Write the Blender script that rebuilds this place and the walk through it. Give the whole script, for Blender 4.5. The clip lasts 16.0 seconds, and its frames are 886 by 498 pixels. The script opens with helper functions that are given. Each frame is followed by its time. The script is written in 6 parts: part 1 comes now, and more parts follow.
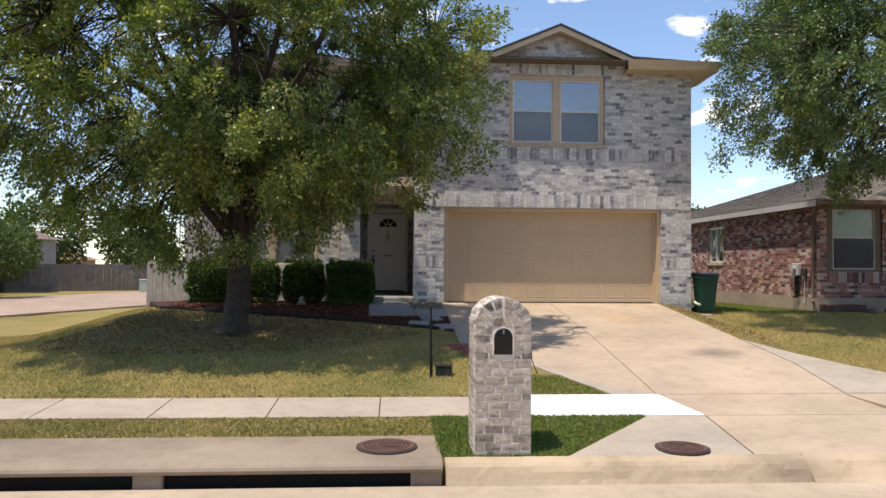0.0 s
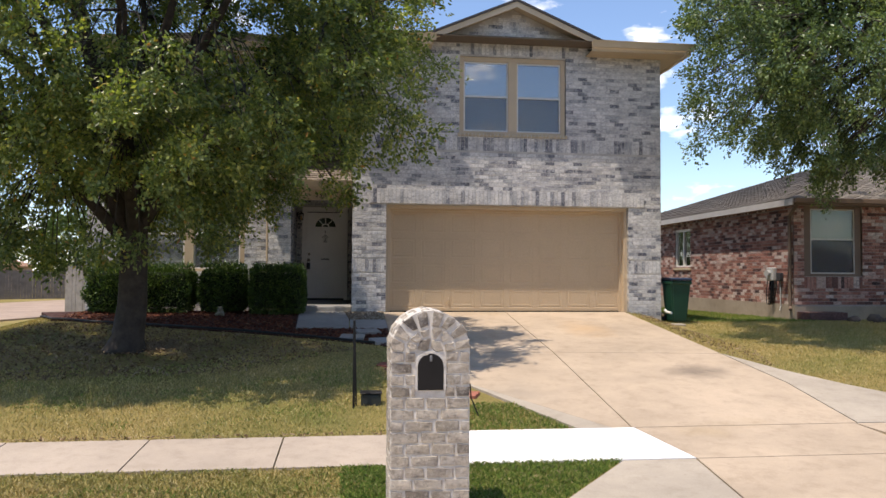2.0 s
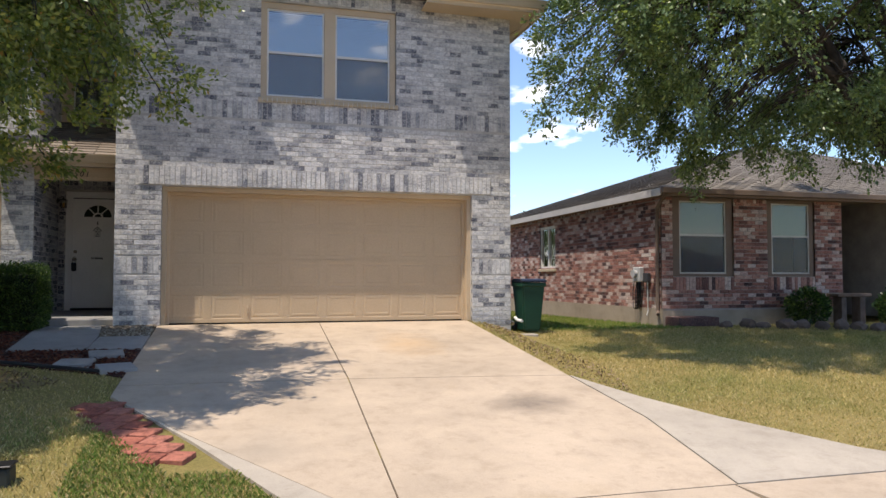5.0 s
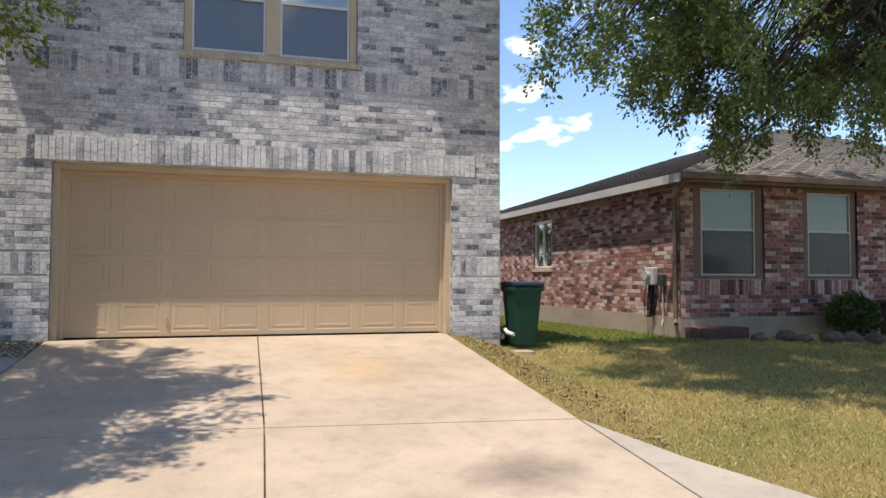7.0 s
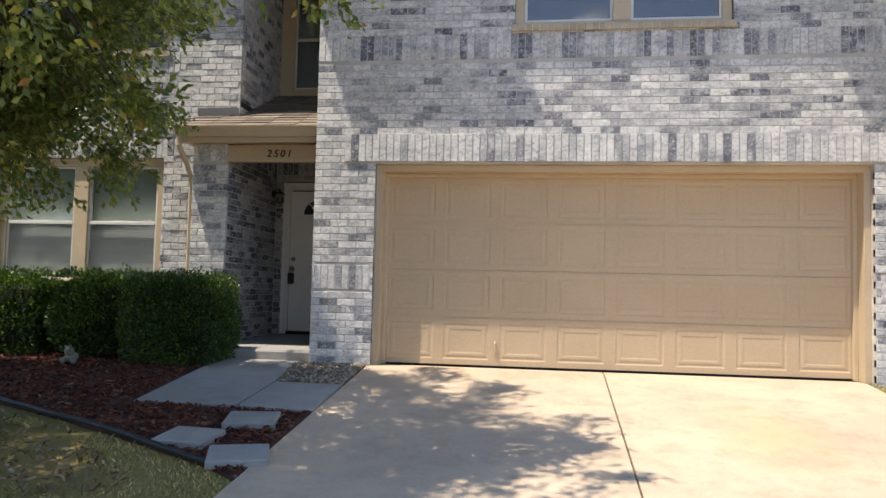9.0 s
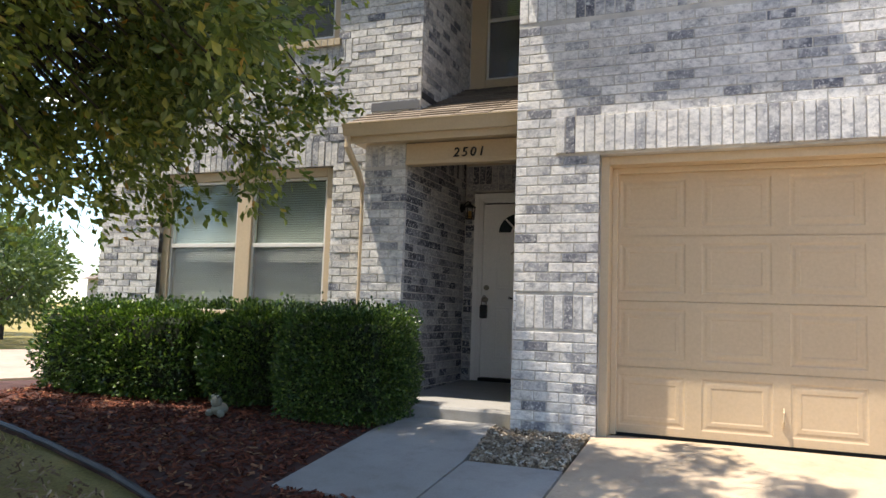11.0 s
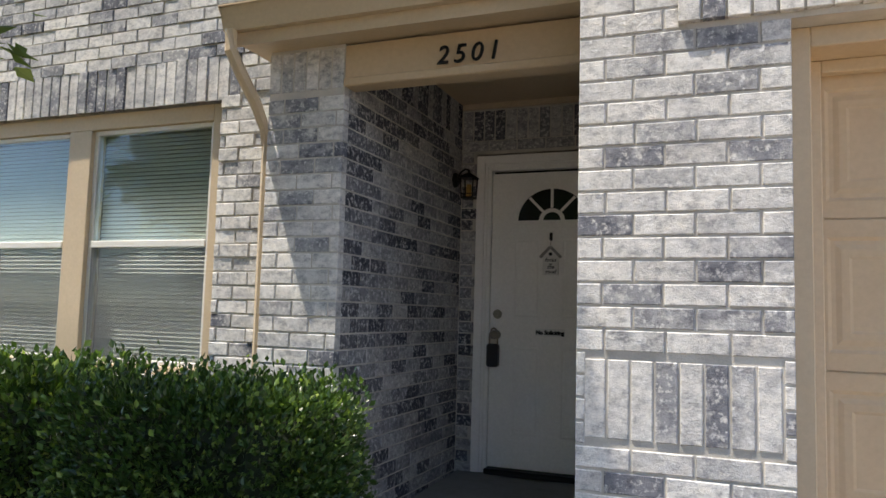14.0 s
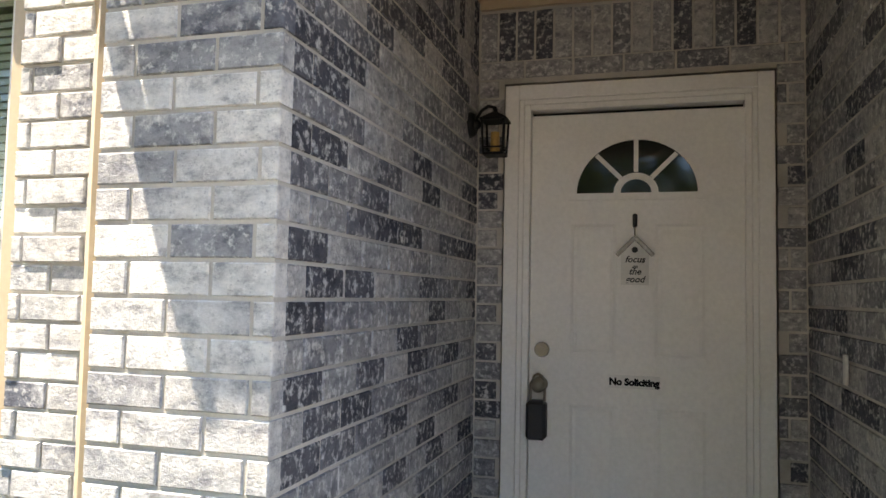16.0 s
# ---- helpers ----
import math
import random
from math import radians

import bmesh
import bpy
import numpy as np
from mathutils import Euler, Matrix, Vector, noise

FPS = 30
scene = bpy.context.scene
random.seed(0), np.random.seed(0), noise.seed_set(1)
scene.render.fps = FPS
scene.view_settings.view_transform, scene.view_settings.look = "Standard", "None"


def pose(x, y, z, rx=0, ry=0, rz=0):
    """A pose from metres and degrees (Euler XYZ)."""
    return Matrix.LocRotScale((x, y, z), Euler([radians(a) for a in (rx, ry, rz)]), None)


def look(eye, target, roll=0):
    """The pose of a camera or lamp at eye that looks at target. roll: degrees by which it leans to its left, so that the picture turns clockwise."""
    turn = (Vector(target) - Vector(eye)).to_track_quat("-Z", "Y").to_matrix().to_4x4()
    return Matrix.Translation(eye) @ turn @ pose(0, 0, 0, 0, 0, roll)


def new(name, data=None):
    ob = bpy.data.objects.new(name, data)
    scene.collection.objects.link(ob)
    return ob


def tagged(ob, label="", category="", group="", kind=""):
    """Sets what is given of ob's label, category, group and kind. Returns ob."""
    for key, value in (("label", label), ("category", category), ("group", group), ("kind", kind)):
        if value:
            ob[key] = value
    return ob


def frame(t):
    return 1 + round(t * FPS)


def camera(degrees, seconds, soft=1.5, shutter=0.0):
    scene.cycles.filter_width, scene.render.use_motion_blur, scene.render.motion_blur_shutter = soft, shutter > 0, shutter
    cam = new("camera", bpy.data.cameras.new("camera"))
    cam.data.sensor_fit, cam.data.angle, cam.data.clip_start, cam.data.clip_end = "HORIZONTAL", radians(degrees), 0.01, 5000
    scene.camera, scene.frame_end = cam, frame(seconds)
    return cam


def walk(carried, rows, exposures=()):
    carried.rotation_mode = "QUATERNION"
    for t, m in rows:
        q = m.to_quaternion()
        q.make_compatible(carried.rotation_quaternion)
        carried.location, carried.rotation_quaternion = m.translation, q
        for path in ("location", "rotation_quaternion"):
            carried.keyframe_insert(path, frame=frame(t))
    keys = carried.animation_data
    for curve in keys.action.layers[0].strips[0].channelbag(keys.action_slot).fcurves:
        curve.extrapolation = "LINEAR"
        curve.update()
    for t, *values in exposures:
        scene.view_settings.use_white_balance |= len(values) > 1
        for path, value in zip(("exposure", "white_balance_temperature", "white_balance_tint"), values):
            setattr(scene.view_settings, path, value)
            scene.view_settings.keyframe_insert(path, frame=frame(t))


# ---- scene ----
cam = camera(62.0, 16.0)
METRES, EYE, TILT, LEAN, TURN = 18.0, 0.78, 0.0, 0.0, -3.9
ROWS = [
    (0.0, 0.0, 0.0, 0.0, -0.01, 1.4, -0.43),
    (0.5, -0.0002, 0.0239, -0.0003, -0.89, 1.51, -0.51),
    (1.0, 0.0086, 0.0528, -0.0008, -1.83, 1.63, -0.33),
    (1.5, 0.0132, 0.0832, -0.0014, -2.41, 1.86, -0.38),
    (2.0, 0.0217, 0.1099, -0.0019, -3.05, 1.92, -0.34),
    (2.5, 0.0307, 0.1346, -0.0005, -4.29, 1.96, -0.25),
    (3.0, 0.0397, 0.1598, -0.0005, -6.56, 1.97, -0.19),
    (3.5, 0.0563, 0.1856, -0.0012, -9.09, 2.11, 0.05),
    (4.0, 0.0731, 0.2134, -0.0042, -9.73, 2.42, 0.05),
    (4.5, 0.0944, 0.2387, -0.0057, -10.87, 2.41, 0.17),
    (7.0, 0.1585, 0.4034, -0.0023, -12.14, 2.26, -0.15),
    (7.5, 0.1538, 0.4353, -0.0011, -9.29, 2.93, -0.32),
    (8.0, 0.1512, 0.4657, 0.0009, -3.01, 3.12, -0.58),
    (8.5, 0.1415, 0.493, 0.0012, 4.24, 3.18, -1.06),
    (9.0, 0.1314, 0.5208, 0.0003, 11.25, 3.22, -1.37),
    (9.5, 0.118, 0.5477, 0.0008, 19.47, 4.17, -1.64),
    (12.0, 0.0579, 0.6955, 0.0105, 26.24, 5.12, -1.91),
    (12.5, 0.0453, 0.7258, 0.0148, 26.11, 5.09, -1.75),
    (13.0, 0.031, 0.7537, 0.0173, 25.9, 5.09, -1.71),
    (13.5, 0.0143, 0.7799, 0.0207, 25.59, 5.03, -1.66),
    (14.0, 0.0012, 0.8105, 0.0225, 25.42, 4.93, -1.57),
    (14.5, -0.0136, 0.8355, 0.023, 25.14, 4.83, -1.52),
    (15.0, -0.0313, 0.8594, 0.028, 24.88, 4.58, -1.46),
    (15.5, -0.0491, 0.885, 0.0334, 23.66, 3.73, -1.21),
    (16.0, -0.0644, 0.907, 0.0345, 20.05, 3.55, -1.17),
]
EXPOSURES = [(0.0, 0.44, 7300, 15), (3.5, 0.54, 7100, 14), (7.0, 0.6, 6950, 13), (9.0, 1.06, 7200, 12), (12.0, 1.44, 7200, 11), (14.0, 1.42, 7050, 11), (15.0, 1.72, 7100, 12), (16.0, 2.6, 7450, 12)]
walk(cam, [(t, pose(0, 0, EYE, TILT, LEAN, TURN) @ pose(METRES * x, METRES * y, METRES * z, 90 + pitch, roll, yaw)) for t, x, y, z, yaw, pitch, roll in ROWS], EXPOSURES)

# ---- world, sun, exposure ----
SUN_DIR = Vector((-0.300, -0.185, 1.0)).normalized()   # towards the sun
world = bpy.data.worlds.new("sky")
scene.world = world
world.use_nodes = True
wn, wl = world.node_tree.nodes, world.node_tree.links
sky = wn.new("ShaderNodeTexSky")
sky.sky_type, sky.sun_disc = "NISHITA", False
sky.sun_elevation = math.asin(SUN_DIR.z)
sky.sun_rotation = math.atan2(SUN_DIR.x, SUN_DIR.y)
sky.air_density, sky.dust_density, sky.ozone_density = 1.0, 0.1, 3.0
wn["Background"].inputs[1].default_value = 0.15
# small fair-weather clouds
wtc = wn.new("ShaderNodeTexCoord")
wmap = wn.new("ShaderNodeMapping")
wmap.inputs["Scale"].default_value = (4.5, 4.5, 11.0)
wmap.inputs["Location"].default_value = (0.35, 0.2, 0.3)
wno = wn.new("ShaderNodeTexNoise")
wno.inputs["Scale"].default_value, wno.inputs["Detail"].default_value = 2.2, 7.0
wra = wn.new("ShaderNodeValToRGB")
wra.color_ramp.elements[0].position, wra.color_ramp.elements[1].position = 0.60, 0.72
wmi = wn.new("ShaderNodeMixRGB")
wmi.inputs[2].default_value = (9.0, 9.2, 9.6, 1)
wl.new(wtc.outputs["Generated"], wmap.inputs[0])
wl.new(wmap.outputs[0], wno.inputs["Vector"])
wl.new(wno.outputs["Fac"], wra.inputs[0])
wl.new(wra.outputs[0], wmi.inputs[0])
wtint = wn.new("ShaderNodeMixRGB")
wtint.blend_type = "MULTIPLY"
wtint.inputs[0].default_value = 1.0
wtint.inputs[2].default_value = (0.92, 0.985, 1.075, 1)
wl.new(sky.outputs[0], wtint.inputs[1])
wl.new(wtint.outputs[0], wmi.inputs[1])
wl.new(wmi.outputs[0], wn["Background"].inputs[0])
sun = new("sun", bpy.data.lights.new("sun", "SUN"))
sun.data.energy, sun.data.angle, sun.data.color = 3.6, radians(0.55), (1.0, 0.95, 0.87)
sun.matrix_world = look((SUN_DIR * 40), (0, 0, 0))


# ---- materials ----
def material(name, rough=0.8, metal=0.0, spec=0.4):
    m = bpy.data.materials.new(name)
    m.use_nodes = True
    b = m.node_tree.nodes["Principled BSDF"]
    b.inputs["Roughness"].default_value, b.inputs["Metallic"].default_value = rough, metal
    b.inputs["Specular IOR Level"].default_value = spec
    return m, m.node_tree.nodes, m.node_tree.links, b


def ramp(n, l, source, stops):
    r = n.new("ShaderNodeValToRGB")
    while len(r.color_ramp.elements) < len(stops):
        r.color_ramp.elements.new(0.5)
    for e, (p, c) in zip(r.color_ramp.elements, stops):
        e.position, e.color = p, (*c, 1)
    l.new(source, r.inputs[0])
    return r.outputs[0]


def noise_at(n, l, scale, detail=4.0, rough=0.6, stretch=(1, 1, 1), offset=None):
    g = n.new("ShaderNodeNewGeometry")
    mp = n.new("ShaderNodeMapping")
    mp.inputs["Scale"].default_value = stretch
    l.new(g.outputs["Position"], mp.inputs[0])
    if offset:
        l.new(offset, mp.inputs["Location"])
    t = n.new("ShaderNodeTexNoise")
    t.inputs["Scale"].default_value, t.inputs["Detail"].default_value, t.inputs["Roughness"].default_value = scale, detail, rough
    l.new(mp.outputs[0], t.inputs["Vector"])
    return t.outputs["Fac"]


def mixed(n, l, a, b, fac, mode="MIX"):
    m = n.new("ShaderNodeMixRGB")
    m.blend_type = mode
    for i, v in ((0, fac), (1, a), (2, b)):
        if isinstance(v, (int, float)):
            m.inputs[i].default_value = v
        elif isinstance(v, tuple):
            m.inputs[i].default_value = (*v, 1)
        else:
            l.new(v, m.inputs[i])
    return m.outputs[0]


def bump(n, l, b, height, strength=0.3, distance=0.01):
    u = n.new("ShaderNodeBump")
    u.inputs["Strength"].default_value, u.inputs["Distance"].default_value = strength, distance
    l.new(height, u.inputs["Height"])
    l.new(u.outputs[0], b.inputs["Normal"])


def own_random(n, l):
    """A number per piece: per island in joined meshes, per object for loose pieces."""
    g, o, a, f = n.new("ShaderNodeNewGeometry"), n.new("ShaderNodeObjectInfo"), n.new("ShaderNodeMath"), n.new("ShaderNodeMath")
    a.operation, f.operation = "ADD", "FRACT"
    l.new(g.outputs["Random Per Island"], a.inputs[0])
    l.new(o.outputs["Random"], a.inputs[1])
    l.new(a.outputs[0], f.inputs[0])
    return f.outputs[0]


def plain(name, colour, rough=0.7, metal=0.0, vary=0.12, scale=3.0, fine=60.0, bumpy=0.1, spec=0.4):
    """One colour with broad and fine variation and a slight relief."""
    m, n, l, b = material(name, rough, metal, spec)
    lo = tuple(c * (1 - vary) for c in colour)
    hi = tuple(min(1, c * (1 + vary)) for c in colour)
    c1 = ramp(n, l, noise_at(n, l, scale, 5), [(0.3, lo), (0.7, hi)])
    f = noise_at(n, l, fine, 3)
    c2 = mixed(n, l, c1, ramp(n, l, f, [(0.3, (0.75, 0.75, 0.75)), (0.7, (1, 1, 1))]), 0.35, "MULTIPLY")
    l.new(c2, b.inputs["Base Color"])
    if bumpy:
        bump(n, l, b, f, bumpy, 0.004)
    return m


def brick_material(name, stops, fleck, fleck_amount, dark_stain, smear=0.0):
    """Fired brick: a body colour per brick, lime smears and dark flecks on its face."""
    m, n, l, b = material(name, 0.9, 0, 0.2)
    r = own_random(n, l)
    body = ramp(n, l, r, stops)
    off = n.new("ShaderNodeCombineXYZ")
    ms = n.new("ShaderNodeMath")
    ms.operation = "MULTIPLY"
    ms.inputs[1].default_value = 37.0
    l.new(r, ms.inputs[0])
    l.new(ms.outputs[0], off.inputs[0])
    big = noise_at(n, l, 21, 7, 0.72, stretch=(1, 1, 1.5), offset=off.outputs[0])
    mid = noise_at(n, l, 40, 5, 0.7, offset=off.outputs[0])
    fine = noise_at(n, l, 130, 4, 0.7, offset=off.outputs[0])
    c = mixed(n, l, body, ramp(n, l, big, [(0.34, (0.46, 0.47, 0.51)), (0.5, (0.98, 0.98, 0.98)), (0.66, (1.28, 1.26, 1.23))]), 0.9, "MULTIPLY")
    c = mixed(n, l, c, fleck, ramp(n, l, mid, [(fleck_amount, (0, 0, 0)), (fleck_amount + 0.13, (0.8, 0.8, 0.8))]))
    c = mixed(n, l, c, dark_stain, ramp(n, l, fine, [(0.57, (0, 0, 0)), (0.68, (0.65, 0.65, 0.65))]))
    if smear:
        wash = noise_at(n, l, 7.0, 6, 0.7)
        c = mixed(n, l, c, fleck, ramp(n, l, wash, [(0.50, (0, 0, 0)), (0.64, (smear, smear, smear))]))
    soft = noise_at(n, l, 1.9, 5, 0.65, stretch=(1, 1, 3.2))
    c = mixed(n, l, c, ramp(n, l, soft, [(0.30, (0.52, 0.53, 0.58)), (0.46, (0.95, 0.95, 0.96)), (0.7, (1.06, 1.06, 1.05))]), 0.9, "MULTIPLY")
    l.new(c, b.inputs["Base Color"])
    both = mixed(n, l, big, fine, 0.5)
    bump(n, l, b, both, 0.8, 0.007)
    return m


GREY_BRICK = brick_material("grey_brick", [(0.0, (0.12, 0.127, 0.155)), (0.10, (0.21, 0.215, 0.24)), (0.22, (0.40, 0.40, 0.405)), (0.42, (0.57, 0.56, 0.545)), (0.75, (0.71, 0.69, 0.66)), (1.0, (0.50, 0.485, 0.47))], (0.76, 0.745, 0.72), 0.53, (0.22, 0.22, 0.24), 0.6)
# the grey brick again, slate-flecked, with the porch shade put into its colour
SHADED_SLATE_BRICK = brick_material("shaded_slate_brick", [(0.0, (0.06, 0.062, 0.075)), (0.22, (0.11, 0.112, 0.13)), (0.40, (0.22, 0.22, 0.235)), (0.65, (0.34, 0.335, 0.335)), (0.85, (0.44, 0.43, 0.42)), (1.0, (0.28, 0.275, 0.28))], (0.68, 0.67, 0.655), 0.505, (0.10, 0.10, 0.115))
RED_BRICK = brick_material("red_brick", [(0.0, (0.085, 0.055, 0.055)), (0.15, (0.20, 0.10, 0.085)), (0.45, (0.36, 0.17, 0.135)), (0.68, (0.46, 0.25, 0.20)), (0.76, (0.62, 0.53, 0.48)), (1.0, (0.50, 0.33, 0.27))], (0.56, 0.46, 0.41), 0.56, (0.08, 0.05, 0.045))
MAIL_BRICK = brick_material("rough_stone_brick", [(0.0, (0.16, 0.135, 0.11)), (0.16, (0.29, 0.25, 0.20)), (0.5, (0.43, 0.37, 0.295)), (0.8, (0.52, 0.455, 0.37)), (1.0, (0.37, 0.315, 0.25))], (0.66, 0.60, 0.52), 0.55, (0.20, 0.18, 0.16), 0.5)
MORTAR = plain("mortar", (0.52, 0.49, 0.445), 0.95, vary=0.28, fine=120, bumpy=0.4)
MORTAR_RED = plain("mortar_grey", (0.36, 0.32, 0.29), 0.95, vary=0.2, fine=120, bumpy=0.4)
MORTAR_PALE = plain("mortar_smeared", (0.66, 0.615, 0.55), 0.95, vary=0.2, scale=14, fine=90, bumpy=0.7)
TAN = plain("tan_paint", (0.55, 0.415, 0.27), 0.55, vary=0.05, scale=1.2, fine=40, bumpy=0.06)
TRIM = plain("tan_trim_paint", (0.57, 0.445, 0.30), 0.5, vary=0.06, scale=1.5, fine=50, bumpy=0.06)
BROWN_TRIM = plain("brown_trim_paint", (0.19, 0.13, 0.095), 0.6, vary=0.1)
PALE_TRIM = plain("pale_fascia_paint", (0.52, 0.49, 0.46), 0.6, vary=0.08)


def concrete(name, colour, stain, amount=0.62, stains=()):
    m, n, l, b = material(name, 0.92, 0, 0.25)
    lo, hi = tuple(c * 0.80 for c in colour), tuple(min(1, c * 1.10) for c in colour)
    c = ramp(n, l, noise_at(n, l, 0.75, 6, 0.65), [(0.3, lo), (0.7, hi)])
    c = mixed(n, l, c, stain, ramp(n, l, noise_at(n, l, 0.33, 5, 0.6), [(amount, (0, 0, 0)), (amount + 0.14, (0.55, 0.55, 0.55))]))
    fine = noise_at(n, l, 85, 4, 0.75)
    c = mixed(n, l, c, ramp(n, l, fine, [(0.3, (0.78, 0.77, 0.75)), (0.68, (1, 1, 1))]), 0.7, "MULTIPLY")
    blot = noise_at(n, l, 4.5, 7, 0.72)
    c = mixed(n, l, c, ramp(n, l, blot, [(0.34, (0.74, 0.72, 0.69)), (0.5, (1.0, 1.0, 1.0)), (0.68, (1.07, 1.06, 1.04))]), 0.5, "MULTIPLY")
    for sx, sy, rad, tint, deep in stains:
        g = n.new("ShaderNodeNewGeometry")
        mp = n.new("ShaderNodeMapping")
        mp.inputs["Location"].default_value = (-sx, -sy, 0)
        l.new(g.outputs["Position"], mp.inputs[0])
        sc = n.new("ShaderNodeVectorMath")
        sc.operation = "MULTIPLY"
        sc.inputs[1].default_value = (1 / rad[0], 1 / rad[1], 0)
        l.new(mp.outputs[0], sc.inputs[0])
        ln = n.new("ShaderNodeVectorMath")
        ln.operation = "LENGTH"
        l.new(sc.outputs[0], ln.inputs[0])
        wob = n.new("ShaderNodeMath")
        wob.operation = "MULTIPLY_ADD"
        wob.inputs[1].default_value = 0.8
        l.new(noise_at(n, l, 2.6, 5, 0.65), wob.inputs[0])
        l.new(ln.outputs["Value"], wob.inputs[2])
        c = mixed(n, l, c, tint, ramp(n, l, wob.outputs[0], [(0.42, (deep, deep, deep)), (1.0, (0, 0, 0))]))
    spots = noise_at(n, l, 9, 3, 0.5)
    c = mixed(n, l, c, (colour[0] * 0.6, colour[1] * 0.58, colour[2] * 0.56), ramp(n, l, spots, [(0.70, (0, 0, 0)), (0.76, (0.5, 0.5, 0.5))]))
    l.new(c, b.inputs["Base Color"])
    bump(n, l, b, mixed(n, l, fine, blot, 0.4), 0.35, 0.006)
    return m


DRIVE = concrete("driveway_concrete", (0.515, 0.41, 0.305), (0.47, 0.35, 0.21), 0.60, [(4.75, 15.2, (0.95, 1.9), (0.52, 0.31, 0.13), 0.38), (5.35, 11.85, (1.0, 0.8), (0.13, 0.105, 0.085), 0.75), (2.6, 10.9, (0.9, 1.2), (0.30, 0.26, 0.21), 0.4)])
GREY_CONC = concrete("grey_concrete", (0.46, 0.40, 0.325), (0.30, 0.28, 0.26))
WALKWAY = concrete("walk_concrete", (0.46, 0.385, 0.315), (0.34, 0.30, 0.26))
PATH_CONC = concrete("path_concrete", (0.34, 0.33, 0.315), (0.22, 0.21, 0.20))
ROAD_CONC = concrete("street_concrete", (0.50, 0.41, 0.305), (0.30, 0.26, 0.22))
INLET_CONC = concrete("inlet_concrete", (0.35, 0.285, 0.215), (0.12, 0.095, 0.075), 0.47)
WHITE_CONC = plain("fresh_white_concrete", (0.83, 0.81, 0.79), 0.9, vary=0.03, scale=2, fine=90)
JOINT = plain("joint_dirt", (0.10, 0.075, 0.055), 1.0, vary=0.4, scale=6)
RUST = plain("rusty_iron", (0.135, 0.075, 0.06), 0.75, 0.3, 0.3, 8, 90, 0.4)
# near-black for sheets that stand in for unlit hollows, and for the door seal
DARK = plain("shade_and_seal_black", (0.012, 0.012, 0.012), 1.0, vary=0.1, bumpy=0)
SOIL = plain("soil", (0.14, 0.11, 0.075), 1.0, vary=0.35, scale=2.5, fine=50, bumpy=0.6)


def grass_material():
    m, n, l, b = material("lawn", 0.95, 0, 0.15)
    c = ramp(n, l, noise_at(n, l, 0.55, 6, 0.65), [(0.30, (0.20, 0.19, 0.065)), (0.5, (0.34, 0.275, 0.105)), (0.72, (0.42, 0.325, 0.15))])
    f = noise_at(n, l, 45, 5, 0.8)
    c = mixed(n, l, c, ramp(n, l, f, [(0.3, (0.45, 0.42, 0.36)), (0.7, (1.15, 1.15, 1.1))]), 0.85, "MULTIPLY")
    # worn bare soil and litter round the foot of the tree
    g = n.new("ShaderNodeNewGeometry")
    mp = n.new("ShaderNodeMapping")
    mp.inputs["Location"].default_value = (2.7, -13.95, 0)
    l.new(g.outputs["Position"], mp.inputs[0])
    sc = n.new("ShaderNodeVectorMath")
    sc.operation = "MULTIPLY"
    sc.inputs[1].default_value = (1 / 2.9, 1 / 1.7, 0)
    l.new(mp.outputs[0], sc.inputs[0])
    ln = n.new("ShaderNodeVectorMath")
    ln.operation = "LENGTH"
    l.new(sc.outputs[0], ln.inputs[0])
    wob = n.new("ShaderNodeMath")
    wob.operation = "MULTIPLY_ADD"
    wob.inputs[1].default_value = 1.1
    l.new(noise_at(n, l, 1.7, 6, 0.7), wob.inputs[0])
    l.new(ln.outputs["Value"], wob.inputs[2])
    soil = ramp(n, l, f, [(0.3, (0.12, 0.09, 0.06)), (0.7, (0.27, 0.20, 0.13))])
    c = mixed(n, l, soil, c, ramp(n, l, wob.outputs[0], [(0.72, (0, 0, 0)), (1.0, (1, 1, 1))]))
    l.new(c, b.inputs["Base Color"])
    bump(n, l, b, f, 0.8, 0.03)
    return m


LAWN = grass_material()


def leaf_material(name, stops, trans=0.30, rough=0.5, gloss=0.35):
    m, n, l, b = material(name, rough, 0, gloss)
    r = own_random(n, l)
    soft = noise_at(n, l, 1.1, 3, 0.5)
    c = mixed(n, l, ramp(n, l, r, stops), ramp(n, l, soft, [(0.35, (0.7, 0.75, 0.7)), (0.65, (1.2, 1.15, 1.0))]), 1.0, "MULTIPLY")
    l.new(c, b.inputs["Base Color"])
    t = n.new("ShaderNodeBsdfTranslucent")
    l.new(mixed(n, l, c, (1.5, 1.6, 0.55), 1.0, "MULTIPLY"), t.inputs[0])
    mx = n.new("ShaderNodeMixShader")
    mx.inputs[0].default_value = trans
    l.new(b.outputs[0], mx.inputs[1])
    l.new(t.outputs[0], mx.inputs[2])
    l.new(mx.outputs[0], n["Material Output"].inputs[0])
    return m


OAK_LEAF = leaf_material("oak_leaf", [(0.0, (0.08, 0.12, 0.043)), (0.45, (0.145, 0.195, 0.072)), (0.82, (0.25, 0.295, 0.115)), (0.965, (0.42, 0.42, 0.14)), (1.0, (0.36, 0.18, 0.065))], 0.42, 0.34, 0.55)
ELM_LEAF = leaf_material("elm_leaf", [(0.0, (0.06, 0.10, 0.042)), (0.6, (0.115, 0.175, 0.072)), (1.0, (0.25, 0.32, 0.13))], 0.22, 0.38, 0.5)
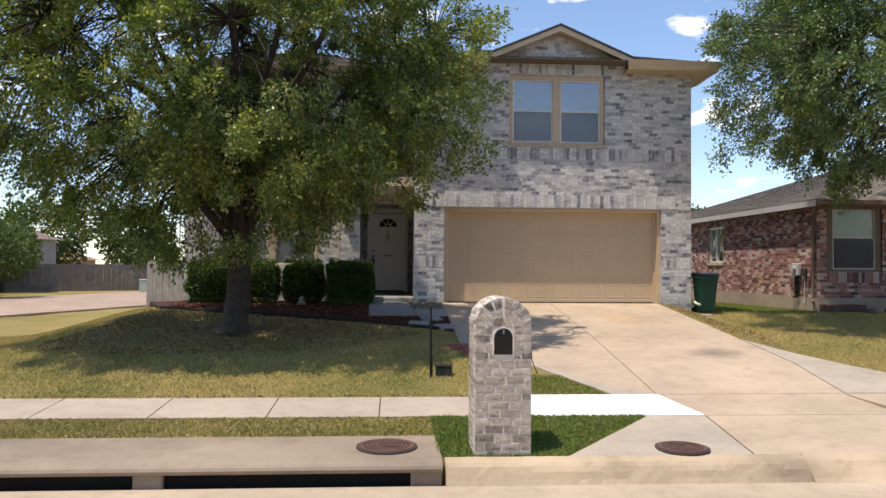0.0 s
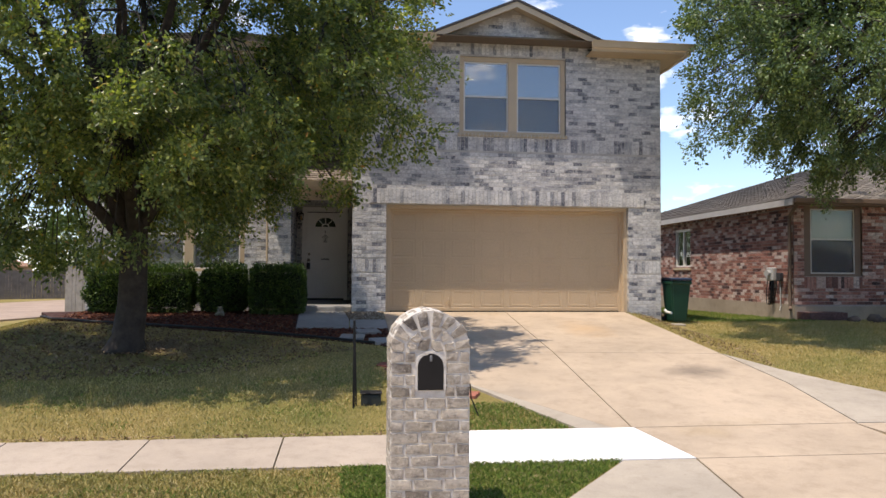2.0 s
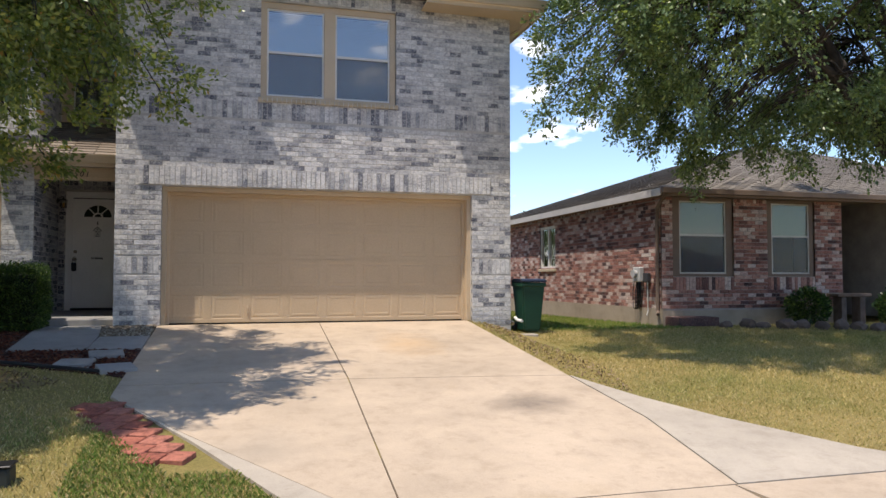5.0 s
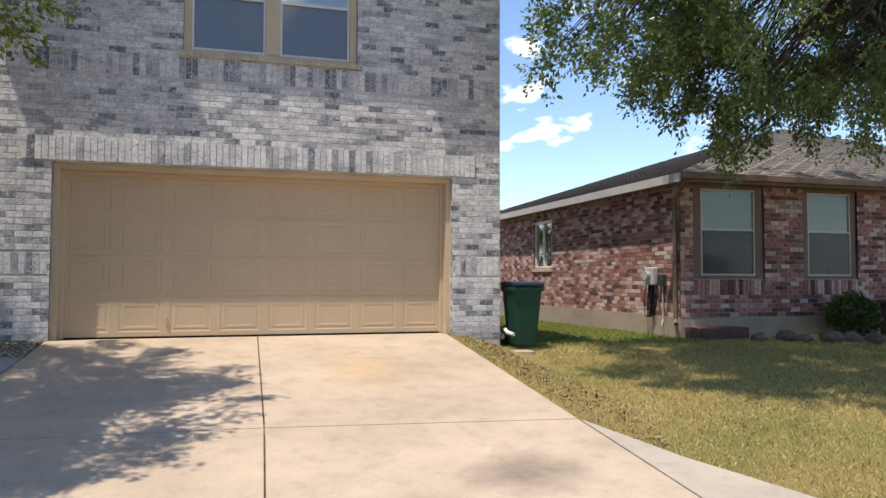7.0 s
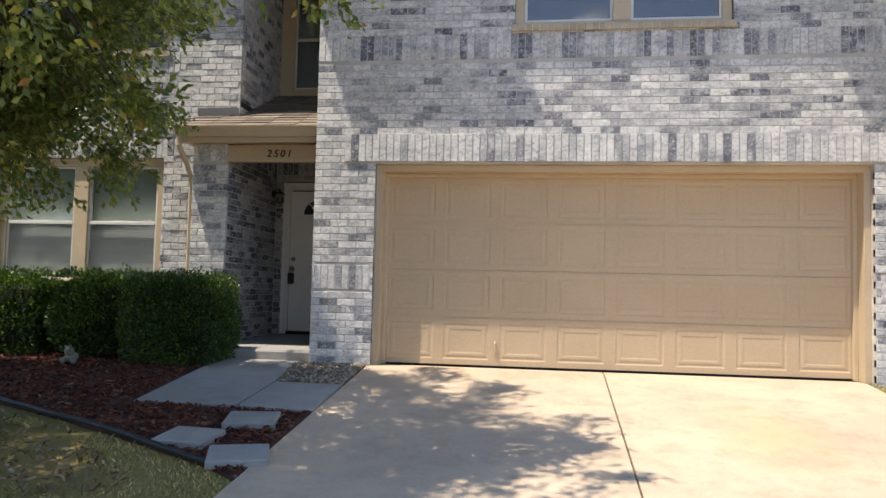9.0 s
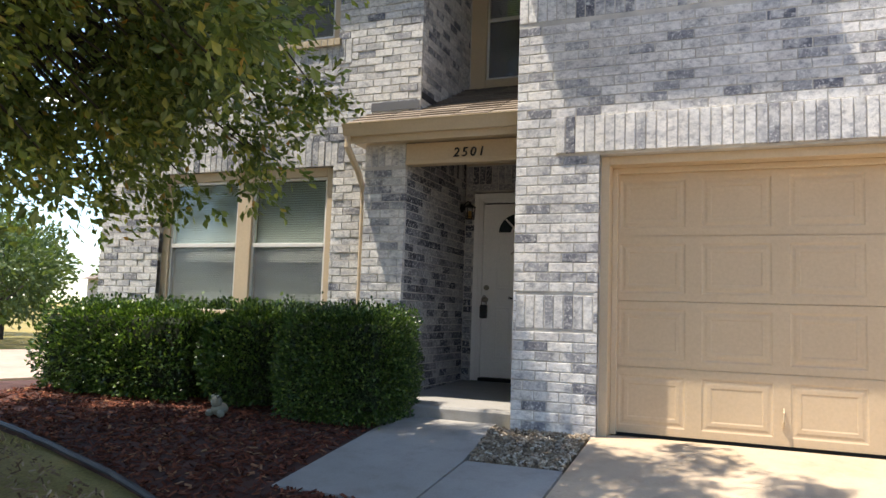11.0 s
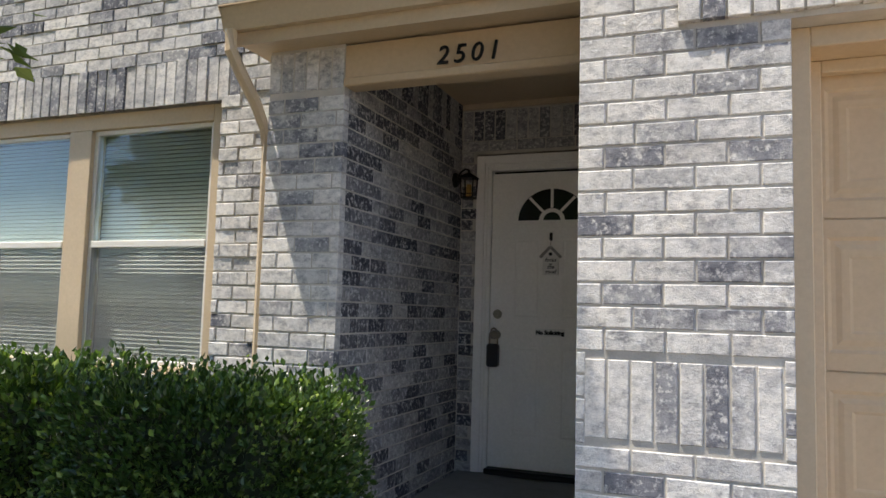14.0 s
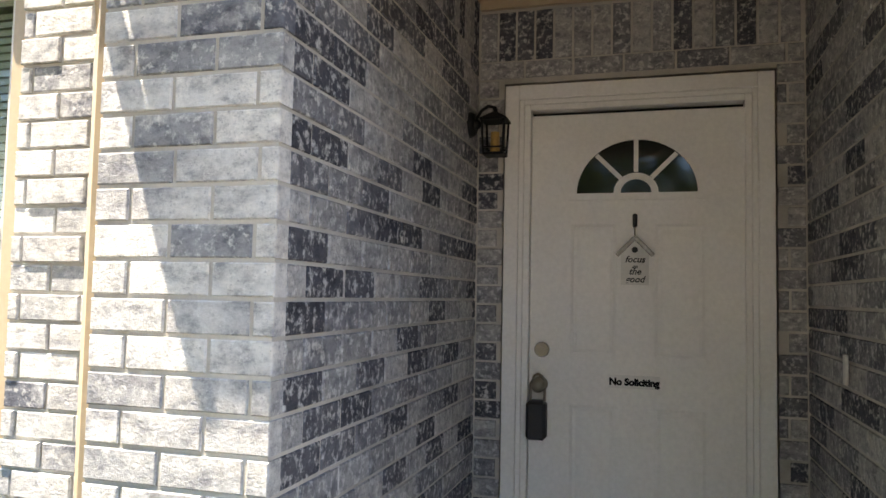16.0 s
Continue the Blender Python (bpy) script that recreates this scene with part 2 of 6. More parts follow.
HEDGE_LEAF = leaf_material("hedge_leaf", [(0.0, (0.02, 0.045, 0.015)), (0.6, (0.046, 0.09, 0.027)), (0.88, (0.10, 0.17, 0.05)), (1.0, (0.26, 0.35, 0.11))], 0.26, 0.3)
FAR_LEAF = leaf_material("far_leaf", [(0.0, (0.05, 0.08, 0.03)), (1.0, (0.12, 0.16, 0.06))])
BARK = plain("bark", (0.055, 0.045, 0.037), 1.0, vary=0.35, scale=9, fine=40, bumpy=0.9)


# ---- mesh helpers ----
def mesh_object(name, bm, mat, parent=None, label="", smooth=False):
    me = bpy.data.meshes.new(name)
    bm.to_mesh(me)
    bm.free()
    if smooth:
        for p in me.polygons:
            p.use_smooth = True
    me.materials.append(mat)
    ob = new(name, me)
    if parent:
        ob.parent = parent
    if label:
        ob["label"] = label
    return ob


def part(name, bm, mat, parent, label="", smooth=False):
    return mesh_object(name, bm, mat, parent, label, smooth)


def thing(name, label, category, group="", kind="", at=(0, 0, 0)):
    ob = new(name)
    ob.location = at
    return tagged(ob, label, category, group, kind)


def box(bm, x0, x1, y0, y1, z0, z1, bevel=0.0, m=None):
    r = bmesh.ops.create_cube(bm, size=1)
    vs = r["verts"]
    bmesh.ops.scale(bm, verts=vs, vec=(abs(x1 - x0), abs(y1 - y0), abs(z1 - z0)))
    bmesh.ops.translate(bm, verts=vs, vec=((x0 + x1) / 2, (y0 + y1) / 2, (z0 + z1) / 2))
    if m is not None:
        bmesh.ops.transform(bm, verts=vs, matrix=m)
    if bevel:
        es = {e for v in vs for e in v.link_edges}
        bmesh.ops.bevel(bm, geom=list(es), offset=bevel, segments=1, affect="EDGES")
    return bm


def boxes(*specs, bevel=0.0):
    bm = bmesh.new()
    for s in specs:
        box(bm, *s, bevel=bevel)
    return bm


def tube(bm, pts, radii, sides=8, cap=True):
    """A tapered round bar along the points."""
    rings, up = [], Vector((0, 0, 1))
    pts = [Vector(p) for p in pts]
    for i, p in enumerate(pts):
        d = (pts[min(i + 1, len(pts) - 1)] - pts[max(i - 1, 0)]).normalized()
        a = d.cross(up if abs(d.z) < 0.95 else Vector((1, 0, 0))).normalized()
        b = d.cross(a)
        r = radii[i] if isinstance(radii, (list, tuple)) else radii
        rings.append([bm.verts.new(p + r * (math.cos(2 * math.pi * k / sides) * a + math.sin(2 * math.pi * k / sides) * b)) for k in range(sides)])
    for ra, rb in zip(rings, rings[1:]):
        for k in range(sides):
            bm.faces.new((ra[k], ra[(k + 1) % sides], rb[(k + 1) % sides], rb[k]))
    if cap:
        bm.faces.new(rings[0][::-1])
        bm.faces.new(rings[-1])
    return bm


def prism(bm, outline, y0, y1, axis="y"):
    """A flat outline pushed from y0 to y1 along an axis; outline in the other two coordinates."""
    def at(a, b, c):
        return {"y": (a, c, b), "x": (c, a, b), "z": (a, b, c)}[axis]
    f = [bm.verts.new(at(a, b, y0)) for a, b in outline]
    k = [bm.verts.new(at(a, b, y1)) for a, b in outline]
    n = len(outline)
    bm.faces.new(f)
    bm.faces.new(k[::-1])
    for i in range(n):
        bm.faces.new((f[i], k[i], k[(i + 1) % n], f[(i + 1) % n]))
    bmesh.ops.recalc_face_normals(bm, faces=bm.faces)
    return bm


def raw_mesh(name, verts, quads, mat, parent=None, label="", kind=""):
    """A large mesh of quads straight from arrays."""
    me = bpy.data.meshes.new(name)
    verts, quads = np.asarray(verts, dtype=np.float32).reshape(-1, 3), np.asarray(quads, dtype=np.int32).reshape(-1, 4)
    me.vertices.add(len(verts))
    me.vertices.foreach_set("co", verts.ravel())
    me.loops.add(len(quads) * 4)
    me.loops.foreach_set("vertex_index", quads.ravel())
    me.polygons.add(len(quads))
    me.polygons.foreach_set("loop_start", np.arange(0, len(quads) * 4, 4, dtype=np.int32))
    me.update(calc_edges=True)
    me.shade_flat()
    me.materials.append(mat)
    ob = new(name, me)
    if parent:
        ob.parent = parent
    return tagged(ob, label, "", "", kind)


# ---- ground ----
PROFILE = ((-60, -1.25), (-4, -1.25), (2, -1.25), (6.74, -1.38), (6.88, -1.06), (6.9, -1.0), (8.3, -0.93), (9.5, -0.87), (13.1, -0.46), (17.13, -0.05), (18.0, -0.08), (24, -0.14), (80, -0.2), (3000, -0.2))
PY, PZ = [p[0] for p in PROFILE], [p[1] for p in PROFILE]


def ease(a, b, v):
    s = min(1.0, max(0.0, (v - a) / (b - a)))
    return s * s * (3 - 2 * s)


def height(x, y):
    h = float(np.interp(y, PY, PZ))
    side = ease(-4.5, -9.0, x) * ease(9.0, 14.0, y)
    dip = 0.21 * ease(6.4, 7.3, x) * ease(12.5, 16.6, y)
    return h * (1 - side) + min(h, -0.92) * side - dip


def slab(name, outline, up, mat, thick=0.12, parent=None, label="", kind="structure", knots=(6.9, 8.3, 9.5, 13.1, 17.13)):
    """A cast slab with the outline given in plan, that follows the slope of the ground."""
    bm = bmesh.new()
    bm.faces.new([bm.verts.new((x, y, 0)) for x, y in outline])
    for k in knots:
        bmesh.ops.bisect_plane(bm, geom=list(bm.verts) + list(bm.edges) + list(bm.faces), plane_co=(0, k, 0), plane_no=(0, 1, 0))
    top = list(bm.faces)
    bmesh.ops.recalc_face_normals(bm, faces=top)
    if top[0].normal.z < 0:
        bmesh.ops.reverse_faces(bm, faces=top)
    for v in bm.verts:
        v.co.z = float(np.interp(v.co.y, PY, PZ)) + up
    r = bmesh.ops.extrude_face_region(bm, geom=top)
    low = [g for g in r["geom"] if isinstance(g, bmesh.types.BMVert)]
    bmesh.ops.translate(bm, verts=low, vec=(0, 0, -thick))
    bmesh.ops.reverse_faces(bm, faces=list(bm.faces))
    bmesh.ops.recalc_face_normals(bm, faces=bm.faces)
    ob = mesh_object(name, bm, mat, parent)
    return tagged(ob, label, "", "", kind)


def build_ground():
    xs = np.unique(np.concatenate([np.linspace(-2500, -80, 8), np.linspace(-80, -16, 17), np.linspace(-16, 16, 65), np.linspace(16, 80, 17), np.linspace(80, 2500, 8)]))
    ys = np.unique(np.concatenate([np.linspace(-2500, -60, 8), np.linspace(-60, 0, 13), np.linspace(0, 30, 76), np.array(PY[3:9]), np.linspace(30, 90, 21), np.linspace(90, 2500, 8)]))
    vs = []
    for y in ys:
        for x in xs:
            near = abs(x) < 16 and 6.9 < y < 30
            vs.append((x, y, height(x, y) + (0.03 * (noise.noise((x * 0.8, y * 0.8, 3.0))) - 0.025 if near else -0.02)))
    nx = len(xs)
    q = [(j * nx + i, j * nx + i + 1, (j + 1) * nx + i + 1, (j + 1) * nx + i) for j in range(len(ys) - 1) for i in range(nx - 1)]
    g = raw_mesh("ground", vs, q, LAWN, None, "sloping lawn of drying green and straw-coloured grass", "structure")
    for p in g.data.polygons:
        p.use_smooth = True
    return g


ground = build_ground()
road_bm = bmesh.new()
prism(road_bm, [(-60, -1.02), (2.0, -1.06), (5.6, -1.15), (6.35, -1.205), (6.70, -1.20), (6.70, -1.4), (-60, -1.4)], -220, 220, "x")
road = mesh_object("road", road_bm, ROAD_CONC)
tagged(road, "pale worn concrete residential street", "", "", "structure")

slab("joint_filler", [(1.2, 17.35), (6.25, 17.35), (6.2, 13.0), (6.0, 9.54), (3.3, 9.54), (1.5, 12.1), (1.2, 12.8)], -0.016, JOINT, 0.06, label="dark dirt in the driveway joints")
drive_left = slab("driveway", [(1.16, 17.40), (3.69, 17.40), (3.605, 13.14), (1.16, 13.20)], 0.0, DRIVE, label="tan concrete driveway slab with stains")
slab("driveway", [(3.705, 17.40), (6.29, 17.40), (6.25, 12.94), (3.62, 13.14)], 0.0, DRIVE, label="tan concrete driveway slab with stains")
slab("driveway", [(1.16, 13.185), (3.605, 13.125), (3.465, 9.52), (3.26, 9.52), (1.92, 11.5), (1.45, 12.3), (1.16, 12.75)], 0.0, DRIVE, label="tan concrete driveway slab with flared edge")
slab("driveway", [(3.62, 13.125), (6.25, 12.925), (6.27, 11.2), (6.05, 9.52), (3.48, 9.52)], 0.0, DRIVE, label="tan concrete driveway slab with stains")
slab("driveway", [(6.265, 12.92), (6.62, 11.9), (7.03, 11.08), (7.72, 10.03), (8.3, 9.52), (6.065, 9.52), (6.285, 11.2)], 0.004, GREY_CONC, label="grey concrete flare along the driveway")
slab("driveway", [(3.25, 9.52), (2.88, 9.52), (2.05, 11.18), (1.62, 11.95), (1.17, 12.75), (1.45, 12.285), (1.915, 11.49)], 0.002, GREY_CONC, label="grey concrete flare along the driveway")
slab("driveway_apron", [(3.66, 8.40), (6.0, 8.40), (6.35, 6.92), (3.50, 6.92)], 0.0, DRIVE, label="tan concrete driveway apron")
slab("driveway_apron", [(6.015, 8.40), (12.5, 8.40), (13.8, 6.92), (6.365, 6.92)], 0.0, DRIVE, label="tan concrete driveway apron")
slab("driveway_apron", [(2.96, 8.40), (3.64, 8.40), (3.48, 6.92), (1.68, 6.92)], 0.0, GREY_CONC, label="grey concrete driveway apron wedge")
for x0, x1 in [(3.50, 6.02), (6.035, 9.0), (9.015, 30)]:
    slab("sidewalk", [(x0 - 0.0, 9.505), (x1, 9.505), (x1, 8.415), (x0 + 0.17, 8.415)], 0.0, DRIVE, label="tan concrete sidewalk crossing the driveway")
slab("sidewalk", [(1.42, 9.505), (3.485, 9.505), (3.655, 8.415), (1.42, 8.415)], 0.004, WHITE_CONC, label="freshly poured bright white concrete sidewalk panel")
x = 1.405
for w in (1.55, 1.27, 1.3, 1.3, 1.3, 1.3, 1.3, 1.3, 1.3, 1.3, 1.3, 1.3):
    slab("sidewalk", [(x - w + 0.015, 9.42), (x, 9.42), (x, 8.44), (x - w + 0.015, 8.44)], 0.0, WALKWAY, label="pinkish tan concrete sidewalk panel")
    x -= w
# ---- the brick house ----
BW, BH, GAP = 0.203, 0.0794, 0.0095


def brick_mesh(arr, w, h, d=0.05, ch=0.003, jut=0.0):
    """Eight corners and a chamfered face of one brick: local u from 0, z from 0, outwards -y."""
    o = np.array([(0, d, 0), (w, d, 0), (w, d, h), (0, d, h), (0, ch - jut, 0), (w, ch - jut, 0), (w, ch - jut, h), (0, ch - jut, h),
                  (ch, -jut, ch), (w - ch, -jut, ch), (w - ch, -jut, h - ch), (ch, -jut, h - ch)])
    return o


BRICK_QUADS = np.array([(8, 9, 10, 11), (4, 5, 9, 8), (5, 6, 10, 9), (6, 7, 11, 10), (7, 4, 8, 11), (0, 1, 5, 4), (1, 2, 6, 5), (2, 3, 7, 6), (3, 0, 4, 7)])


def cut(spans, a, b):
    out = []
    for s, e in spans:
        if b <= s or a >= e:
            out.append((s, e))
            continue
        if a > s:
            out.append((s, a))
        if b < e:
            out.append((b, e))
    return out


def lay_bricks(u0, u1, z0, z1, holes=(), soldiers=(), top=None, seed=1):
    """Running bond with upright soldier bands; gives (u, z, width, height) for each brick."""
    rnd = random.Random(seed)
    out = []
    for a, b, c, d in soldiers:
        k = max(1, round((b - a) / BH))
        w = (b - a) / k
        for i in range(k):
            out.append((a + i * w, c, w - GAP, d - c - GAP, True))
    courses = int((z1 - z0) / BH + 0.01)
    for k in range(courses):
        z = z0 + k * BH
        s = u0 - (BW / 2 if k % 2 else 0) - rnd.random() * 0.012
        while s < u1:
            spans = [(max(s, u0), min(s + BW - GAP, u1))]
            for a, b, c, d in (*holes, *soldiers):
                if z + BH * 0.5 > c and z + BH * 0.5 < d:
                    spans = cut(spans, a, b)
            for a, b in spans:
                if b - a > 0.03 and (top is None or (top(a) > z + BH and top(b) > z + BH)):
                    out.append((a, z, b - a, BH - GAP, False))
            s += BW
    return out


SHARED = {}


def shared_brick(w, h, mat):
    key = (round(w, 3), round(h, 3), mat.name)
    if key not in SHARED:
        me = bpy.data.meshes.new("brick")
        me.from_pydata([tuple(v) for v in brick_mesh(None, w, h)], [], [tuple(int(i) for i in q) for q in BRICK_QUADS])
        me.shade_flat()
        me.materials.append(mat)
        SHARED[key] = me
    return SHARED[key]


LOOSE = []


def brick_face(wall, bricks, origin, turn, mat, near=None, seed=1, rough=0.0025, limit=300):
    """The bricks on one face of a wall. turn: 0 faces -y, 90 faces +x, -90 faces -x."""
    rnd = np.random.RandomState(seed)
    m = np.array(Euler((0, 0, radians(turn))).to_matrix())
    o = np.array(origin)
    vs, qs, n, loose = [], [], 0, 0
    for u, z, w, h, up in bricks:
        if near and loose < limit and near(u, z) and (up or abs(w - (BW - GAP)) < 0.004):
            LOOSE.append((wall, shared_brick(w, h, mat), o + m @ np.array((u, -rnd.rand() * rough, z)), turn))
            loose += 1
            continue
        b = brick_mesh(None, w, h, jut=rnd.rand() * rough) + np.array((u, 0, z))
        vs.append(b @ m.T + o)
        qs.append(BRICK_QUADS + n)
        n += 12
    if vs:
        raw_mesh("brickwork", np.concatenate(vs), np.concatenate(qs), mat, wall, "", "stuff")


def wall_boxes(u0, u1, z0, z1, holes, y0, y1):
    """Wall boxes around rectangular openings, in the plane facing -y."""
    us = sorted({u0, u1, *[h[0] for h in holes], *[h[1] for h in holes]})
    zs = sorted({z0, z1, *[h[2] for h in holes], *[h[3] for h in holes]})
    bm = bmesh.new()
    for a, b in zip(us, us[1:]):
        run = None
        for c, d in zip(zs, zs[1:]):
            open_ = any(h[0] < (a + b) / 2 < h[1] and h[2] < (c + d) / 2 < h[3] for h in holes)
            if open_:
                if run:
                    box(bm, a, b, y0, y1, *run)
                run = None
            else:
                run = (run[0], d) if run else (c, d)
        if run:
            box(bm, a, b, y0, y1, *run)
    return bm


YG, YL, YC, YD = 17.13, 18.00, 17.70, 19.40
X0, X1, XE = 0.50, 7.10, -0.785
XW = -4.97
REC = 0.004

# garage wing, front
g_open = (1.19, 6.37, -0.2, 2.175)
u_open = (2.70, 4.99, 3.70, 5.33)
wall_garage = mesh_object("wall_garage", wall_boxes(X0, X1, -0.3, 5.62, [g_open, u_open], YG + REC, YG + 0.30), MORTAR)
tagged(wall_garage, "whitewashed grey brick front wall above a garage door", "wall", "", "structure")
GABLE_C, GABLE_Z = 3.84, 6.40


def gable_line(x):
    return GABLE_Z - 0.06 - abs(x - GABLE_C) * 0.425


sold = [(0.84, 6.72, 2.195, 2.50), (0.50, 2.66, 3.33, 3.62), (5.02, 7.10, 3.33, 3.62), (2.66, 5.02, 3.33, 3.62), (2.70, 4.99, 5.36, 5.62), (0.53, 1.16, 0.775, 1.05), (6.42, 7.08, 0.775, 1.05), (5.45, 7.05, 5.36, 5.55)]
bricks = lay_bricks(X0, X1, -0.12, 5.62, [g_open, u_open], sold, seed=3)
brick_face(wall_garage, [b for b in bricks if not (b[4] and abs(b[1] - 2.195) < 0.01)], (0, YG, 0), 0, GREY_BRICK, near=lambda u, z: u < 1.25 and z < 2.8 or z < 3.7 and u < 4.2, seed=3)
brick_face(wall_garage, [b for b in bricks if b[4] and abs(b[1] - 2.195) < 0.01], (0, YG - 0.022, 0), 0, GREY_BRICK, near=lambda u, z: u < 3.0, seed=4)
mesh_object("header_backing", boxes((0.845, 6.715, YG - 0.012, YG + REC - 0.002, 2.20, 2.49)), MORTAR, wall_garage)
# gable triangle
gb = bmesh.new()
prism(gb, [(1.75, 5.62), (5.93, 5.62), (5.4, gable_line(5.4)), (GABLE_C, gable_line(GABLE_C)), (2.28, gable_line(2.28))][:2] + [(GABLE_C, gable_line(GABLE_C) + 0.03)], YG + REC, YG + 0.25)
mesh_object("gable_wall", gb, MORTAR, wall_garage)
brick_face(wall_garage, lay_bricks(1.9, 5.8, 5.62, 6.4, (), [(3.62, 4.06, 5.90, 6.10)], top=lambda u: gable_line(u), seed=5), (0, YG, 0), 0, GREY_BRICK, seed=5)
# sides of the garage wing
wall_right = mesh_object("wall_right", boxes((X1 - 0.28, X1 - REC, YG + 0.30, 27.0, -0.3, 5.62)), MORTAR)
tagged(wall_right, "whitewashed grey brick side wall", "wall", "", "structure")
brick_face(wall_right, lay_bricks(0, 9.8, -0.12, 5.62, seed=6), (X1, YG + 0.05, 0), 90, GREY_BRICK, seed=6)
wall_pier = mesh_object("wall_porch_right", boxes((X0 + REC, X0 + 0.28, YG + 0.30, YD + 0.3, -0.3, 5.62)), MORTAR)
tagged(wall_pier, "whitewashed grey brick wall beside the porch", "wall", "", "structure")
brick_face(wall_pier, lay_bricks(-(YD + 0.02), -(YG + 0.05), -0.12, 5.5, seed=7), (X0, 0, 0), -90, SHADED_SLATE_BRICK, near=lambda u, z: z < 2.6, seed=7)

# left wing, front, two storeys
l_open = (-4.07, -1.77, 0.77, 2.39)
lu_open = (-4.07, -1.77, 3.78, 5.33)
wall_left = mesh_object("wall_left_wing", wall_boxes(XW, XE - REC, -0.3, 5.62, [l_open, lu_open], YL + REC, YL + 0.30), MORTAR)
tagged(wall_left, "whitewashed grey brick wall with a double window", "wall", "", "structure")
lsold = [(-4.25, -1.64, 2.39, 2.67), (-4.2, -1.45, 0.49, 0.765), (-4.4, -1.6, 3.50, 3.775), (-4.07, -1.77, 5.36, 5.60)]
brick_face(wall_left, lay_bricks(XW, XE, -0.12, 5.62, [l_open, lu_open], lsold, seed=8), (0, YL, 0), 0, GREY_BRICK, near=lambda u, z: -2.0 < u < -1.2 and z < 2.7 or z > 2.3 and z < 2.7, seed=8, rough=0.009)
wall_left_side = mesh_object("wall_left_side", boxes((XW + REC, XW + 0.28, YL + 0.30, 27.0, -0.3, 5.62)), MORTAR)
tagged(wall_left_side, "whitewashed grey brick side wall", "wall", "", "structure")
brick_face(wall_left_side, lay_bricks(-27.0, -(YL + 0.05), -0.12, 5.62, seed=9), (XW, 0, 0), -90, GREY_BRICK, seed=9)
# porch column, porch side and door wall
porch_column = mesh_object("wall_porch_column", boxes((-1.23 + REC, XE - REC, YC + REC, YL + REC, -0.3, 2.52), (XE - 0.28, XE - REC, YL + 0.30, YD + 0.3, -0.3, 5.62)), MORTAR)
tagged(porch_column, "whitewashed grey brick porch column and side wall", "wall", "", "structure")
brick_face(porch_column, lay_bricks(-1.23, XE, -0.12, 2.51, (), [(-1.23, XE, 2.29, 2.505)], seed=10), (0, YC, 0), 0, GREY_BRICK, near=lambda u, z: True, seed=10)
brick_face(porch_column, lay_bricks(YC + 0.05, YD + 0.02, -0.12, 2.70, (), [(YC + 0.05, YD, 2.42, 2.67)], seed=11), (XE, 0, 0), 90, SHADED_SLATE_BRICK, near=lambda u, z: True, seed=11, limit=330)
brick_face(porch_column, lay_bricks(YL + 0.05, YD + 0.02, 2.71, 5.5, seed=12), (XE, 0, 0), 90, GREY_BRICK, seed=12)
d_open = (-0.67, 0.395, 0.0, 2.30)
s_open = (-0.765, 0.50, 3.50, 5.2)
wall_entry = mesh_object("wall_entry", wall_boxes(XE - REC, X0 + REC, -0.3, 5.62, [d_open, s_open], YD + REC, YD + 0.30), MORTAR)
tagged(wall_entry, "dark shaded brick wall around the entry door", "wall", "", "structure")
brick_face(wall_entry, lay_bricks(XE + 0.008, X0 - 0.008, 0.1, 2.72, [d_open], [(XE + 0.01, X0 - 0.01, 2.40, 2.62)], seed=13), (0, YD, 0), 0, SHADED_SLATE_BRICK, near=lambda u, z: True, seed=13)
# back and upper closing
closing = mesh_object("wall_back", boxes((XW, X1, 27.0, 27.2, -0.3, 5.62)), MORTAR)
tagged(closing, "grey brick back wall of the house", "wall", "", "structure")
interior = mesh_object("inner_walls", boxes((XW + 0.3, XE - 0.3, YL + 1.6, YL + 1.7, -0.2, 5.6), (X0 + 0.3, X1 - 0.3, YG + 1.8, YG + 1.9, -0.2, 5.6), (XW + 0.3, XE - 0.3, YL + 0.3, YL + 1.6, 2.75, 3.0), (X0 + 0.3, X1 - 0.3, YG + 0.3, YG + 1.8, 2.6, 2.9), (XE - 0.2, X0 + 0.2, YD + 1.2, YD + 1.3, 0, 5.6)), plain("room_paint", (0.35, 0.33, 0.30), 0.9))
tagged(interior, "plain painted inner walls behind the windows", "wall", "", "structure")

# ---- roofs, gutters, fascia ----
def shingle_material(name, stops):
    m, n, l, b = material(name, 0.95, 0, 0.2)
    c = ramp(n, l, own_random(n, l), stops)
    f = noise_at(n, l, 60, 4, 0.8)
    c = mixed(n, l, c, ramp(n, l, f, [(0.3, (0.6, 0.6, 0.6)), (0.7, (1.1, 1.1, 1.1))]), 0.8, "MULTIPLY")
    l.new(c, b.inputs["Base Color"])
    bump(n, l, b, f, 0.5, 0.004)
    return m


SHINGLE = shingle_material("brown_shingle", [(0.0, (0.16, 0.13, 0.105)), (0.5, (0.22, 0.18, 0.145)), (1.0, (0.28, 0.235, 0.19))])


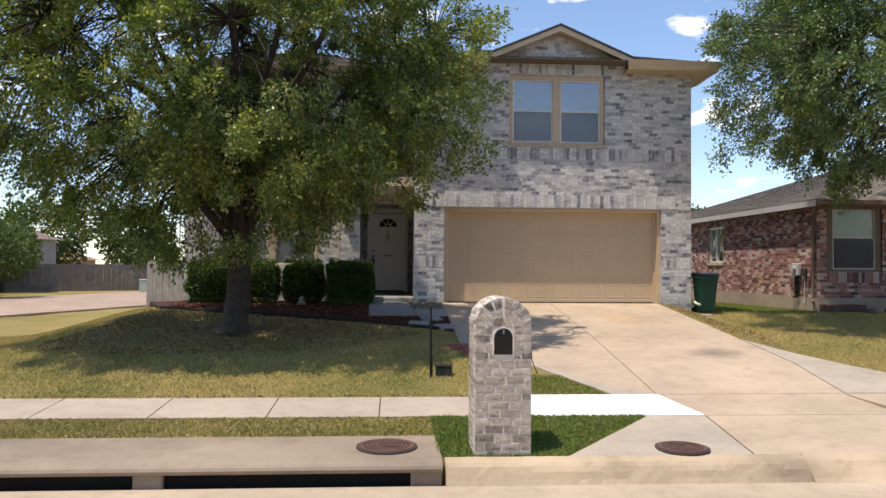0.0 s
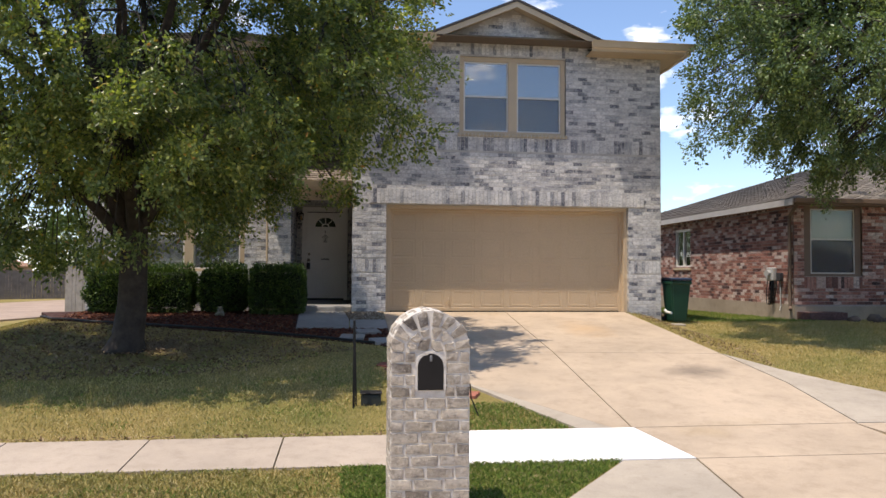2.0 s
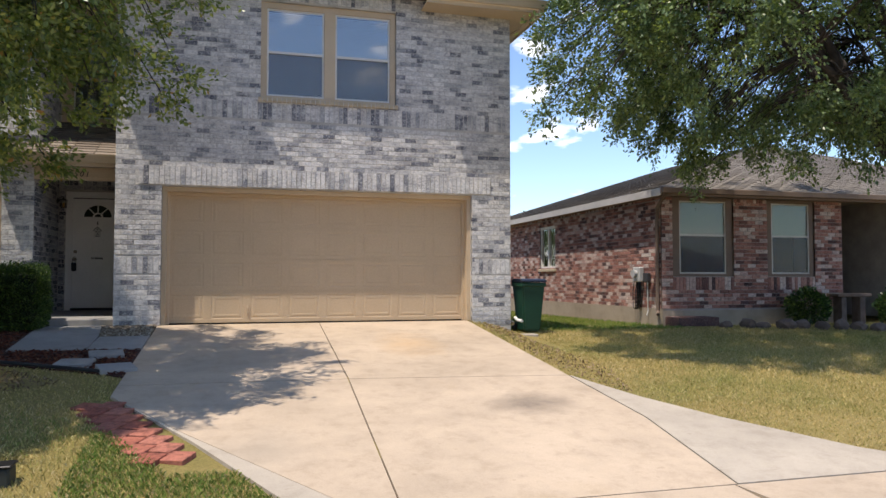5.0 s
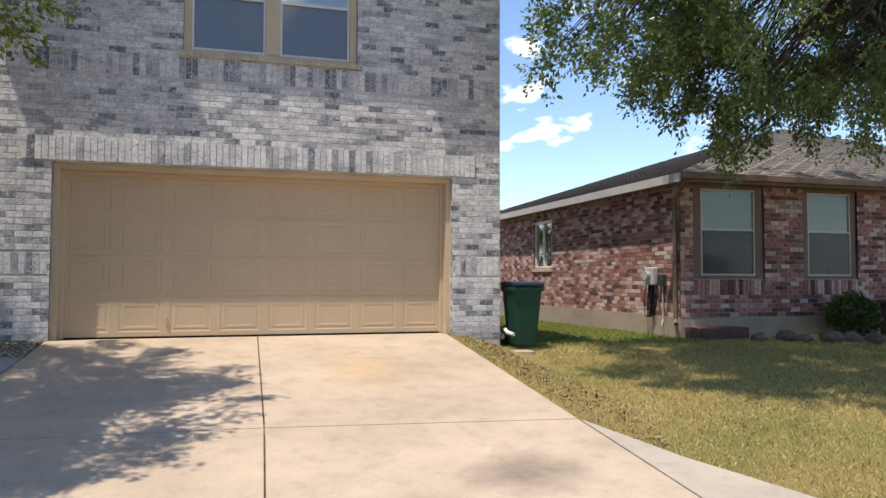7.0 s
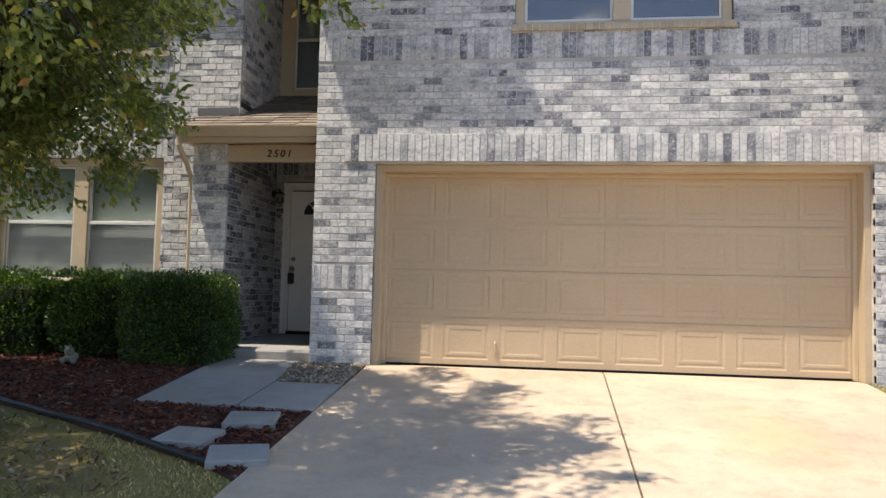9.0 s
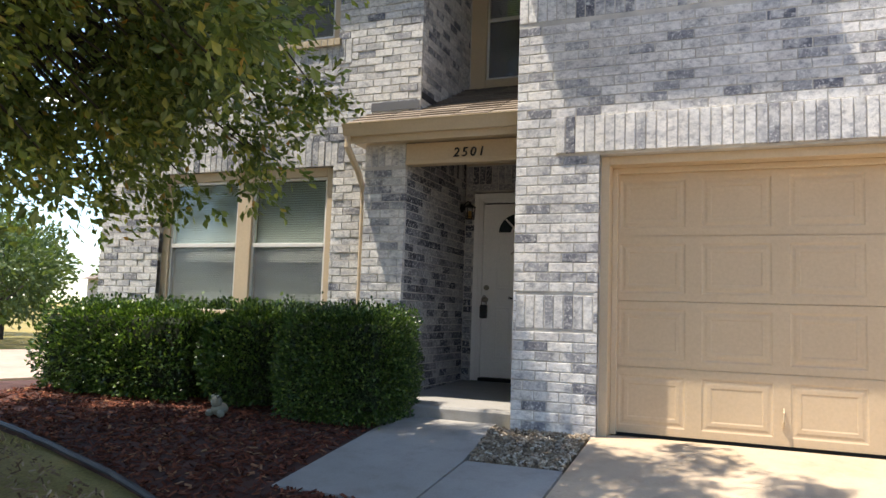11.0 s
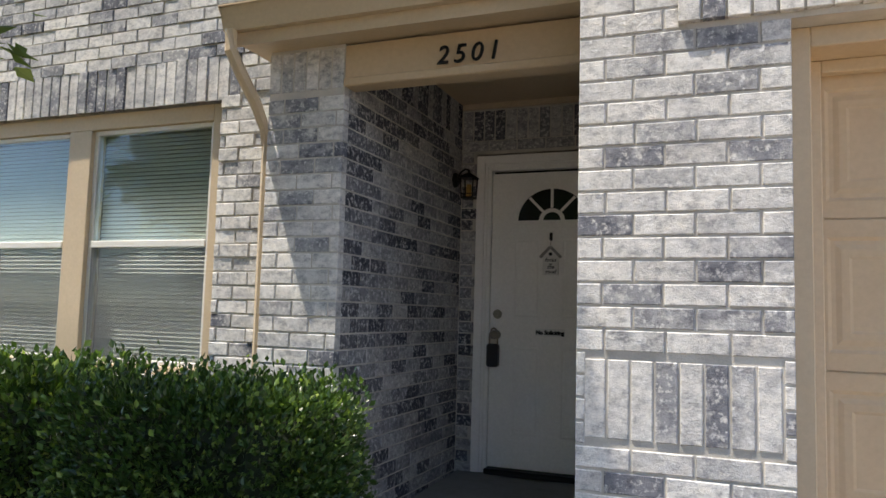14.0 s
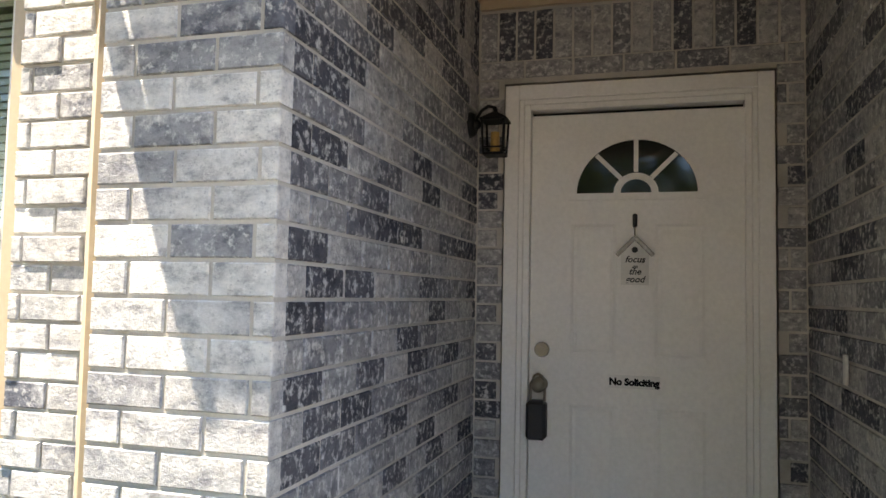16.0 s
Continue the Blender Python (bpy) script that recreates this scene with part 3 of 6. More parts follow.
def shingled(parent, a, b, c, d, mat, course=0.145, tab=0.32, seed=1):
    """Overlapping shingle tabs on a roof plane: a-b along the eave, d-c along its top."""
    rnd = random.Random(seed)
    a, b, c, d = (Vector(p) for p in (a, b, c, d))
    rise = ((d - a).length + (c - b).length) / 2
    k = max(2, int(rise / course))
    nrm = (b - a).cross(d - a).normalized()
    vs, qs = [], []
    for i in range(k):
        l0, r0 = a.lerp(d, i / k), b.lerp(c, i / k)
        l1, r1 = a.lerp(d, min(1, (i + 1.15) / k)), b.lerp(c, min(1, (i + 1.15) / k))
        w = (r0 - l0).length
        m = max(1, int(w / tab))
        for j in range(m):
            s, e = j / m + 0.002, (j + 1) / m - 0.006
            t = 0.012 + rnd.random() * 0.006
            o = len(vs)
            vs += [l0.lerp(r0, s) + nrm * t, l0.lerp(r0, e) + nrm * t, l1.lerp(r1, e) + nrm * 0.003, l1.lerp(r1, s) + nrm * 0.003, l0.lerp(r0, s), l0.lerp(r0, e)]
            qs += [(o, o + 1, o + 2, o + 3), (o + 4, o + 5, o + 1, o)]
    raw_mesh("shingles", [tuple(v) for v in vs], qs, mat, parent, "", "stuff")


def hip_roof(name, x0, x1, y0, y1, z, pitch, mat, label, seed=1, thick=0.03):
    """A hip roof over a rectangle, its ridge along y."""
    s = (x1 - x0) / 2
    cx, rz = (x0 + x1) / 2, z + s * pitch
    P0, P1, P2, P3 = (x0, y0, z), (x1, y0, z), (x1, y1, z), (x0, y1, z)
    R0, R1 = (cx, y0 + s, rz), (cx, y1 - s, rz)
    bm = bmesh.new()
    v = [bm.verts.new(p) for p in (P0, P1, P2, P3, R0, R1)]
    for f in ((0, 1, 4), (1, 2, 5, 4), (2, 3, 5), (3, 0, 4, 5), (3, 2, 1, 0)):
        bm.faces.new([v[i] for i in f])
    bmesh.ops.recalc_face_normals(bm, faces=bm.faces)
    roof = mesh_object(name, bm, mat)
    tagged(roof, label, "", "", "structure")
    shingled(roof, P0, P1, R0, R0, mat, seed=seed)
    shingled(roof, P3, P0, R0, R1, mat, seed=seed + 1)
    shingled(roof, P1, P2, R1, R0, mat, seed=seed + 2)
    return roof


EAVE, GUT = 5.60, 16.60
roof_garage = hip_roof("roof_garage", 0.02, 7.60, GUT + 0.08, 27.5, EAVE, 0.36, SHINGLE, "brown shingle hip roof", 21)
roof_left = hip_roof("roof_left", -5.45, 0.55, 17.76, 27.4, EAVE - 0.01, 0.40, SHINGLE, "brown shingle hip roof", 25)
# front gable
gr = bmesh.new()
for sx in (-1, 1):
    e = GABLE_C + sx * 1.98
    lip = GABLE_Z - 1.98 * 0.425
    prism(gr, [(GABLE_C, GABLE_Z), (GABLE_C, GABLE_Z + 0.05), (e, lip + 0.05), (e, lip)], 16.72, 20.5)
roof_gable = mesh_object("roof_gable", gr, plain("dark_shingle_edge", (0.05, 0.048, 0.05), 0.9))
tagged(roof_gable, "low gable roof with dark shingle edge", "", "", "structure")
rake = bmesh.new()
for sx in (-1, 1):
    e = GABLE_C + sx * 1.93
    lip = GABLE_Z - 1.93 * 0.425
    prism(rake, [(GABLE_C, GABLE_Z - 0.004), (e, lip - 0.004), (e, lip - 0.125), (GABLE_C, GABLE_Z - 0.125)], 16.745, 16.78)
    prism(rake, [(GABLE_C, GABLE_Z - 0.03), (e, lip - 0.03), (e, lip - 0.05), (GABLE_C, GABLE_Z - 0.05)], 16.782, YG + 0.05)
part("rake_board", rake, TRIM, roof_gable, "tan painted rake boards")
trim = thing("trim", "tan painted eave boards, soffits and gutters", "trim", "", "structure")


def gutter(parent, x0, x1, y, z, depth=0.11, tall=0.12):
    """A K-style gutter: a moulded front, open top, along x."""
    bm = bmesh.new()
    prism(bm, [(y, z), (y + 0.012, z), (y + 0.03, z - 0.045), (y + 0.05, z - tall), (y + depth, z - tall), (y + depth, z - tall + 0.006), (y + 0.056, z - tall + 0.006), (y + 0.036, z - 0.04), (y + 0.02, z + 0.008), (y, z + 0.008)], x0, x1, "x")
    for xx in (x0, x1 - 0.004):
        prism(bm, [(y, z), (y + 0.03, z - 0.045), (y + 0.05, z - tall), (y + depth, z - tall), (y + depth, z)], xx, xx + 0.004, "x")
    return part("gutter", bm, TRIM, parent)


for x0, x1 in ((5.42, 7.64), (0.02, 2.15)):
    gutter(trim, x0, x1, GUT - 0.03, EAVE)
    part("fascia", boxes((x0 + 0.01, x1 - 0.05, GUT + 0.085, GUT + 0.105, EAVE - 0.19, EAVE - 0.01)), TRIM, trim)
    part("soffit", boxes((x0 + 0.01, x1 - 0.06, GUT + 0.107, YG + 0.02, EAVE - 0.19, EAVE - 0.17)), TRIM, trim)
part("soffit", boxes((X1 - 0.05, 7.58, GUT + 0.107, 27.4, EAVE - 0.165, EAVE - 0.15)), TRIM, trim)
part("fascia", boxes((7.58, 7.60, GUT + 0.1, 27.4, EAVE - 0.19, EAVE - 0.005)), TRIM, trim)
gutter(trim, -5.4, 0.0, 17.68, EAVE)
part("soffit", boxes((-5.4, 0.4, 17.79, YL + 0.02, EAVE - 0.19, EAVE - 0.17)), TRIM, trim)
part("soffit", boxes((XE, X0, YL, YD + 0.02, EAVE - 0.22, EAVE - 0.20)), TRIM, trim)
# downspout at the right corner
ds = bmesh.new()
tube(ds, [(7.5, GUT + 0.04, EAVE - 0.13), (7.48, GUT + 0.06, EAVE - 0.2), (7.3, YG + 0.1, EAVE - 0.36), (7.15, YG + 0.2, EAVE - 0.42), (7.14, YG + 0.22, EAVE - 0.6), (7.14, YG + 0.22, -0.05), (7.16, YG + 0.05, -0.12)], 0.036, 6)
part("downspout", ds, TRIM, trim)

# ---- porch roof, beam, ceiling ----
porch_roof = thing("roof_porch", "small brown shingle shed roof over the porch", "roof", "", "structure")
pr = bmesh.new()
prism(pr, [(17.50, 2.685), (19.42, 3.56), (19.42, 3.52), (17.50, 2.645)], -1.34, X0 - 0.003, "x")
part("roof_deck", pr, SHINGLE, porch_roof)
shingled(porch_roof, (-1.35, 17.48, 2.68), (X0 - 0.004, 17.48, 2.68), (X0 - 0.004, 19.40, 3.555), (-1.35, 19.40, 3.555), SHINGLE, seed=31)
gutter(porch_roof, -1.36, X0 - 0.004, 17.42, 2.665, 0.09, 0.11)
part("fascia", boxes((-1.32, X0 - 0.004, 17.512, 17.53, 2.49, 2.64)), TRIM, porch_roof)
part("soffit", boxes((-1.32, X0 - 0.004, 17.532, YC + 0.02, 2.512, 2.527), (-1.32, -1.235, YC + 0.02, YL - 0.002, 2.512, 2.527)), TRIM, porch_roof)
part("beam", boxes((XE + 0.002, X0 - 0.004, YC - 0.008, YC + 0.10, 2.29, 2.50), (XE + 0.002, X0 - 0.004, YC - 0.02, YC - 0.009, 2.29, 2.33), bevel=0.004), TAN, porch_roof, "tan painted porch beam")
part("flashing", boxes((-1.34, XE - 0.01, YL - 0.016, YL - 0.006, 2.94, 3.03)), plain("grey_flashing", (0.20, 0.20, 0.21), 0.5, 0.6), porch_roof)
part("flashing", boxes((XE + 0.004, XE + 0.010, YL, YD, 3.05, 3.12), (XE, X0, YD - 0.012, YD - 0.004, 3.46, 3.52)), plain("dark_flashing", (0.04, 0.04, 0.045), 0.7), porch_roof)
ceiling = mesh_object("ceiling", boxes((XE, X0, YC + 0.10, YD, 2.66, 2.70)), TAN)
tagged(ceiling, "tan painted porch ceiling in shade", "", "", "structure")
pds = bmesh.new()
tube(pds, [(-1.315, 17.475, 2.56), (-1.315, 17.48, 2.46), (-1.30, 17.54, 2.37), (-1.285, 17.66, 2.24), (-1.278, 17.74, 2.12), (-1.278, 17.76, 1.95), (-1.278, 17.765, 0.05)], [0.032, 0.032, 0.032, 0.031, 0.028, 0.022, 0.021], 8)
part("downspout", pds, TRIM, porch_roof)
cove = mesh_object("trim_ceiling", boxes((XE + 0.01, X0 - 0.01, YD - 0.03, YD - 0.008, 2.62, 2.659)), TRIM)
tagged(cove, "tan moulding under the porch ceiling", "", "", "structure")


def lettering(name, body, size, at, mat, parent, shear=0.0, depth=0.003, align="LEFT", turn=(90, 0, 0), bold=0.0):
    cu = bpy.data.curves.new(name, "FONT")
    cu.body, cu.size, cu.extrude, cu.shear, cu.align_x = body, size, depth, shear, align
    cu.resolution_u = 3
    cu.offset = bold
    tmp = bpy.data.objects.new(name, cu)
    me = bpy.data.meshes.new_from_object(tmp)
    bpy.data.objects.remove(tmp)
    me.materials.clear()
    me.materials.append(mat)
    ob = new(name, me)
    ob.matrix_basis = pose(*at, *turn)
    ob.parent = parent
    return ob


INK = plain("black_ink", (0.008, 0.008, 0.009), 0.9, 0, 0.1, bumpy=0, spec=0.1)
BLACK = plain("black_metal", (0.018, 0.018, 0.019), 0.45, 0.5, 0.1)
number = thing("house_number", "four dark metal digits reading 2501", "house number")
for i, ch in enumerate("2501"):
    lettering("digit", ch, 0.125, (-0.285 + i * 0.083, YC - 0.028, 2.345), BLACK, number, 0.18, 0.006)

# ---- windows ----
GLASS, gn, gl, gb_ = material("window_glass", 0.02, 0, 0.5)
gb_.inputs["Transmission Weight"].default_value = 1.0
gb_.inputs["IOR"].default_value = 2.2
gb_.inputs["Base Color"].default_value = (0.92, 0.95, 0.97, 1)
CLEAR, cn_, cl_, cb_ = material("clear_window_glass", 0.02, 0, 0.5)
cb_.inputs["Transmission Weight"].default_value = 1.0
cb_.inputs["IOR"].default_value = 1.42
cb_.inputs["Base Color"].default_value = (0.76, 0.84, 0.80, 1)
SCREEN, sn, sl, sb_ = material("insect_screen", 0.8)
sb_.inputs["Base Color"].default_value = (0.17, 0.18, 0.20, 1)
sb_.inputs["Alpha"].default_value = 0.27
VINYL = plain("white_vinyl", (0.72, 0.70, 0.66), 0.45, vary=0.04)
BLIND = plain("blind_slat", (0.70, 0.71, 0.70), 0.6, vary=0.06)


def glazing(parent, x0, x1, z0, z1, y, frame_mat, slats=True, blind_drop=1.0, screen=True, rail=0.5, glass=None):
    """One single-hung unit: frame, two panes, meeting rail, screen and blind."""
    f = 0.028
    zm = z0 + (z1 - z0) * rail
    part("sash", boxes((x0, x0 + f, y, y + 0.05, z0, z1), (x1 - f, x1, y, y + 0.05, z0, z1), (x0 + f, x1 - f, y, y + 0.05, z1 - f, z1), (x0 + f, x1 - f, y, y + 0.05, z0, z0 + f), bevel=0.003), frame_mat, parent)
    part("meeting_rail", boxes((x0 + f, x1 - f, y - 0.008, y + 0.05, zm - 0.02, zm + 0.022), bevel=0.003), frame_mat, parent)
    for a, b, yy in ((zm + 0.022, z1 - f, y + 0.012), (z0 + f, zm - 0.02, y + 0.026)):
        p = part("pane", boxes((x0 + f, x1 - f, yy, yy + 0.004, a, b)), glass or GLASS, parent)
        p.visible_shadow = False
    if screen:
        bm = bmesh.new()
        box(bm, x0 + f, x1 - f, y + 0.004, y + 0.005, z0 + f, zm - 0.02)
        part("screen", bm, SCREEN, parent, "grey insect screen")
    if slats:
        vs, qs = [], []
        k = int((z1 - z0) * blind_drop / 0.026)
        for i in range(k):
            z = z1 - f - 0.012 - i * 0.026
            if z < z0 + 0.02:
                break
            o = len(vs)
            yb = y + 0.085
            vs += [(x0 + 0.01, yb, z - 0.012), (x1 - 0.01, yb, z - 0.012), (x1 - 0.01, yb + 0.010, z + 0.006), (x0 + 0.01, yb + 0.010, z + 0.006), (x0 + 0.01, yb + 0.012, z + 0.012), (x1 - 0.01, yb + 0.012, z + 0.012)]
            qs += [(o, o + 1, o + 2, o + 3), (o + 3, o + 2, o + 5, o + 4)]
        raw_mesh("blind", vs, qs, BLIND, parent, "closed pale slatted blind", "stuff")


def double_window(name, o, y, label, trim_w=0.10, mull=0.19, glass=None):
    x0, x1, z0, z1 = o
    w = thing(name, label, "window", "", "structure")
    yt = y + 0.055
    part("window_frame", boxes((x0, x0 + trim_w, yt, yt + 0.12, z0, z1), (x1 - trim_w, x1, yt, yt + 0.12, z0, z1), (x0 + trim_w, x1 - trim_w, yt, yt + 0.12, z1 - trim_w, z1), (x0 + trim_w, x1 - trim_w, yt, yt + 0.12, z0, z0 + 0.05), bevel=0.004), TRIM, w)
    c = (x0 + x1) / 2
    part("mullion", boxes((c - mull / 2, c + mull / 2, yt - 0.004, yt + 0.12, z0 + 0.05, z1 - trim_w), bevel=0.004), TRIM, w)
    for a, b in ((x0 + trim_w, c - mull / 2), (c + mull / 2, x1 - trim_w)):
        glazing(w, a + 0.002, b - 0.002, z0 + 0.052, z1 - trim_w - 0.002, yt + 0.022, VINYL, glass=glass)
    return w


double_window("window_upper", u_open, YG, "tan-trimmed double window with closed blinds")
double_window("window_lower_left", l_open, YL, "tan-trimmed double window with slatted blinds", glass=CLEAR)
double_window("window_upper_left", lu_open, YL, "tan-trimmed upper double window with blinds")
small = thing("window_porch", "tan-trimmed single window above the porch roof", "window", "", "structure")
part("window_frame", boxes((-0.765, -0.575, YD - 0.02, YD + 0.12, 3.52, 5.2), (0.33, 0.5, YD - 0.02, YD + 0.12, 3.52, 5.2), (-0.575, 0.33, YD - 0.02, YD + 0.12, 3.52, 3.65), (-0.575, 0.33, YD - 0.02, YD + 0.12, 5.06, 5.2), bevel=0.004), TRIM, small)
glazing(small, -0.573, 0.328, 3.652, 5.058, YD + 0.01, VINYL, rail=0.52)


def rowlock_sill(wall, x0, x1, z, y, mat):
    k = round((x1 - x0) / 0.0794)
    w = (x1 - x0) / k
    for i in range(k):
        bm = bmesh.new()
        box(bm, x0 + i * w, x0 + (i + 1) * w - 0.010, y - 0.035, y + 0.06, z, z + 0.072, 0.004)
        part("sill_brick", bm, mat, wall)
    mesh_object("sill_mortar", boxes((x0, x1 - 0.01, y - 0.03, y + 0.055, z + 0.004, z + 0.066)), MORTAR, wall)


SILL = plain("buff_sill_brick", (0.50, 0.41, 0.29), 0.9, vary=0.2, scale=8)
rowlock_sill(wall_garage, 2.66, 5.03, 3.625, YG, SILL)
rowlock_sill(wall_left, -4.11, -1.73, 3.78 - 0.076, YL, SILL)

# ---- garage door ----
garage = thing("door_garage", "closed tan sectional garage door with raised panels", "garage door", "", "structure")
part("door_frame", boxes((1.19, 1.255, YG + 0.10, YG + 0.30, -0.06, 2.175), (6.305, 6.37, YG + 0.10, YG + 0.30, -0.06, 2.175), (1.255, 6.305, YG + 0.10, YG + 0.30, 2.105, 2.175), bevel=0.004), TRIM, garage, "tan painted door casing")
part("door_stop", boxes((1.255, 1.30, YG + 0.255, YG + 0.305, -0.05, 2.105), (6.26, 6.305, YG + 0.255, YG + 0.305, -0.05, 2.105), (1.30, 6.26, YG + 0.255, YG + 0.305, 2.06, 2.105), bevel=0.004), TRIM, garage)


def embossed(w, h):
    """One pressed panel of a garage door: a groove round a raised field."""
    steps = ((0.0, 0.0), (0.060, 0.0), (0.072, 0.0048), (0.086, 0.0048), (0.104, 0.001), (0.128, 0.001), (0.138, 0.004))
    vs = [p for i, d in steps for p in ((i, d, i), (w - i, d, i), (w - i, d, h - i), (i, d, h - i))]
    qs = [(4 * k + j, 4 * k + (j + 1) % 4, 4 * k + 4 + (j + 1) % 4, 4 * k + 4 + j) for k in range(len(steps) - 1) for j in range(4)]
    o = 4 * (len(steps) - 1)
    me = bpy.data.meshes.new("panel")
    me.from_pydata(vs, [], qs + [(o, o + 1, o + 2, o + 3)])
    me.shade_flat()
    me.materials.append(TAN)
    return me


GY = YG + 0.31
pw, ph = 5.05 / 8, 0.529
panel_me = embossed(pw, ph - 0.007)
for s in range(4):
    z = -0.035 + s * ph
    sec = part("section", boxes((1.256, 6.304, GY + 0.018, GY + 0.05, z, z + ph - 0.007), (1.256, 6.304, GY + 0.006, GY + 0.018, z + ph - 0.007, z + ph - 0.001)), TAN, garage)
    for i in range(8):
        p = new("panel", panel_me)
        p.parent = sec
        p.location = (1.255 + i * pw, GY, z)
part("bottom_seal", boxes((1.256, 6.304, GY + 0.004, GY + 0.045, -0.062, -0.036)), DARK, garage)
hd = bmesh.new()
tube(hd, [(2.53, GY - 0.012, 0.12), (2.53, GY - 0.03, 0.15), (2.53, GY - 0.03, 0.21), (2.53, GY - 0.008, 0.24)], 0.009, 6)
box(hd, 2.515, 2.545, GY - 0.012, GY, 0.10, 0.14, 0.003)
part("door_handle", hd, TRIM, garage, "small painted pull handle")

# ---- entry door ----
WHITE = plain("white_door_paint", (0.87, 0.845, 0.81), 0.5, vary=0.04, scale=1.5)
entry = thing("door_entry", "closed white panelled entry door with fan light", "door", "", "structure")
cb = bmesh.new()
for a, b in ((0.0, 0.055), (0.06, 0.075), (0.08, 0.10)):
    d = {0.0: 0.0, 0.06: 0.010, 0.08: 0.018}[a]
    box(cb, -0.66 + a, -0.66 + b + 0.005, YD - 0.028 + d, YD + 0.10, 0.12, 2.283 - a, 0.003)
    box(cb, 0.385 - b - 0.005, 0.385 - a, YD - 0.028 + d, YD + 0.10, 0.12, 2.283 - a, 0.003)
    box(cb, -0.66 + b + 0.005, 0.385 - b - 0.005, YD - 0.028 + d, YD + 0.10, 2.278 - b, 2.283 - a, 0.003)
part("door_frame", cb, WHITE, entry, "white moulded door casing")
leaf_bm = boxes((-0.552, 0.302, YD + 0.012, YD + 0.055, 0.16, 2.158), bevel=0.003)
leaf = part("door_leaf", leaf_bm, WHITE, entry)


def raised_panel(x0, x1, z0, z1):
    """A moulded panel field standing a little proud of the leaf."""
    bm = bmesh.new()
    rings = []
    for i, d in ((0.0, 0.0105), (0.012, 0.0065), (0.024, 0.0095), (0.05, 0.0072)):
        rings.append([bm.verts.new((a, YD + d, c)) for a, c in ((x0 + i, z0 + i), (x1 - i, z0 + i), (x1 - i, z1 - i), (x0 + i, z1 - i))])
    for p, q in zip(rings, rings[1:]):
        for j in range(4):
            bm.faces.new((p[j], p[(j + 1) % 4], q[(j + 1) % 4], q[j]))
    bm.faces.new(rings[-1])
    return bm


for x0, x1 in ((-0.385, -0.205), (-0.055, 0.135)):
    part("panel", raised_panel(x0, x1, 1.17, 1.70), WHITE, leaf)
    part("panel", raised_panel(x0, x1, 0.38, 0.97), WHITE, leaf)
FX, FZ = -0.128, 1.825
DARKGLASS = plain("dark_fan_glass", (0.02, 0.024, 0.022), 0.05, 0, 0.2, spec=0.6, bumpy=0)


def arc_band(bm, cx, cz, r0, r1, y0, y1, n=24, a0=0.0, a1=math.pi, squash=0.92):
    for i in range(n):
        t0, t1 = a0 + (a1 - a0) * i / n, a0 + (a1 - a0) * (i + 1) / n
        prism(bm, [(cx + r0 * math.cos(t0), cz + r0 * squash * math.sin(t0)), (cx + r1 * math.cos(t0), cz + r1 * squash * math.sin(t0)), (cx + r1 * math.cos(t1), cz + r1 * squash * math.sin(t1)), (cx + r0 * math.cos(t1), cz + r0 * squash * math.sin(t1))], y0, y1)


fg = bmesh.new()
prism(fg, [(FX + 0.24 * math.cos(math.pi * i / 24), FZ + 0.215 * math.sin(math.pi * i / 24)) for i in range(25)], YD + 0.004, YD + 0.0115)
fan = part("fan_light", fg, DARKGLASS, leaf, "dark half-round fan light glass")
fr = bmesh.new()
arc_band(fr, FX, FZ, 0.235, 0.268, YD - 0.006, YD + 0.012)
arc_band(fr, FX, FZ, 0.060, 0.088, YD - 0.004, YD + 0.0035, 12)
box(fr, FX - 0.268, FX + 0.268, YD - 0.006, YD + 0.012, FZ - 0.028, FZ)
for a in (45, 90, 135):
    m = Matrix.Translation((FX, 0, FZ)) @ Matrix.Rotation(radians(-a), 4, "Y")
    box(fr, 0.085, 0.22, YD - 0.004, YD + 0.0035, -0.009, 0.009, 0, m)
part("muntin", fr, WHITE, leaf)
METAL = plain("aged_nickel", (0.30, 0.27, 0.22), 0.35, 0.9, 0.15)
lk = bmesh.new()
bmesh.ops.create_cone(lk, cap_ends=True, segments=20, radius1=0.032, radius2=0.027, depth=0.02, matrix=pose(-0.500, YD, 1.185, 90))
bmesh.ops.create_cone(lk, cap_ends=True, segments=16, radius1=0.014, radius2=0.014, depth=0.03, matrix=pose(-0.500, YD - 0.006, 1.185, 90))
part("deadbolt", lk, METAL, leaf, "round metal deadbolt")
kn = bmesh.new()
bmesh.ops.create_cone(kn, cap_ends=True, segments=20, radius1=0.032, radius2=0.03, depth=0.012, matrix=pose(-0.505, YD + 0.006, 1.045, 90))
bmesh.ops.create_uvsphere(kn, u_segments=16, v_segments=10, radius=0.03, matrix=pose(-0.505, YD - 0.045, 1.045))
part("door_knob", kn, METAL, leaf, "round door knob", True)
part("threshold", boxes((-0.56, 0.31, YD - 0.05, YD + 0.055, 0.118, 0.155), bevel=0.006), BLACK, entry, "dark metal threshold")
inner_back = mesh_object("inner_entry", boxes((-0.66, 0.385, YD + 0.06, YD + 0.08, 0.12, 2.29)), DARK)
tagged(inner_back, "dark panel behind the entry door", "", "", "structure")
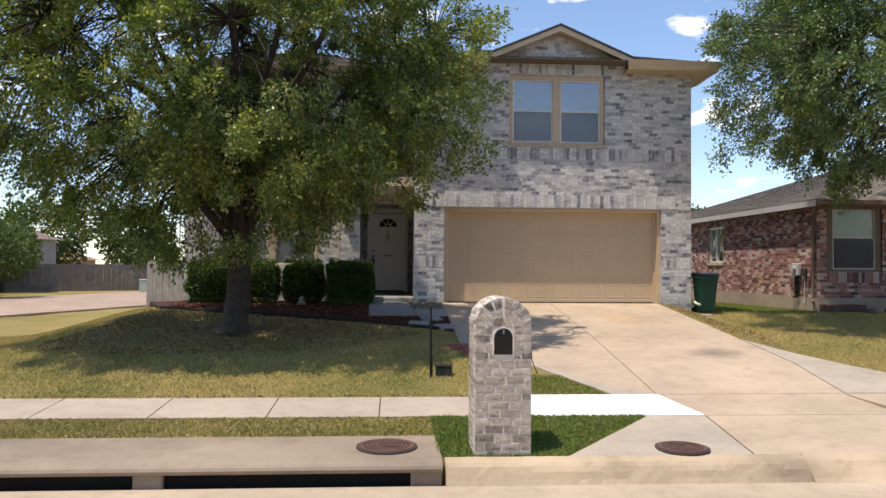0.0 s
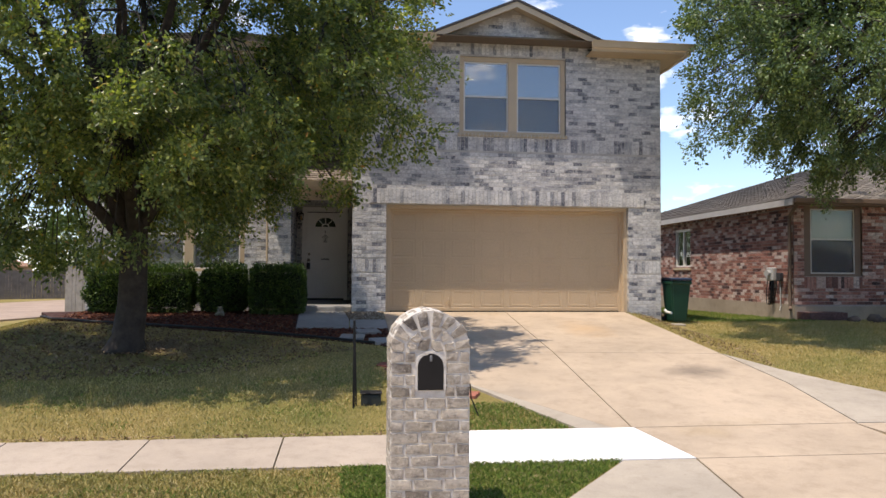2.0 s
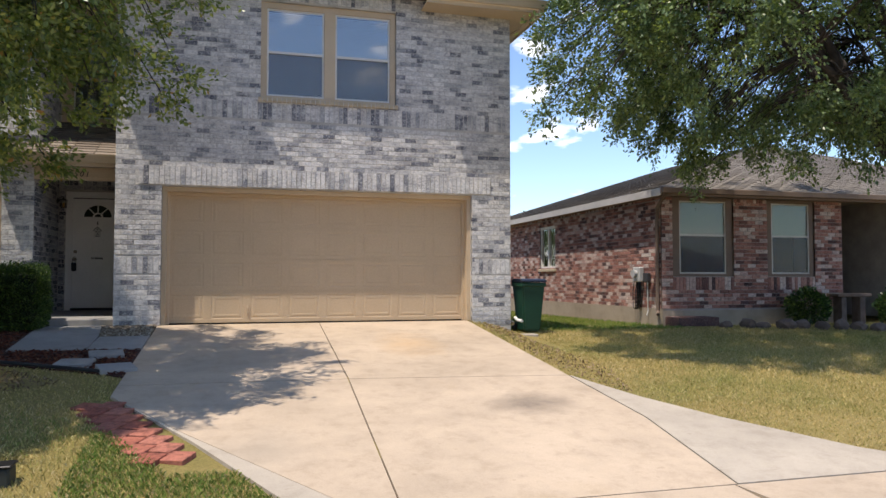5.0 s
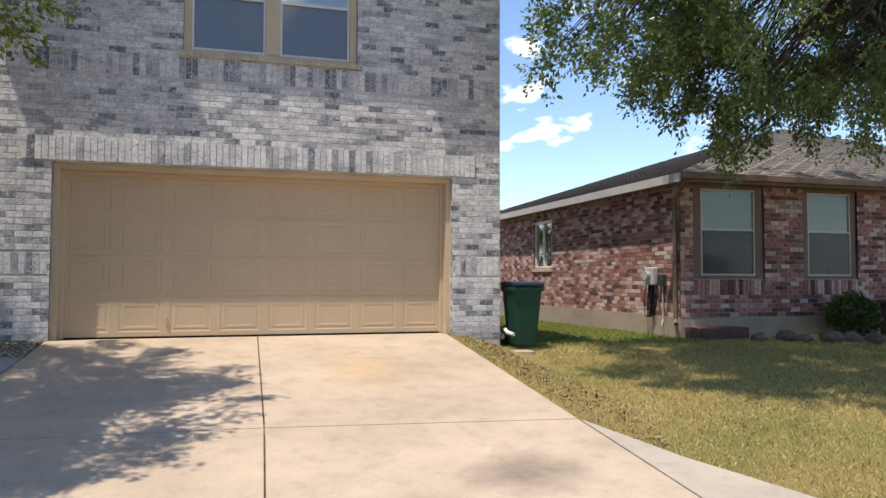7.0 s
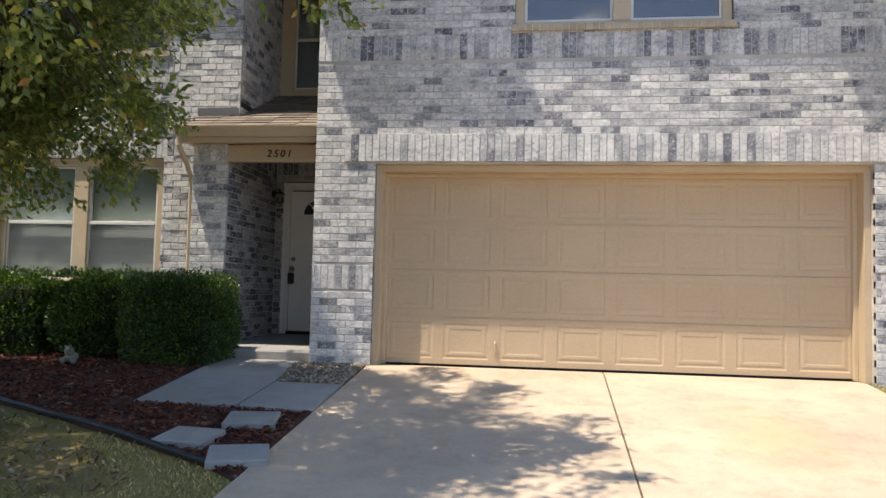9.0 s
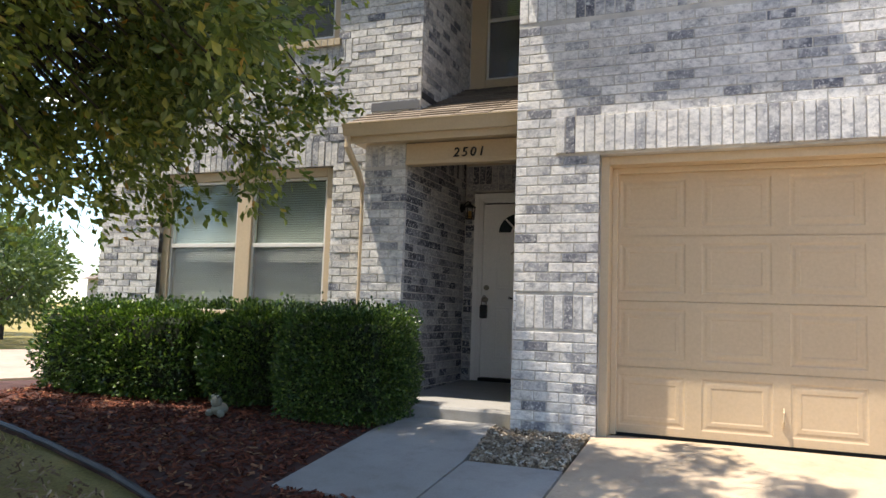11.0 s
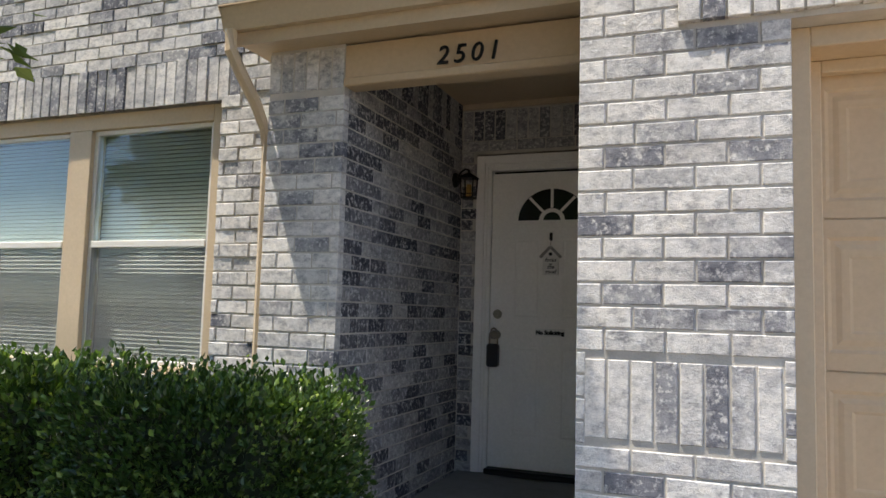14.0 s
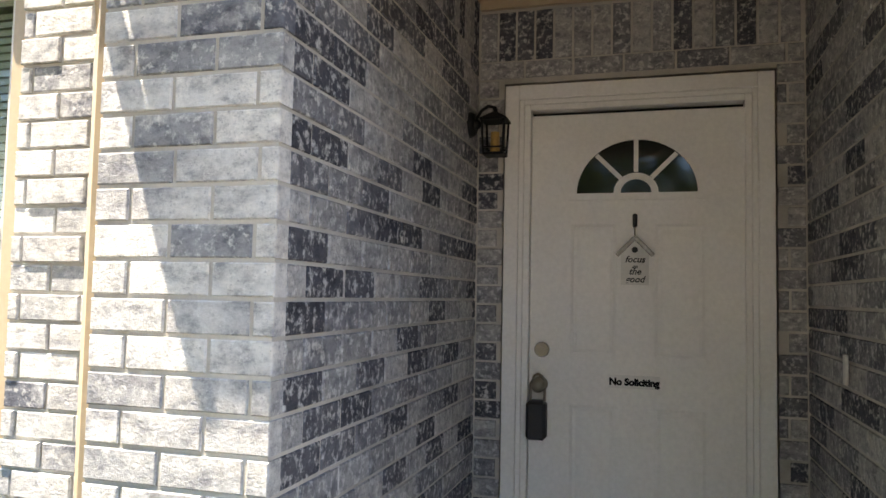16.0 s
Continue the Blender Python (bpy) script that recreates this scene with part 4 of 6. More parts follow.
# lockbox hanging on the knob
lb = thing("lock_box", "dark key lock box hanging from the door knob", "lock box")
part("body", boxes((-0.550, -0.470, YD - 0.075, YD - 0.012, 0.83, 0.985), bevel=0.012), plain("dark_plastic", (0.022, 0.023, 0.028), 0.5), lb)
sh = bmesh.new()
tube(sh, [(-0.535, YD - 0.045, 0.98), (-0.535, YD - 0.045, 1.05), (-0.52, YD - 0.045, 1.083), (-0.505, YD - 0.045, 1.09), (-0.49, YD - 0.045, 1.083), (-0.478, YD - 0.045, 1.05), (-0.478, YD - 0.045, 0.98)], 0.006, 6)
part("shackle", sh, METAL, lb)
sg = thing("door_sign", "small sign with black No Soliciting lettering", "sign")
part("plate", boxes((-0.232, -0.034, YD + 0.0065, YD + 0.0095, 1.045, 1.096)), plain("pale_plate", (0.80, 0.79, 0.76), 0.25), sg)
lettering("lettering", "No Soliciting", 0.037, (-0.2285, YD + 0.0055, 1.058), INK, sg, 0, 0.0006, bold=0.0022)
# bird-house hanger
bh = thing("door_hanger", "white birdhouse-shaped wooden sign hanging on the door", "door hanger")
hk = bmesh.new()
box(hk, -0.140, -0.122, YD - 0.014, YD + 0.010, 1.685, 1.74, 0.005)
part("hook", hk, BLACK, bh, "black adhesive hook")
st = bmesh.new()
tube(st, [(-0.131, YD - 0.01, 1.69), (-0.131, YD - 0.008, 1.635)], 0.0022, 5)
part("string", st, METAL, bh)
pl = bmesh.new()
prism(pl, [(-0.185, 1.455), (-0.077, 1.455), (-0.077, 1.575), (-0.131, 1.635), (-0.185, 1.575)], YD - 0.010, YD + 0.002)
board = part("board", pl, plain("white_wash_board", (0.72, 0.70, 0.66), 0.7, vary=0.1), bh)
rf = bmesh.new()
box(rf, 0, 0.098, YD - 0.028, YD + 0.002, -0.006, 0.010, 0.002, Matrix.Translation((-0.131, 0, 1.640)) @ Matrix.Rotation(radians(45), 4, "Y"))
box(rf, -0.098, 0, YD - 0.028, YD + 0.002, -0.006, 0.010, 0.002, Matrix.Translation((-0.131, 0, 1.640)) @ Matrix.Rotation(radians(-45), 4, "Y"))
part("roof", rf, plain("striped_tin", (0.28, 0.27, 0.25), 0.4, 0.6, 0.3, 60), bh, "dark tin roof strips")
hl = bmesh.new()
bmesh.ops.create_cone(hl, cap_ends=True, segments=14, radius1=0.012, radius2=0.012, depth=0.004, matrix=pose(-0.131, YD - 0.011, 1.595, 90))
part("hole", hl, BLACK, board)
for body_, zz, sz in (("focus", 1.545, 0.036), ("on", 1.522, 0.020), ("the", 1.497, 0.036), ("good", 1.466, 0.036)):
    lettering("lettering", body_, sz, (-0.131, YD - 0.0112, zz), INK, board, 0.3, 0.0004, "CENTER", bold=0.0006)
# wall lantern
lan = thing("wall_lantern", "black metal wall lantern with an amber glass", "wall lamp", at=(XE, YD - 0.13, 0))
bl = bmesh.new()
bmesh.ops.create_cone(bl, cap_ends=True, segments=20, radius1=0.056, radius2=0.044, depth=0.022, matrix=pose(0.010, 0, 2.10, 0, 90))
bmesh.ops.create_uvsphere(bl, u_segments=12, v_segments=8, radius=0.022, matrix=pose(0.024, 0, 2.10))
tube(bl, [(0.018, 0, 2.11), (0.045, 0, 2.155), (0.075, 0, 2.175), (0.098, 0, 2.168), (0.105, 0, 2.148)], 0.007, 8)
part("bracket", bl, BLACK, lan, smooth=True)
LCX = 0.105
cg = bmesh.new()
for sx in (-1, 1):
    for sy in (-1, 1):
        tube(cg, [(LCX + sx * 0.046, sy * 0.046, 2.112), (LCX + sx * 0.040, sy * 0.040, 1.975)], 0.0048, 5)
    box(cg, LCX + sx * 0.042 - 0.003, LCX + sx * 0.042 + 0.003, -0.044, 0.044, 1.995, 2.001)
    box(cg, LCX - 0.044, LCX + 0.044, sx * 0.042 - 0.003, sx * 0.042 + 0.003, 1.995, 2.001)
box(cg, LCX - 0.055, LCX + 0.055, -0.055, 0.055, 2.108, 2.118, 0.002)
box(cg, LCX - 0.044, LCX + 0.044, -0.044, 0.044, 1.968, 1.978, 0.002)
bmesh.ops.create_cone(cg, cap_ends=True, segments=4, radius1=0.072, radius2=0.014, depth=0.030, matrix=pose(LCX, 0, 2.133, 0, 0, 45))
tube(cg, [(LCX, 0, 2.146), (LCX, 0, 2.158), (LCX, 0, 2.172)], [0.010, 0.008, 0.002], 8)
part("cage", cg, BLACK, lan)
gg = bmesh.new()
bmesh.ops.create_cone(gg, cap_ends=True, segments=12, radius1=0.020, radius2=0.018, depth=0.085, matrix=pose(LCX, 0, 2.022))
part("candle_glass", gg, plain("amber_glass", (0.50, 0.30, 0.09), 0.3, vary=0.3, scale=20), lan, "amber candle glass")
bell = thing("door_bell", "small white door bell button on brick", "door bell")
part("plate", boxes((X0 - 0.018, X0 - 0.008, 18.78, 18.81, 1.16, 1.25), bevel=0.003), VINYL, bell)

# ---- street edge: kerb, storm inlet, covers ----
def worn_kerb(x0, x1, profile, mat, label, step=0.07):
    """A cast kerb swept along x, its arrises chipped and uneven."""
    n, k = max(2, int((x1 - x0) / step)), len(profile)
    vs = []
    for i in range(n + 1):
        x = x0 + (x1 - x0) * i / n
        for y, z in profile:
            w = 0.0 if z < -1.25 else 0.010 * noise.noise((x * 2.1, y * 9, z * 9)) + 0.006 * noise.noise((x * 11, y * 30, z * 30))
            vs.append((x, y - w, z + (0.6 * w if y < 6.9 else 0)))
    qs = [(i * k + a, i * k + (a + 1) % k, (i + 1) * k + (a + 1) % k, (i + 1) * k + a) for i in range(n) for a in range(k)]
    ob = raw_mesh("kerb", vs, qs, mat)
    bm = bmesh.new()
    bm.from_mesh(ob.data)
    for e in (0, n):
        bm.verts.ensure_lookup_table()
        bm.faces.new([bm.verts[e * k + a] for a in range(k)])
    bmesh.ops.recalc_face_normals(bm, faces=bm.faces)
    bm.to_mesh(ob.data)
    bm.free()
    return tagged(ob, label, "", "", "structure")


KERB_CONC = concrete("kerb_concrete", (0.54, 0.43, 0.30), (0.15, 0.115, 0.085), 0.54)
ROLLED = [(6.64, -1.215), (6.665, -1.195), (6.69, -1.15), (6.715, -1.09), (6.74, -1.045), (6.775, -1.015), (6.83, -1.0), (6.915, -0.996), (6.915, -1.4), (6.64, -1.4)]
LOWERED = [(6.60, -1.215), (6.64, -1.20), (6.68, -1.17), (6.72, -1.125), (6.76, -1.075), (6.80, -1.035), (6.85, -1.008), (6.915, -0.996), (6.915, -1.4), (6.60, -1.4)]
worn_kerb(0.50, 3.93, ROLLED, KERB_CONC, "weathered rolled concrete kerb")
worn_kerb(3.945, 16, LOWERED, KERB_CONC, "lowered concrete kerb at the driveway")
worn_kerb(-60, -9.0, ROLLED, KERB_CONC, "weathered rolled concrete kerb", 0.5)

inlet = thing("storm_inlet", "weathered concrete street storm drain inlet", "storm drain", "", "structure")
nose = bmesh.new()
prism(nose, [(6.690, -1.045), (6.697, -1.07), (6.72, -1.084), (6.80, -1.085), (7.70, -1.06), (7.70, -0.972), (6.82, -0.983), (6.77, -0.987), (6.73, -0.998), (6.703, -1.018)], -8.95, 0.47, "x")
part("slab", nose, INLET_CONC, inlet)
for a, b in ((-2.28, -2.02), (0.18, 0.47), (-5.0, -4.75), (-8.95, -8.6)):
    part("pillar", boxes((a, b, 6.735, 7.0, -1.3, -1.076), bevel=0.01), INLET_CONC, inlet)
# near-black sheets just inside the opening paint the shade of the drain
part("chamber_shade", boxes((-8.9, 0.45, 6.80, 6.83, -1.6, -1.087), (-8.9, 0.45, 6.762, 6.80, -1.5, -1.30)), DARK, inlet)
part("throat", boxes((-8.9, 0.45, 6.702, 6.76, -1.4, -1.215)), INLET_CONC, inlet)


def manhole(x, y, r, z, tilt=0.0):
    m = thing("manhole_cover", "round rusty cast iron manhole cover", "manhole cover", "manhole covers", at=(x, y, z))
    bm = bmesh.new()
    bmesh.ops.create_cone(bm, cap_ends=True, segments=48, radius1=r + 0.012, radius2=r + 0.012, depth=0.03, matrix=pose(0, 0, -0.012))
    part("rim", bm, plain("rim_iron", (0.06, 0.045, 0.04), 0.8), m)
    bm = bmesh.new()
    bmesh.ops.create_cone(bm, cap_ends=True, segments=48, radius1=r - 0.012, radius2=r - 0.016, depth=0.03, matrix=pose(0, 0, -0.004))
    for k in range(1, 6):
        rr = (r - 0.03) * k / 6
        n = 8 + k * 5
        for i in range(n):
            a = 2 * math.pi * i / n
            box(bm, -0.012, 0.012, -0.010, 0.010, 0.0, 0.016, 0, pose(rr * math.cos(a), rr * math.sin(a), 0, 0, 0, math.degrees(a)))
    part("lid", bm, RUST, m)
    return m


manhole(-0.04, 7.25, 0.285, -0.966)
manhole(2.86, 7.12, 0.25, -0.977)

# ---- brick mailbox ----
MX, MYF, MYB, MB, MSP, MR = 1.055, 6.96, 7.50, -1.03, 0.225, 0.275
mail = thing("brick_mailbox", "arched rough grey brick mailbox pillar by the kerb", "mailbox")
core = bmesh.new()
prism(core, [(MX - MR + 0.005, MB), (MX + MR - 0.005, MB)] + [(MX + (MR - 0.006) * math.cos(math.pi * i / 20), MSP + (MR - 0.006) * math.sin(math.pi * i / 20)) for i in range(21)], MYF + 0.005, MYB - 0.005)
part("mortar_core", core, MORTAR_PALE, mail, "pale smeared mortar")


def stone(bm, corners, y0, y1, rnd, jit=0.008, face=0.005):
    """A rough block with an outline in x-z, front at y0."""
    cx = sum(c[0] for c in corners) / len(corners)
    cz = sum(c[1] for c in corners) / len(corners)
    pts = [(a + (rnd.random() - 0.5) * jit, b + (rnd.random() - 0.5) * jit) for a, b in corners]
    f = [bm.verts.new((a, y0 + 0.006 + rnd.random() * 0.004, b)) for a, b in pts]
    k = [bm.verts.new((a, y1, b)) for a, b in pts]
    g = [bm.verts.new((cx + (a - cx) * 0.90, y0 - rnd.random() * face, cz + (b - cz) * 0.88)) for a, b in pts]
    c = bm.verts.new((cx + (rnd.random() - 0.5) * 0.02, y0 - face * (0.3 + rnd.random()), cz))
    n = len(pts)
    for i in range(n):
        j = (i + 1) % n
        bm.faces.new((f[i], f[j], k[j], k[i]))
        bm.faces.new((g[i], g[j], f[j], f[i]))
        bm.faces.new((g[i], g[j], c))
    bm.faces.new(k)
    bmesh.ops.recalc_face_normals(bm, faces=bm.faces)


mr = random.Random(5)
DX0, DX1, DZ0, DZ1 = MX - 0.088, MX + 0.088, -0.045, 0.115
z = MB + 0.005
row = 0
while row < 16:
    h = (MSP - MB - 0.005) / 16
    x = MX - MR
    cuts = [x]
    while cuts[-1] < MX + MR - 0.05:
        cuts.append(min(MX + MR, cuts[-1] + (0.10 if (row % 2 and len(cuts) == 1) else 0.12 + mr.random() * 0.09)))
    if MX + MR - cuts[-1] > 0.001:
        cuts[-1] = MX + MR
    for a, b in zip(cuts, cuts[1:]):
        for s, e in (cut([(a, b)], DX0 - 0.012, DX1 + 0.012) if z + h > DZ0 + 0.01 else [(a, b)]):
            if e - s > 0.03:
                bm = bmesh.new()
                stone(bm, [(s + 0.005, z), (e - 0.008, z), (e - 0.008, z + h - 0.015), (s + 0.005, z + h - 0.009)], MYF, MYF + 0.08, mr)
                part("brick", bm, MAIL_BRICK, mail)
                bm = bmesh.new()
                stone(bm, [(s + 0.005, z), (e - 0.008, z), (e - 0.008, z + h - 0.015), (s + 0.005, z + h - 0.009)], -MYB, -MYB + 0.08, mr)
                for v in bm.verts:
                    v.co.y *= -1
                bmesh.ops.reverse_faces(bm, faces=bm.faces)
                part("brick", bm, MAIL_BRICK, mail)
    for side in (-1, 1):
        for a, b in ((MYF + 0.088, MYF + 0.27 + 0.03 * (row % 2)), (MYF + 0.275 + 0.03 * (row % 2), MYB - 0.088)):
            bm = bmesh.new()
            stone(bm, [(a, z), (b - 0.008, z), (b - 0.008, z + h - 0.009), (a, z + h - 0.009)], 0.0, 0.06, mr)
            for v in bm.verts:
                v.co = Vector((MX + side * (MR - v.co.y), v.co.x, v.co.z))
            bmesh.ops.recalc_face_normals(bm, faces=bm.faces)
            part("brick", bm, MAIL_BRICK, mail)
    z += h
    row += 1
ZS = z


def arch_block(r0, r1, a0, a1, y0, y1):
    bm = bmesh.new()
    stone(bm, [(MX + r * math.cos(a), ZS - 0.01 + r * math.sin(a)) for r, a in ((r0, a0), (r1, a0), (r1 + 0.004, (a0 + a1) / 2), (r1, a1), (r0, a1))], y0, y1, mr, 0.022, 0.010)
    return bm


for r0, r1, k, off in ((0.178, MR, 8, 0.0), (0.105, 0.162, 6, 0.1), (0.02, 0.09, 2, 0.0)):
    for i in range(k):
        a0, a1 = math.pi * i / k + 0.05 + mr.uniform(0, 0.05), math.pi * (i + 1) / k - 0.05
        part("brick", arch_block(r0, r1, a0, a1, MYF, MYF + 0.11), MAIL_BRICK, mail)
for i in range(9):
    a0, a1 = math.pi * i / 9 + 0.03, math.pi * (i + 1) / 9 - 0.03
    for y0, y1 in ((MYF + 0.125, MYF + 0.26), (MYF + 0.275, MYF + 0.40), (MYF + 0.415, MYB)):
        bm = bmesh.new()
        prism(bm, [(MX + r * math.cos(a), ZS - 0.01 + r * math.sin(a)) for r, a in ((0.2, a0), (MR - 0.006 + mr.random() * 0.014, a0), (MR + mr.random() * 0.01, (a0 + a1) / 2), (MR - 0.006 + mr.random() * 0.014, a1), (0.2, a1))], y0, y1)
        part("brick", bm, MAIL_BRICK, mail)
dr = bmesh.new()
prism(dr, [(DX0, DZ0), (DX1, DZ0)] + [(MX + 0.088 * math.cos(math.pi * i / 14), DZ1 + 0.088 * math.sin(math.pi * i / 14)) for i in range(15)], MYF - 0.008, MYF + 0.05)
bmesh.ops.bevel(dr, geom=[e for e in dr.edges if all(v.co.y < MYF for v in e.verts)], offset=0.004, segments=1, affect="EDGES")
mdoor = part("mail_door", dr, plain("black_enamel", (0.012, 0.012, 0.014), 0.35, 0.2, 0.1), mail, "black arched metal mail door")
ck = bmesh.new()
box(ck, MX - 0.009, MX + 0.009, MYF - 0.026, MYF - 0.009, DZ1 + 0.035, DZ1 + 0.075, 0.004)
part("catch", ck, plain("worn_catch", (0.22, 0.22, 0.22), 0.5, 0.6), mdoor)
ss = bmesh.new()
arc_band(ss, MX, DZ1, 0.089, 0.108, MYF - 0.006, MYF + 0.03, 14, squash=1.0)
box(ss, DX0 - 0.018, DX0 - 0.001, MYF - 0.004, MYF + 0.03, DZ0, DZ1)
box(ss, DX1 + 0.001, DX1 + 0.018, MYF - 0.004, MYF + 0.03, DZ0, DZ1)
part("mortar_surround", ss, MORTAR_PALE, mail)
fl = bmesh.new()
tube(fl, [(MX + MR + 0.012, MYF + 0.10, -0.02), (MX + MR + 0.02, MYF + 0.10, -0.12), (MX + MR + 0.07, MYF + 0.08, -0.24)], 0.005, 5)
part("flag_rod", fl, BLACK, mail)

# ---- garden stake, meter box ----
stake = thing("garden_stake", "thin black metal garden stake in the lawn", "stake")
sb = bmesh.new()
box(sb, 0.532, 0.560, 10.38, 10.40, height(0.5, 10.39) - 0.05, height(0.5, 10.39) + 0.98, 0.004)
part("post", sb, BLACK, stake)
sb = bmesh.new()
tube(sb, [(0.575, 10.50, height(0.6, 10.5) - 0.03), (0.552, 10.41, 0.10)], 0.010, 6)
part("brace", sb, BLACK, stake)
mb = thing("meter_box", "small dark plastic utility box set in the lawn", "utility box")
part("box", boxes((0.63, 0.86, 10.50, 10.68, height(0.7, 10.6) - 0.05, height(0.7, 10.6) + 0.10), bevel=0.015), plain("dark_green_plastic", (0.03, 0.035, 0.03), 0.6), mb)
part("lid", boxes((0.62, 0.87, 10.49, 10.69, height(0.7, 10.6) + 0.101, height(0.7, 10.6) + 0.12), bevel=0.006), BLACK, mb)

# ---- porch floor, path, planting bed ----
porch_bm = boxes((XE + 0.001, X0 - 0.001, 17.335, YD + 0.05, -0.15, 0.115), bevel=0.02)
for v in porch_bm.verts:
    # falls a little towards the path
    if v.co.z > 0:
        v.co.z -= 0.055 * (YD + 0.05 - v.co.y) / (YD + 0.05 - 17.335)
porch_floor = mesh_object("porch_floor", porch_bm, concrete("porch_concrete", (0.29, 0.285, 0.275), (0.18, 0.175, 0.17)))
tagged(porch_floor, "smooth grey concrete porch slab", "", "", "structure")
slab("path", [(-0.55, 17.33), (0.33, 17.33), (0.46, 16.17), (0.46, 15.24), (-0.47, 15.26)], 0.01, PATH_CONC, 0.1, label="grey concrete garden path slab")
slab("path", [(0.475, 16.17), (1.15, 16.17), (1.15, 15.19), (0.475, 15.24)], 0.01, PATH_CONC, 0.1, label="grey concrete garden path slab")
BEDLINE = [(1.15, 13.62), (0.90, 13.81), (-0.12, 14.39), (-1.5, 15.03), (-2.9, 15.55), (-4.2, 15.95), (-5.0, 16.4), (-5.5, 17.2)]
MULCH, mn_, ml_, mb_ = material("red_mulch", 1.0, 0, 0.1)
ml_.new(ramp(mn_, ml_, own_random(mn_, ml_), [(0.0, (0.045, 0.018, 0.013)), (0.5, (0.105, 0.036, 0.024)), (0.9, (0.19, 0.07, 0.042)), (1.0, (0.28, 0.17, 0.10))]), mb_.inputs["Base Color"])
slab("bed_soil", BEDLINE + [(-5.5, 17.98), (-0.62, 17.98), (-0.62, 17.61), (-0.56, 17.61), (-0.48, 15.25), (1.15, 15.18)], 0.0, plain("mulch_base", (0.07, 0.03, 0.022), 1.0, vary=0.4, scale=7, fine=60, bumpy=0.8), 0.1, label="dark red mulch bed beside the house")


def inside(px, py, poly):
    n, c = len(poly), False
    for i in range(n):
        (x0, y0), (x1, y1) = poly[i], poly[i - 1]
        if (y0 > py) != (y1 > py) and px < (x1 - x0) * (py - y0) / (y1 - y0) + x0:
            c = not c
    return c


def scatter_chips(name, poly, count, size, mat, parent, label, seed, flat=0.35, up=0.004, thick=0.4):
    rnd = np.random.RandomState(seed)
    xs, ys = [p[0] for p in poly], [p[1] for p in poly]
    vs, qs, n = [], [], 0
    while n < count:
        x, y = rnd.uniform(min(xs), max(xs)), rnd.uniform(min(ys), max(ys))
        if not inside(x, y, poly):
            continue
        l, w = size * rnd.uniform(0.5, 1.5), size * rnd.uniform(0.2, 0.5)
        m = np.array(Euler((rnd.normal(0, flat), rnd.normal(0, flat), rnd.uniform(0, 6.3))).to_matrix())
        b = np.array([(-l, -w, 0), (l, -w * 0.7, 0), (l * 0.9, w, 0), (-l, w * 0.8, 0), (-l, -w, w * thick), (l, -w * 0.7, w * thick), (l * 0.9, w, w * thick), (-l, w * 0.8, w * thick)]) @ m.T
        vs.append(b + np.array((x, y, height(x, y) + up + rnd.rand() * 0.012)))
        o = n * 8
        qs += [(o + 4, o + 5, o + 6, o + 7), (o, o + 1, o + 5, o + 4), (o + 1, o + 2, o + 6, o + 5), (o + 2, o + 3, o + 7, o + 6), (o + 3, o, o + 4, o + 7)]
        n += 1
    ob = raw_mesh(name, np.concatenate(vs), qs, mat, parent, label, "stuff")
    return ob


BED = BEDLINE + [(-5.4, 17.9), (-0.62, 17.9), (-0.5, 15.27), (1.13, 15.17)]
scatter_chips("mulch", BED, 9000, 0.026, MULCH, None, "loose red-dyed wood mulch chips", 3)
PEBBLE, pn_, pl_, pb_ = material("pebble", 0.8, 0, 0.3)
pl_.new(ramp(pn_, pl_, own_random(pn_, pl_), [(0.0, (0.10, 0.075, 0.055)), (0.4, (0.22, 0.17, 0.12)), (0.8, (0.34, 0.28, 0.21)), (1.0, (0.45, 0.42, 0.36))]), pb_.inputs["Base Color"])
PEB = [(0.48, 16.19), (1.14, 16.19), (1.14, 17.11), (0.36, 17.11)]
slab("pebble_soil", PEB, 0.0, SOIL, 0.08, label="pebble patch at the pier foot")
scatter_chips("pebbles", PEB, 1500, 0.017, PEBBLE, None, "mixed brown river pebbles", 4, 0.4, 0.004, 1.6)
edge = bmesh.new()
for (xa, ya), (xb, yb) in zip(BEDLINE[1:], BEDLINE[2:]):
    k = max(2, int(math.hypot(xb - xa, yb - ya) / 0.15))
    for i in range(k):
        p, q = i / k, (i + 1) / k
        w0, w1 = 0.02 * noise.noise((xa + p * 3, ya, 1)), 0.02 * noise.noise((xa + q * 3, ya, 1))
        a, b = (xa + (xb - xa) * p, ya + (yb - ya) * p), (xa + (xb - xa) * q, ya + (yb - ya) * q)
        tube(edge, [(a[0], a[1] - 0.02 + w0, height(*a) + 0.03), (b[0], b[1] - 0.02 + w1, height(*b) + 0.03)], 0.021, 6, False)
edging = mesh_object("bed_edging", edge, plain("black_rubber", (0.02, 0.02, 0.022), 0.7))
tagged(edging, "black plastic lawn edging along the mulch bed", "edging")
for i, (cx, cy, a) in enumerate(((0.79, 14.80, 12), (0.52, 14.30, -6), (1.03, 13.97, 20))):
    st_ = bmesh.new()
    box(st_, -0.2, 0.2, -0.17, 0.17, -0.03, 0.03, 0.008)
    s_ = mesh_object("stepping_stone", st_, PATH_CONC)
    s_.matrix_basis = pose(cx, cy, height(cx, cy) + 0.02, 6, 0, a)
    tagged(s_, "square grey concrete stepping stone in the mulch", "stepping stone", "stepping stones")
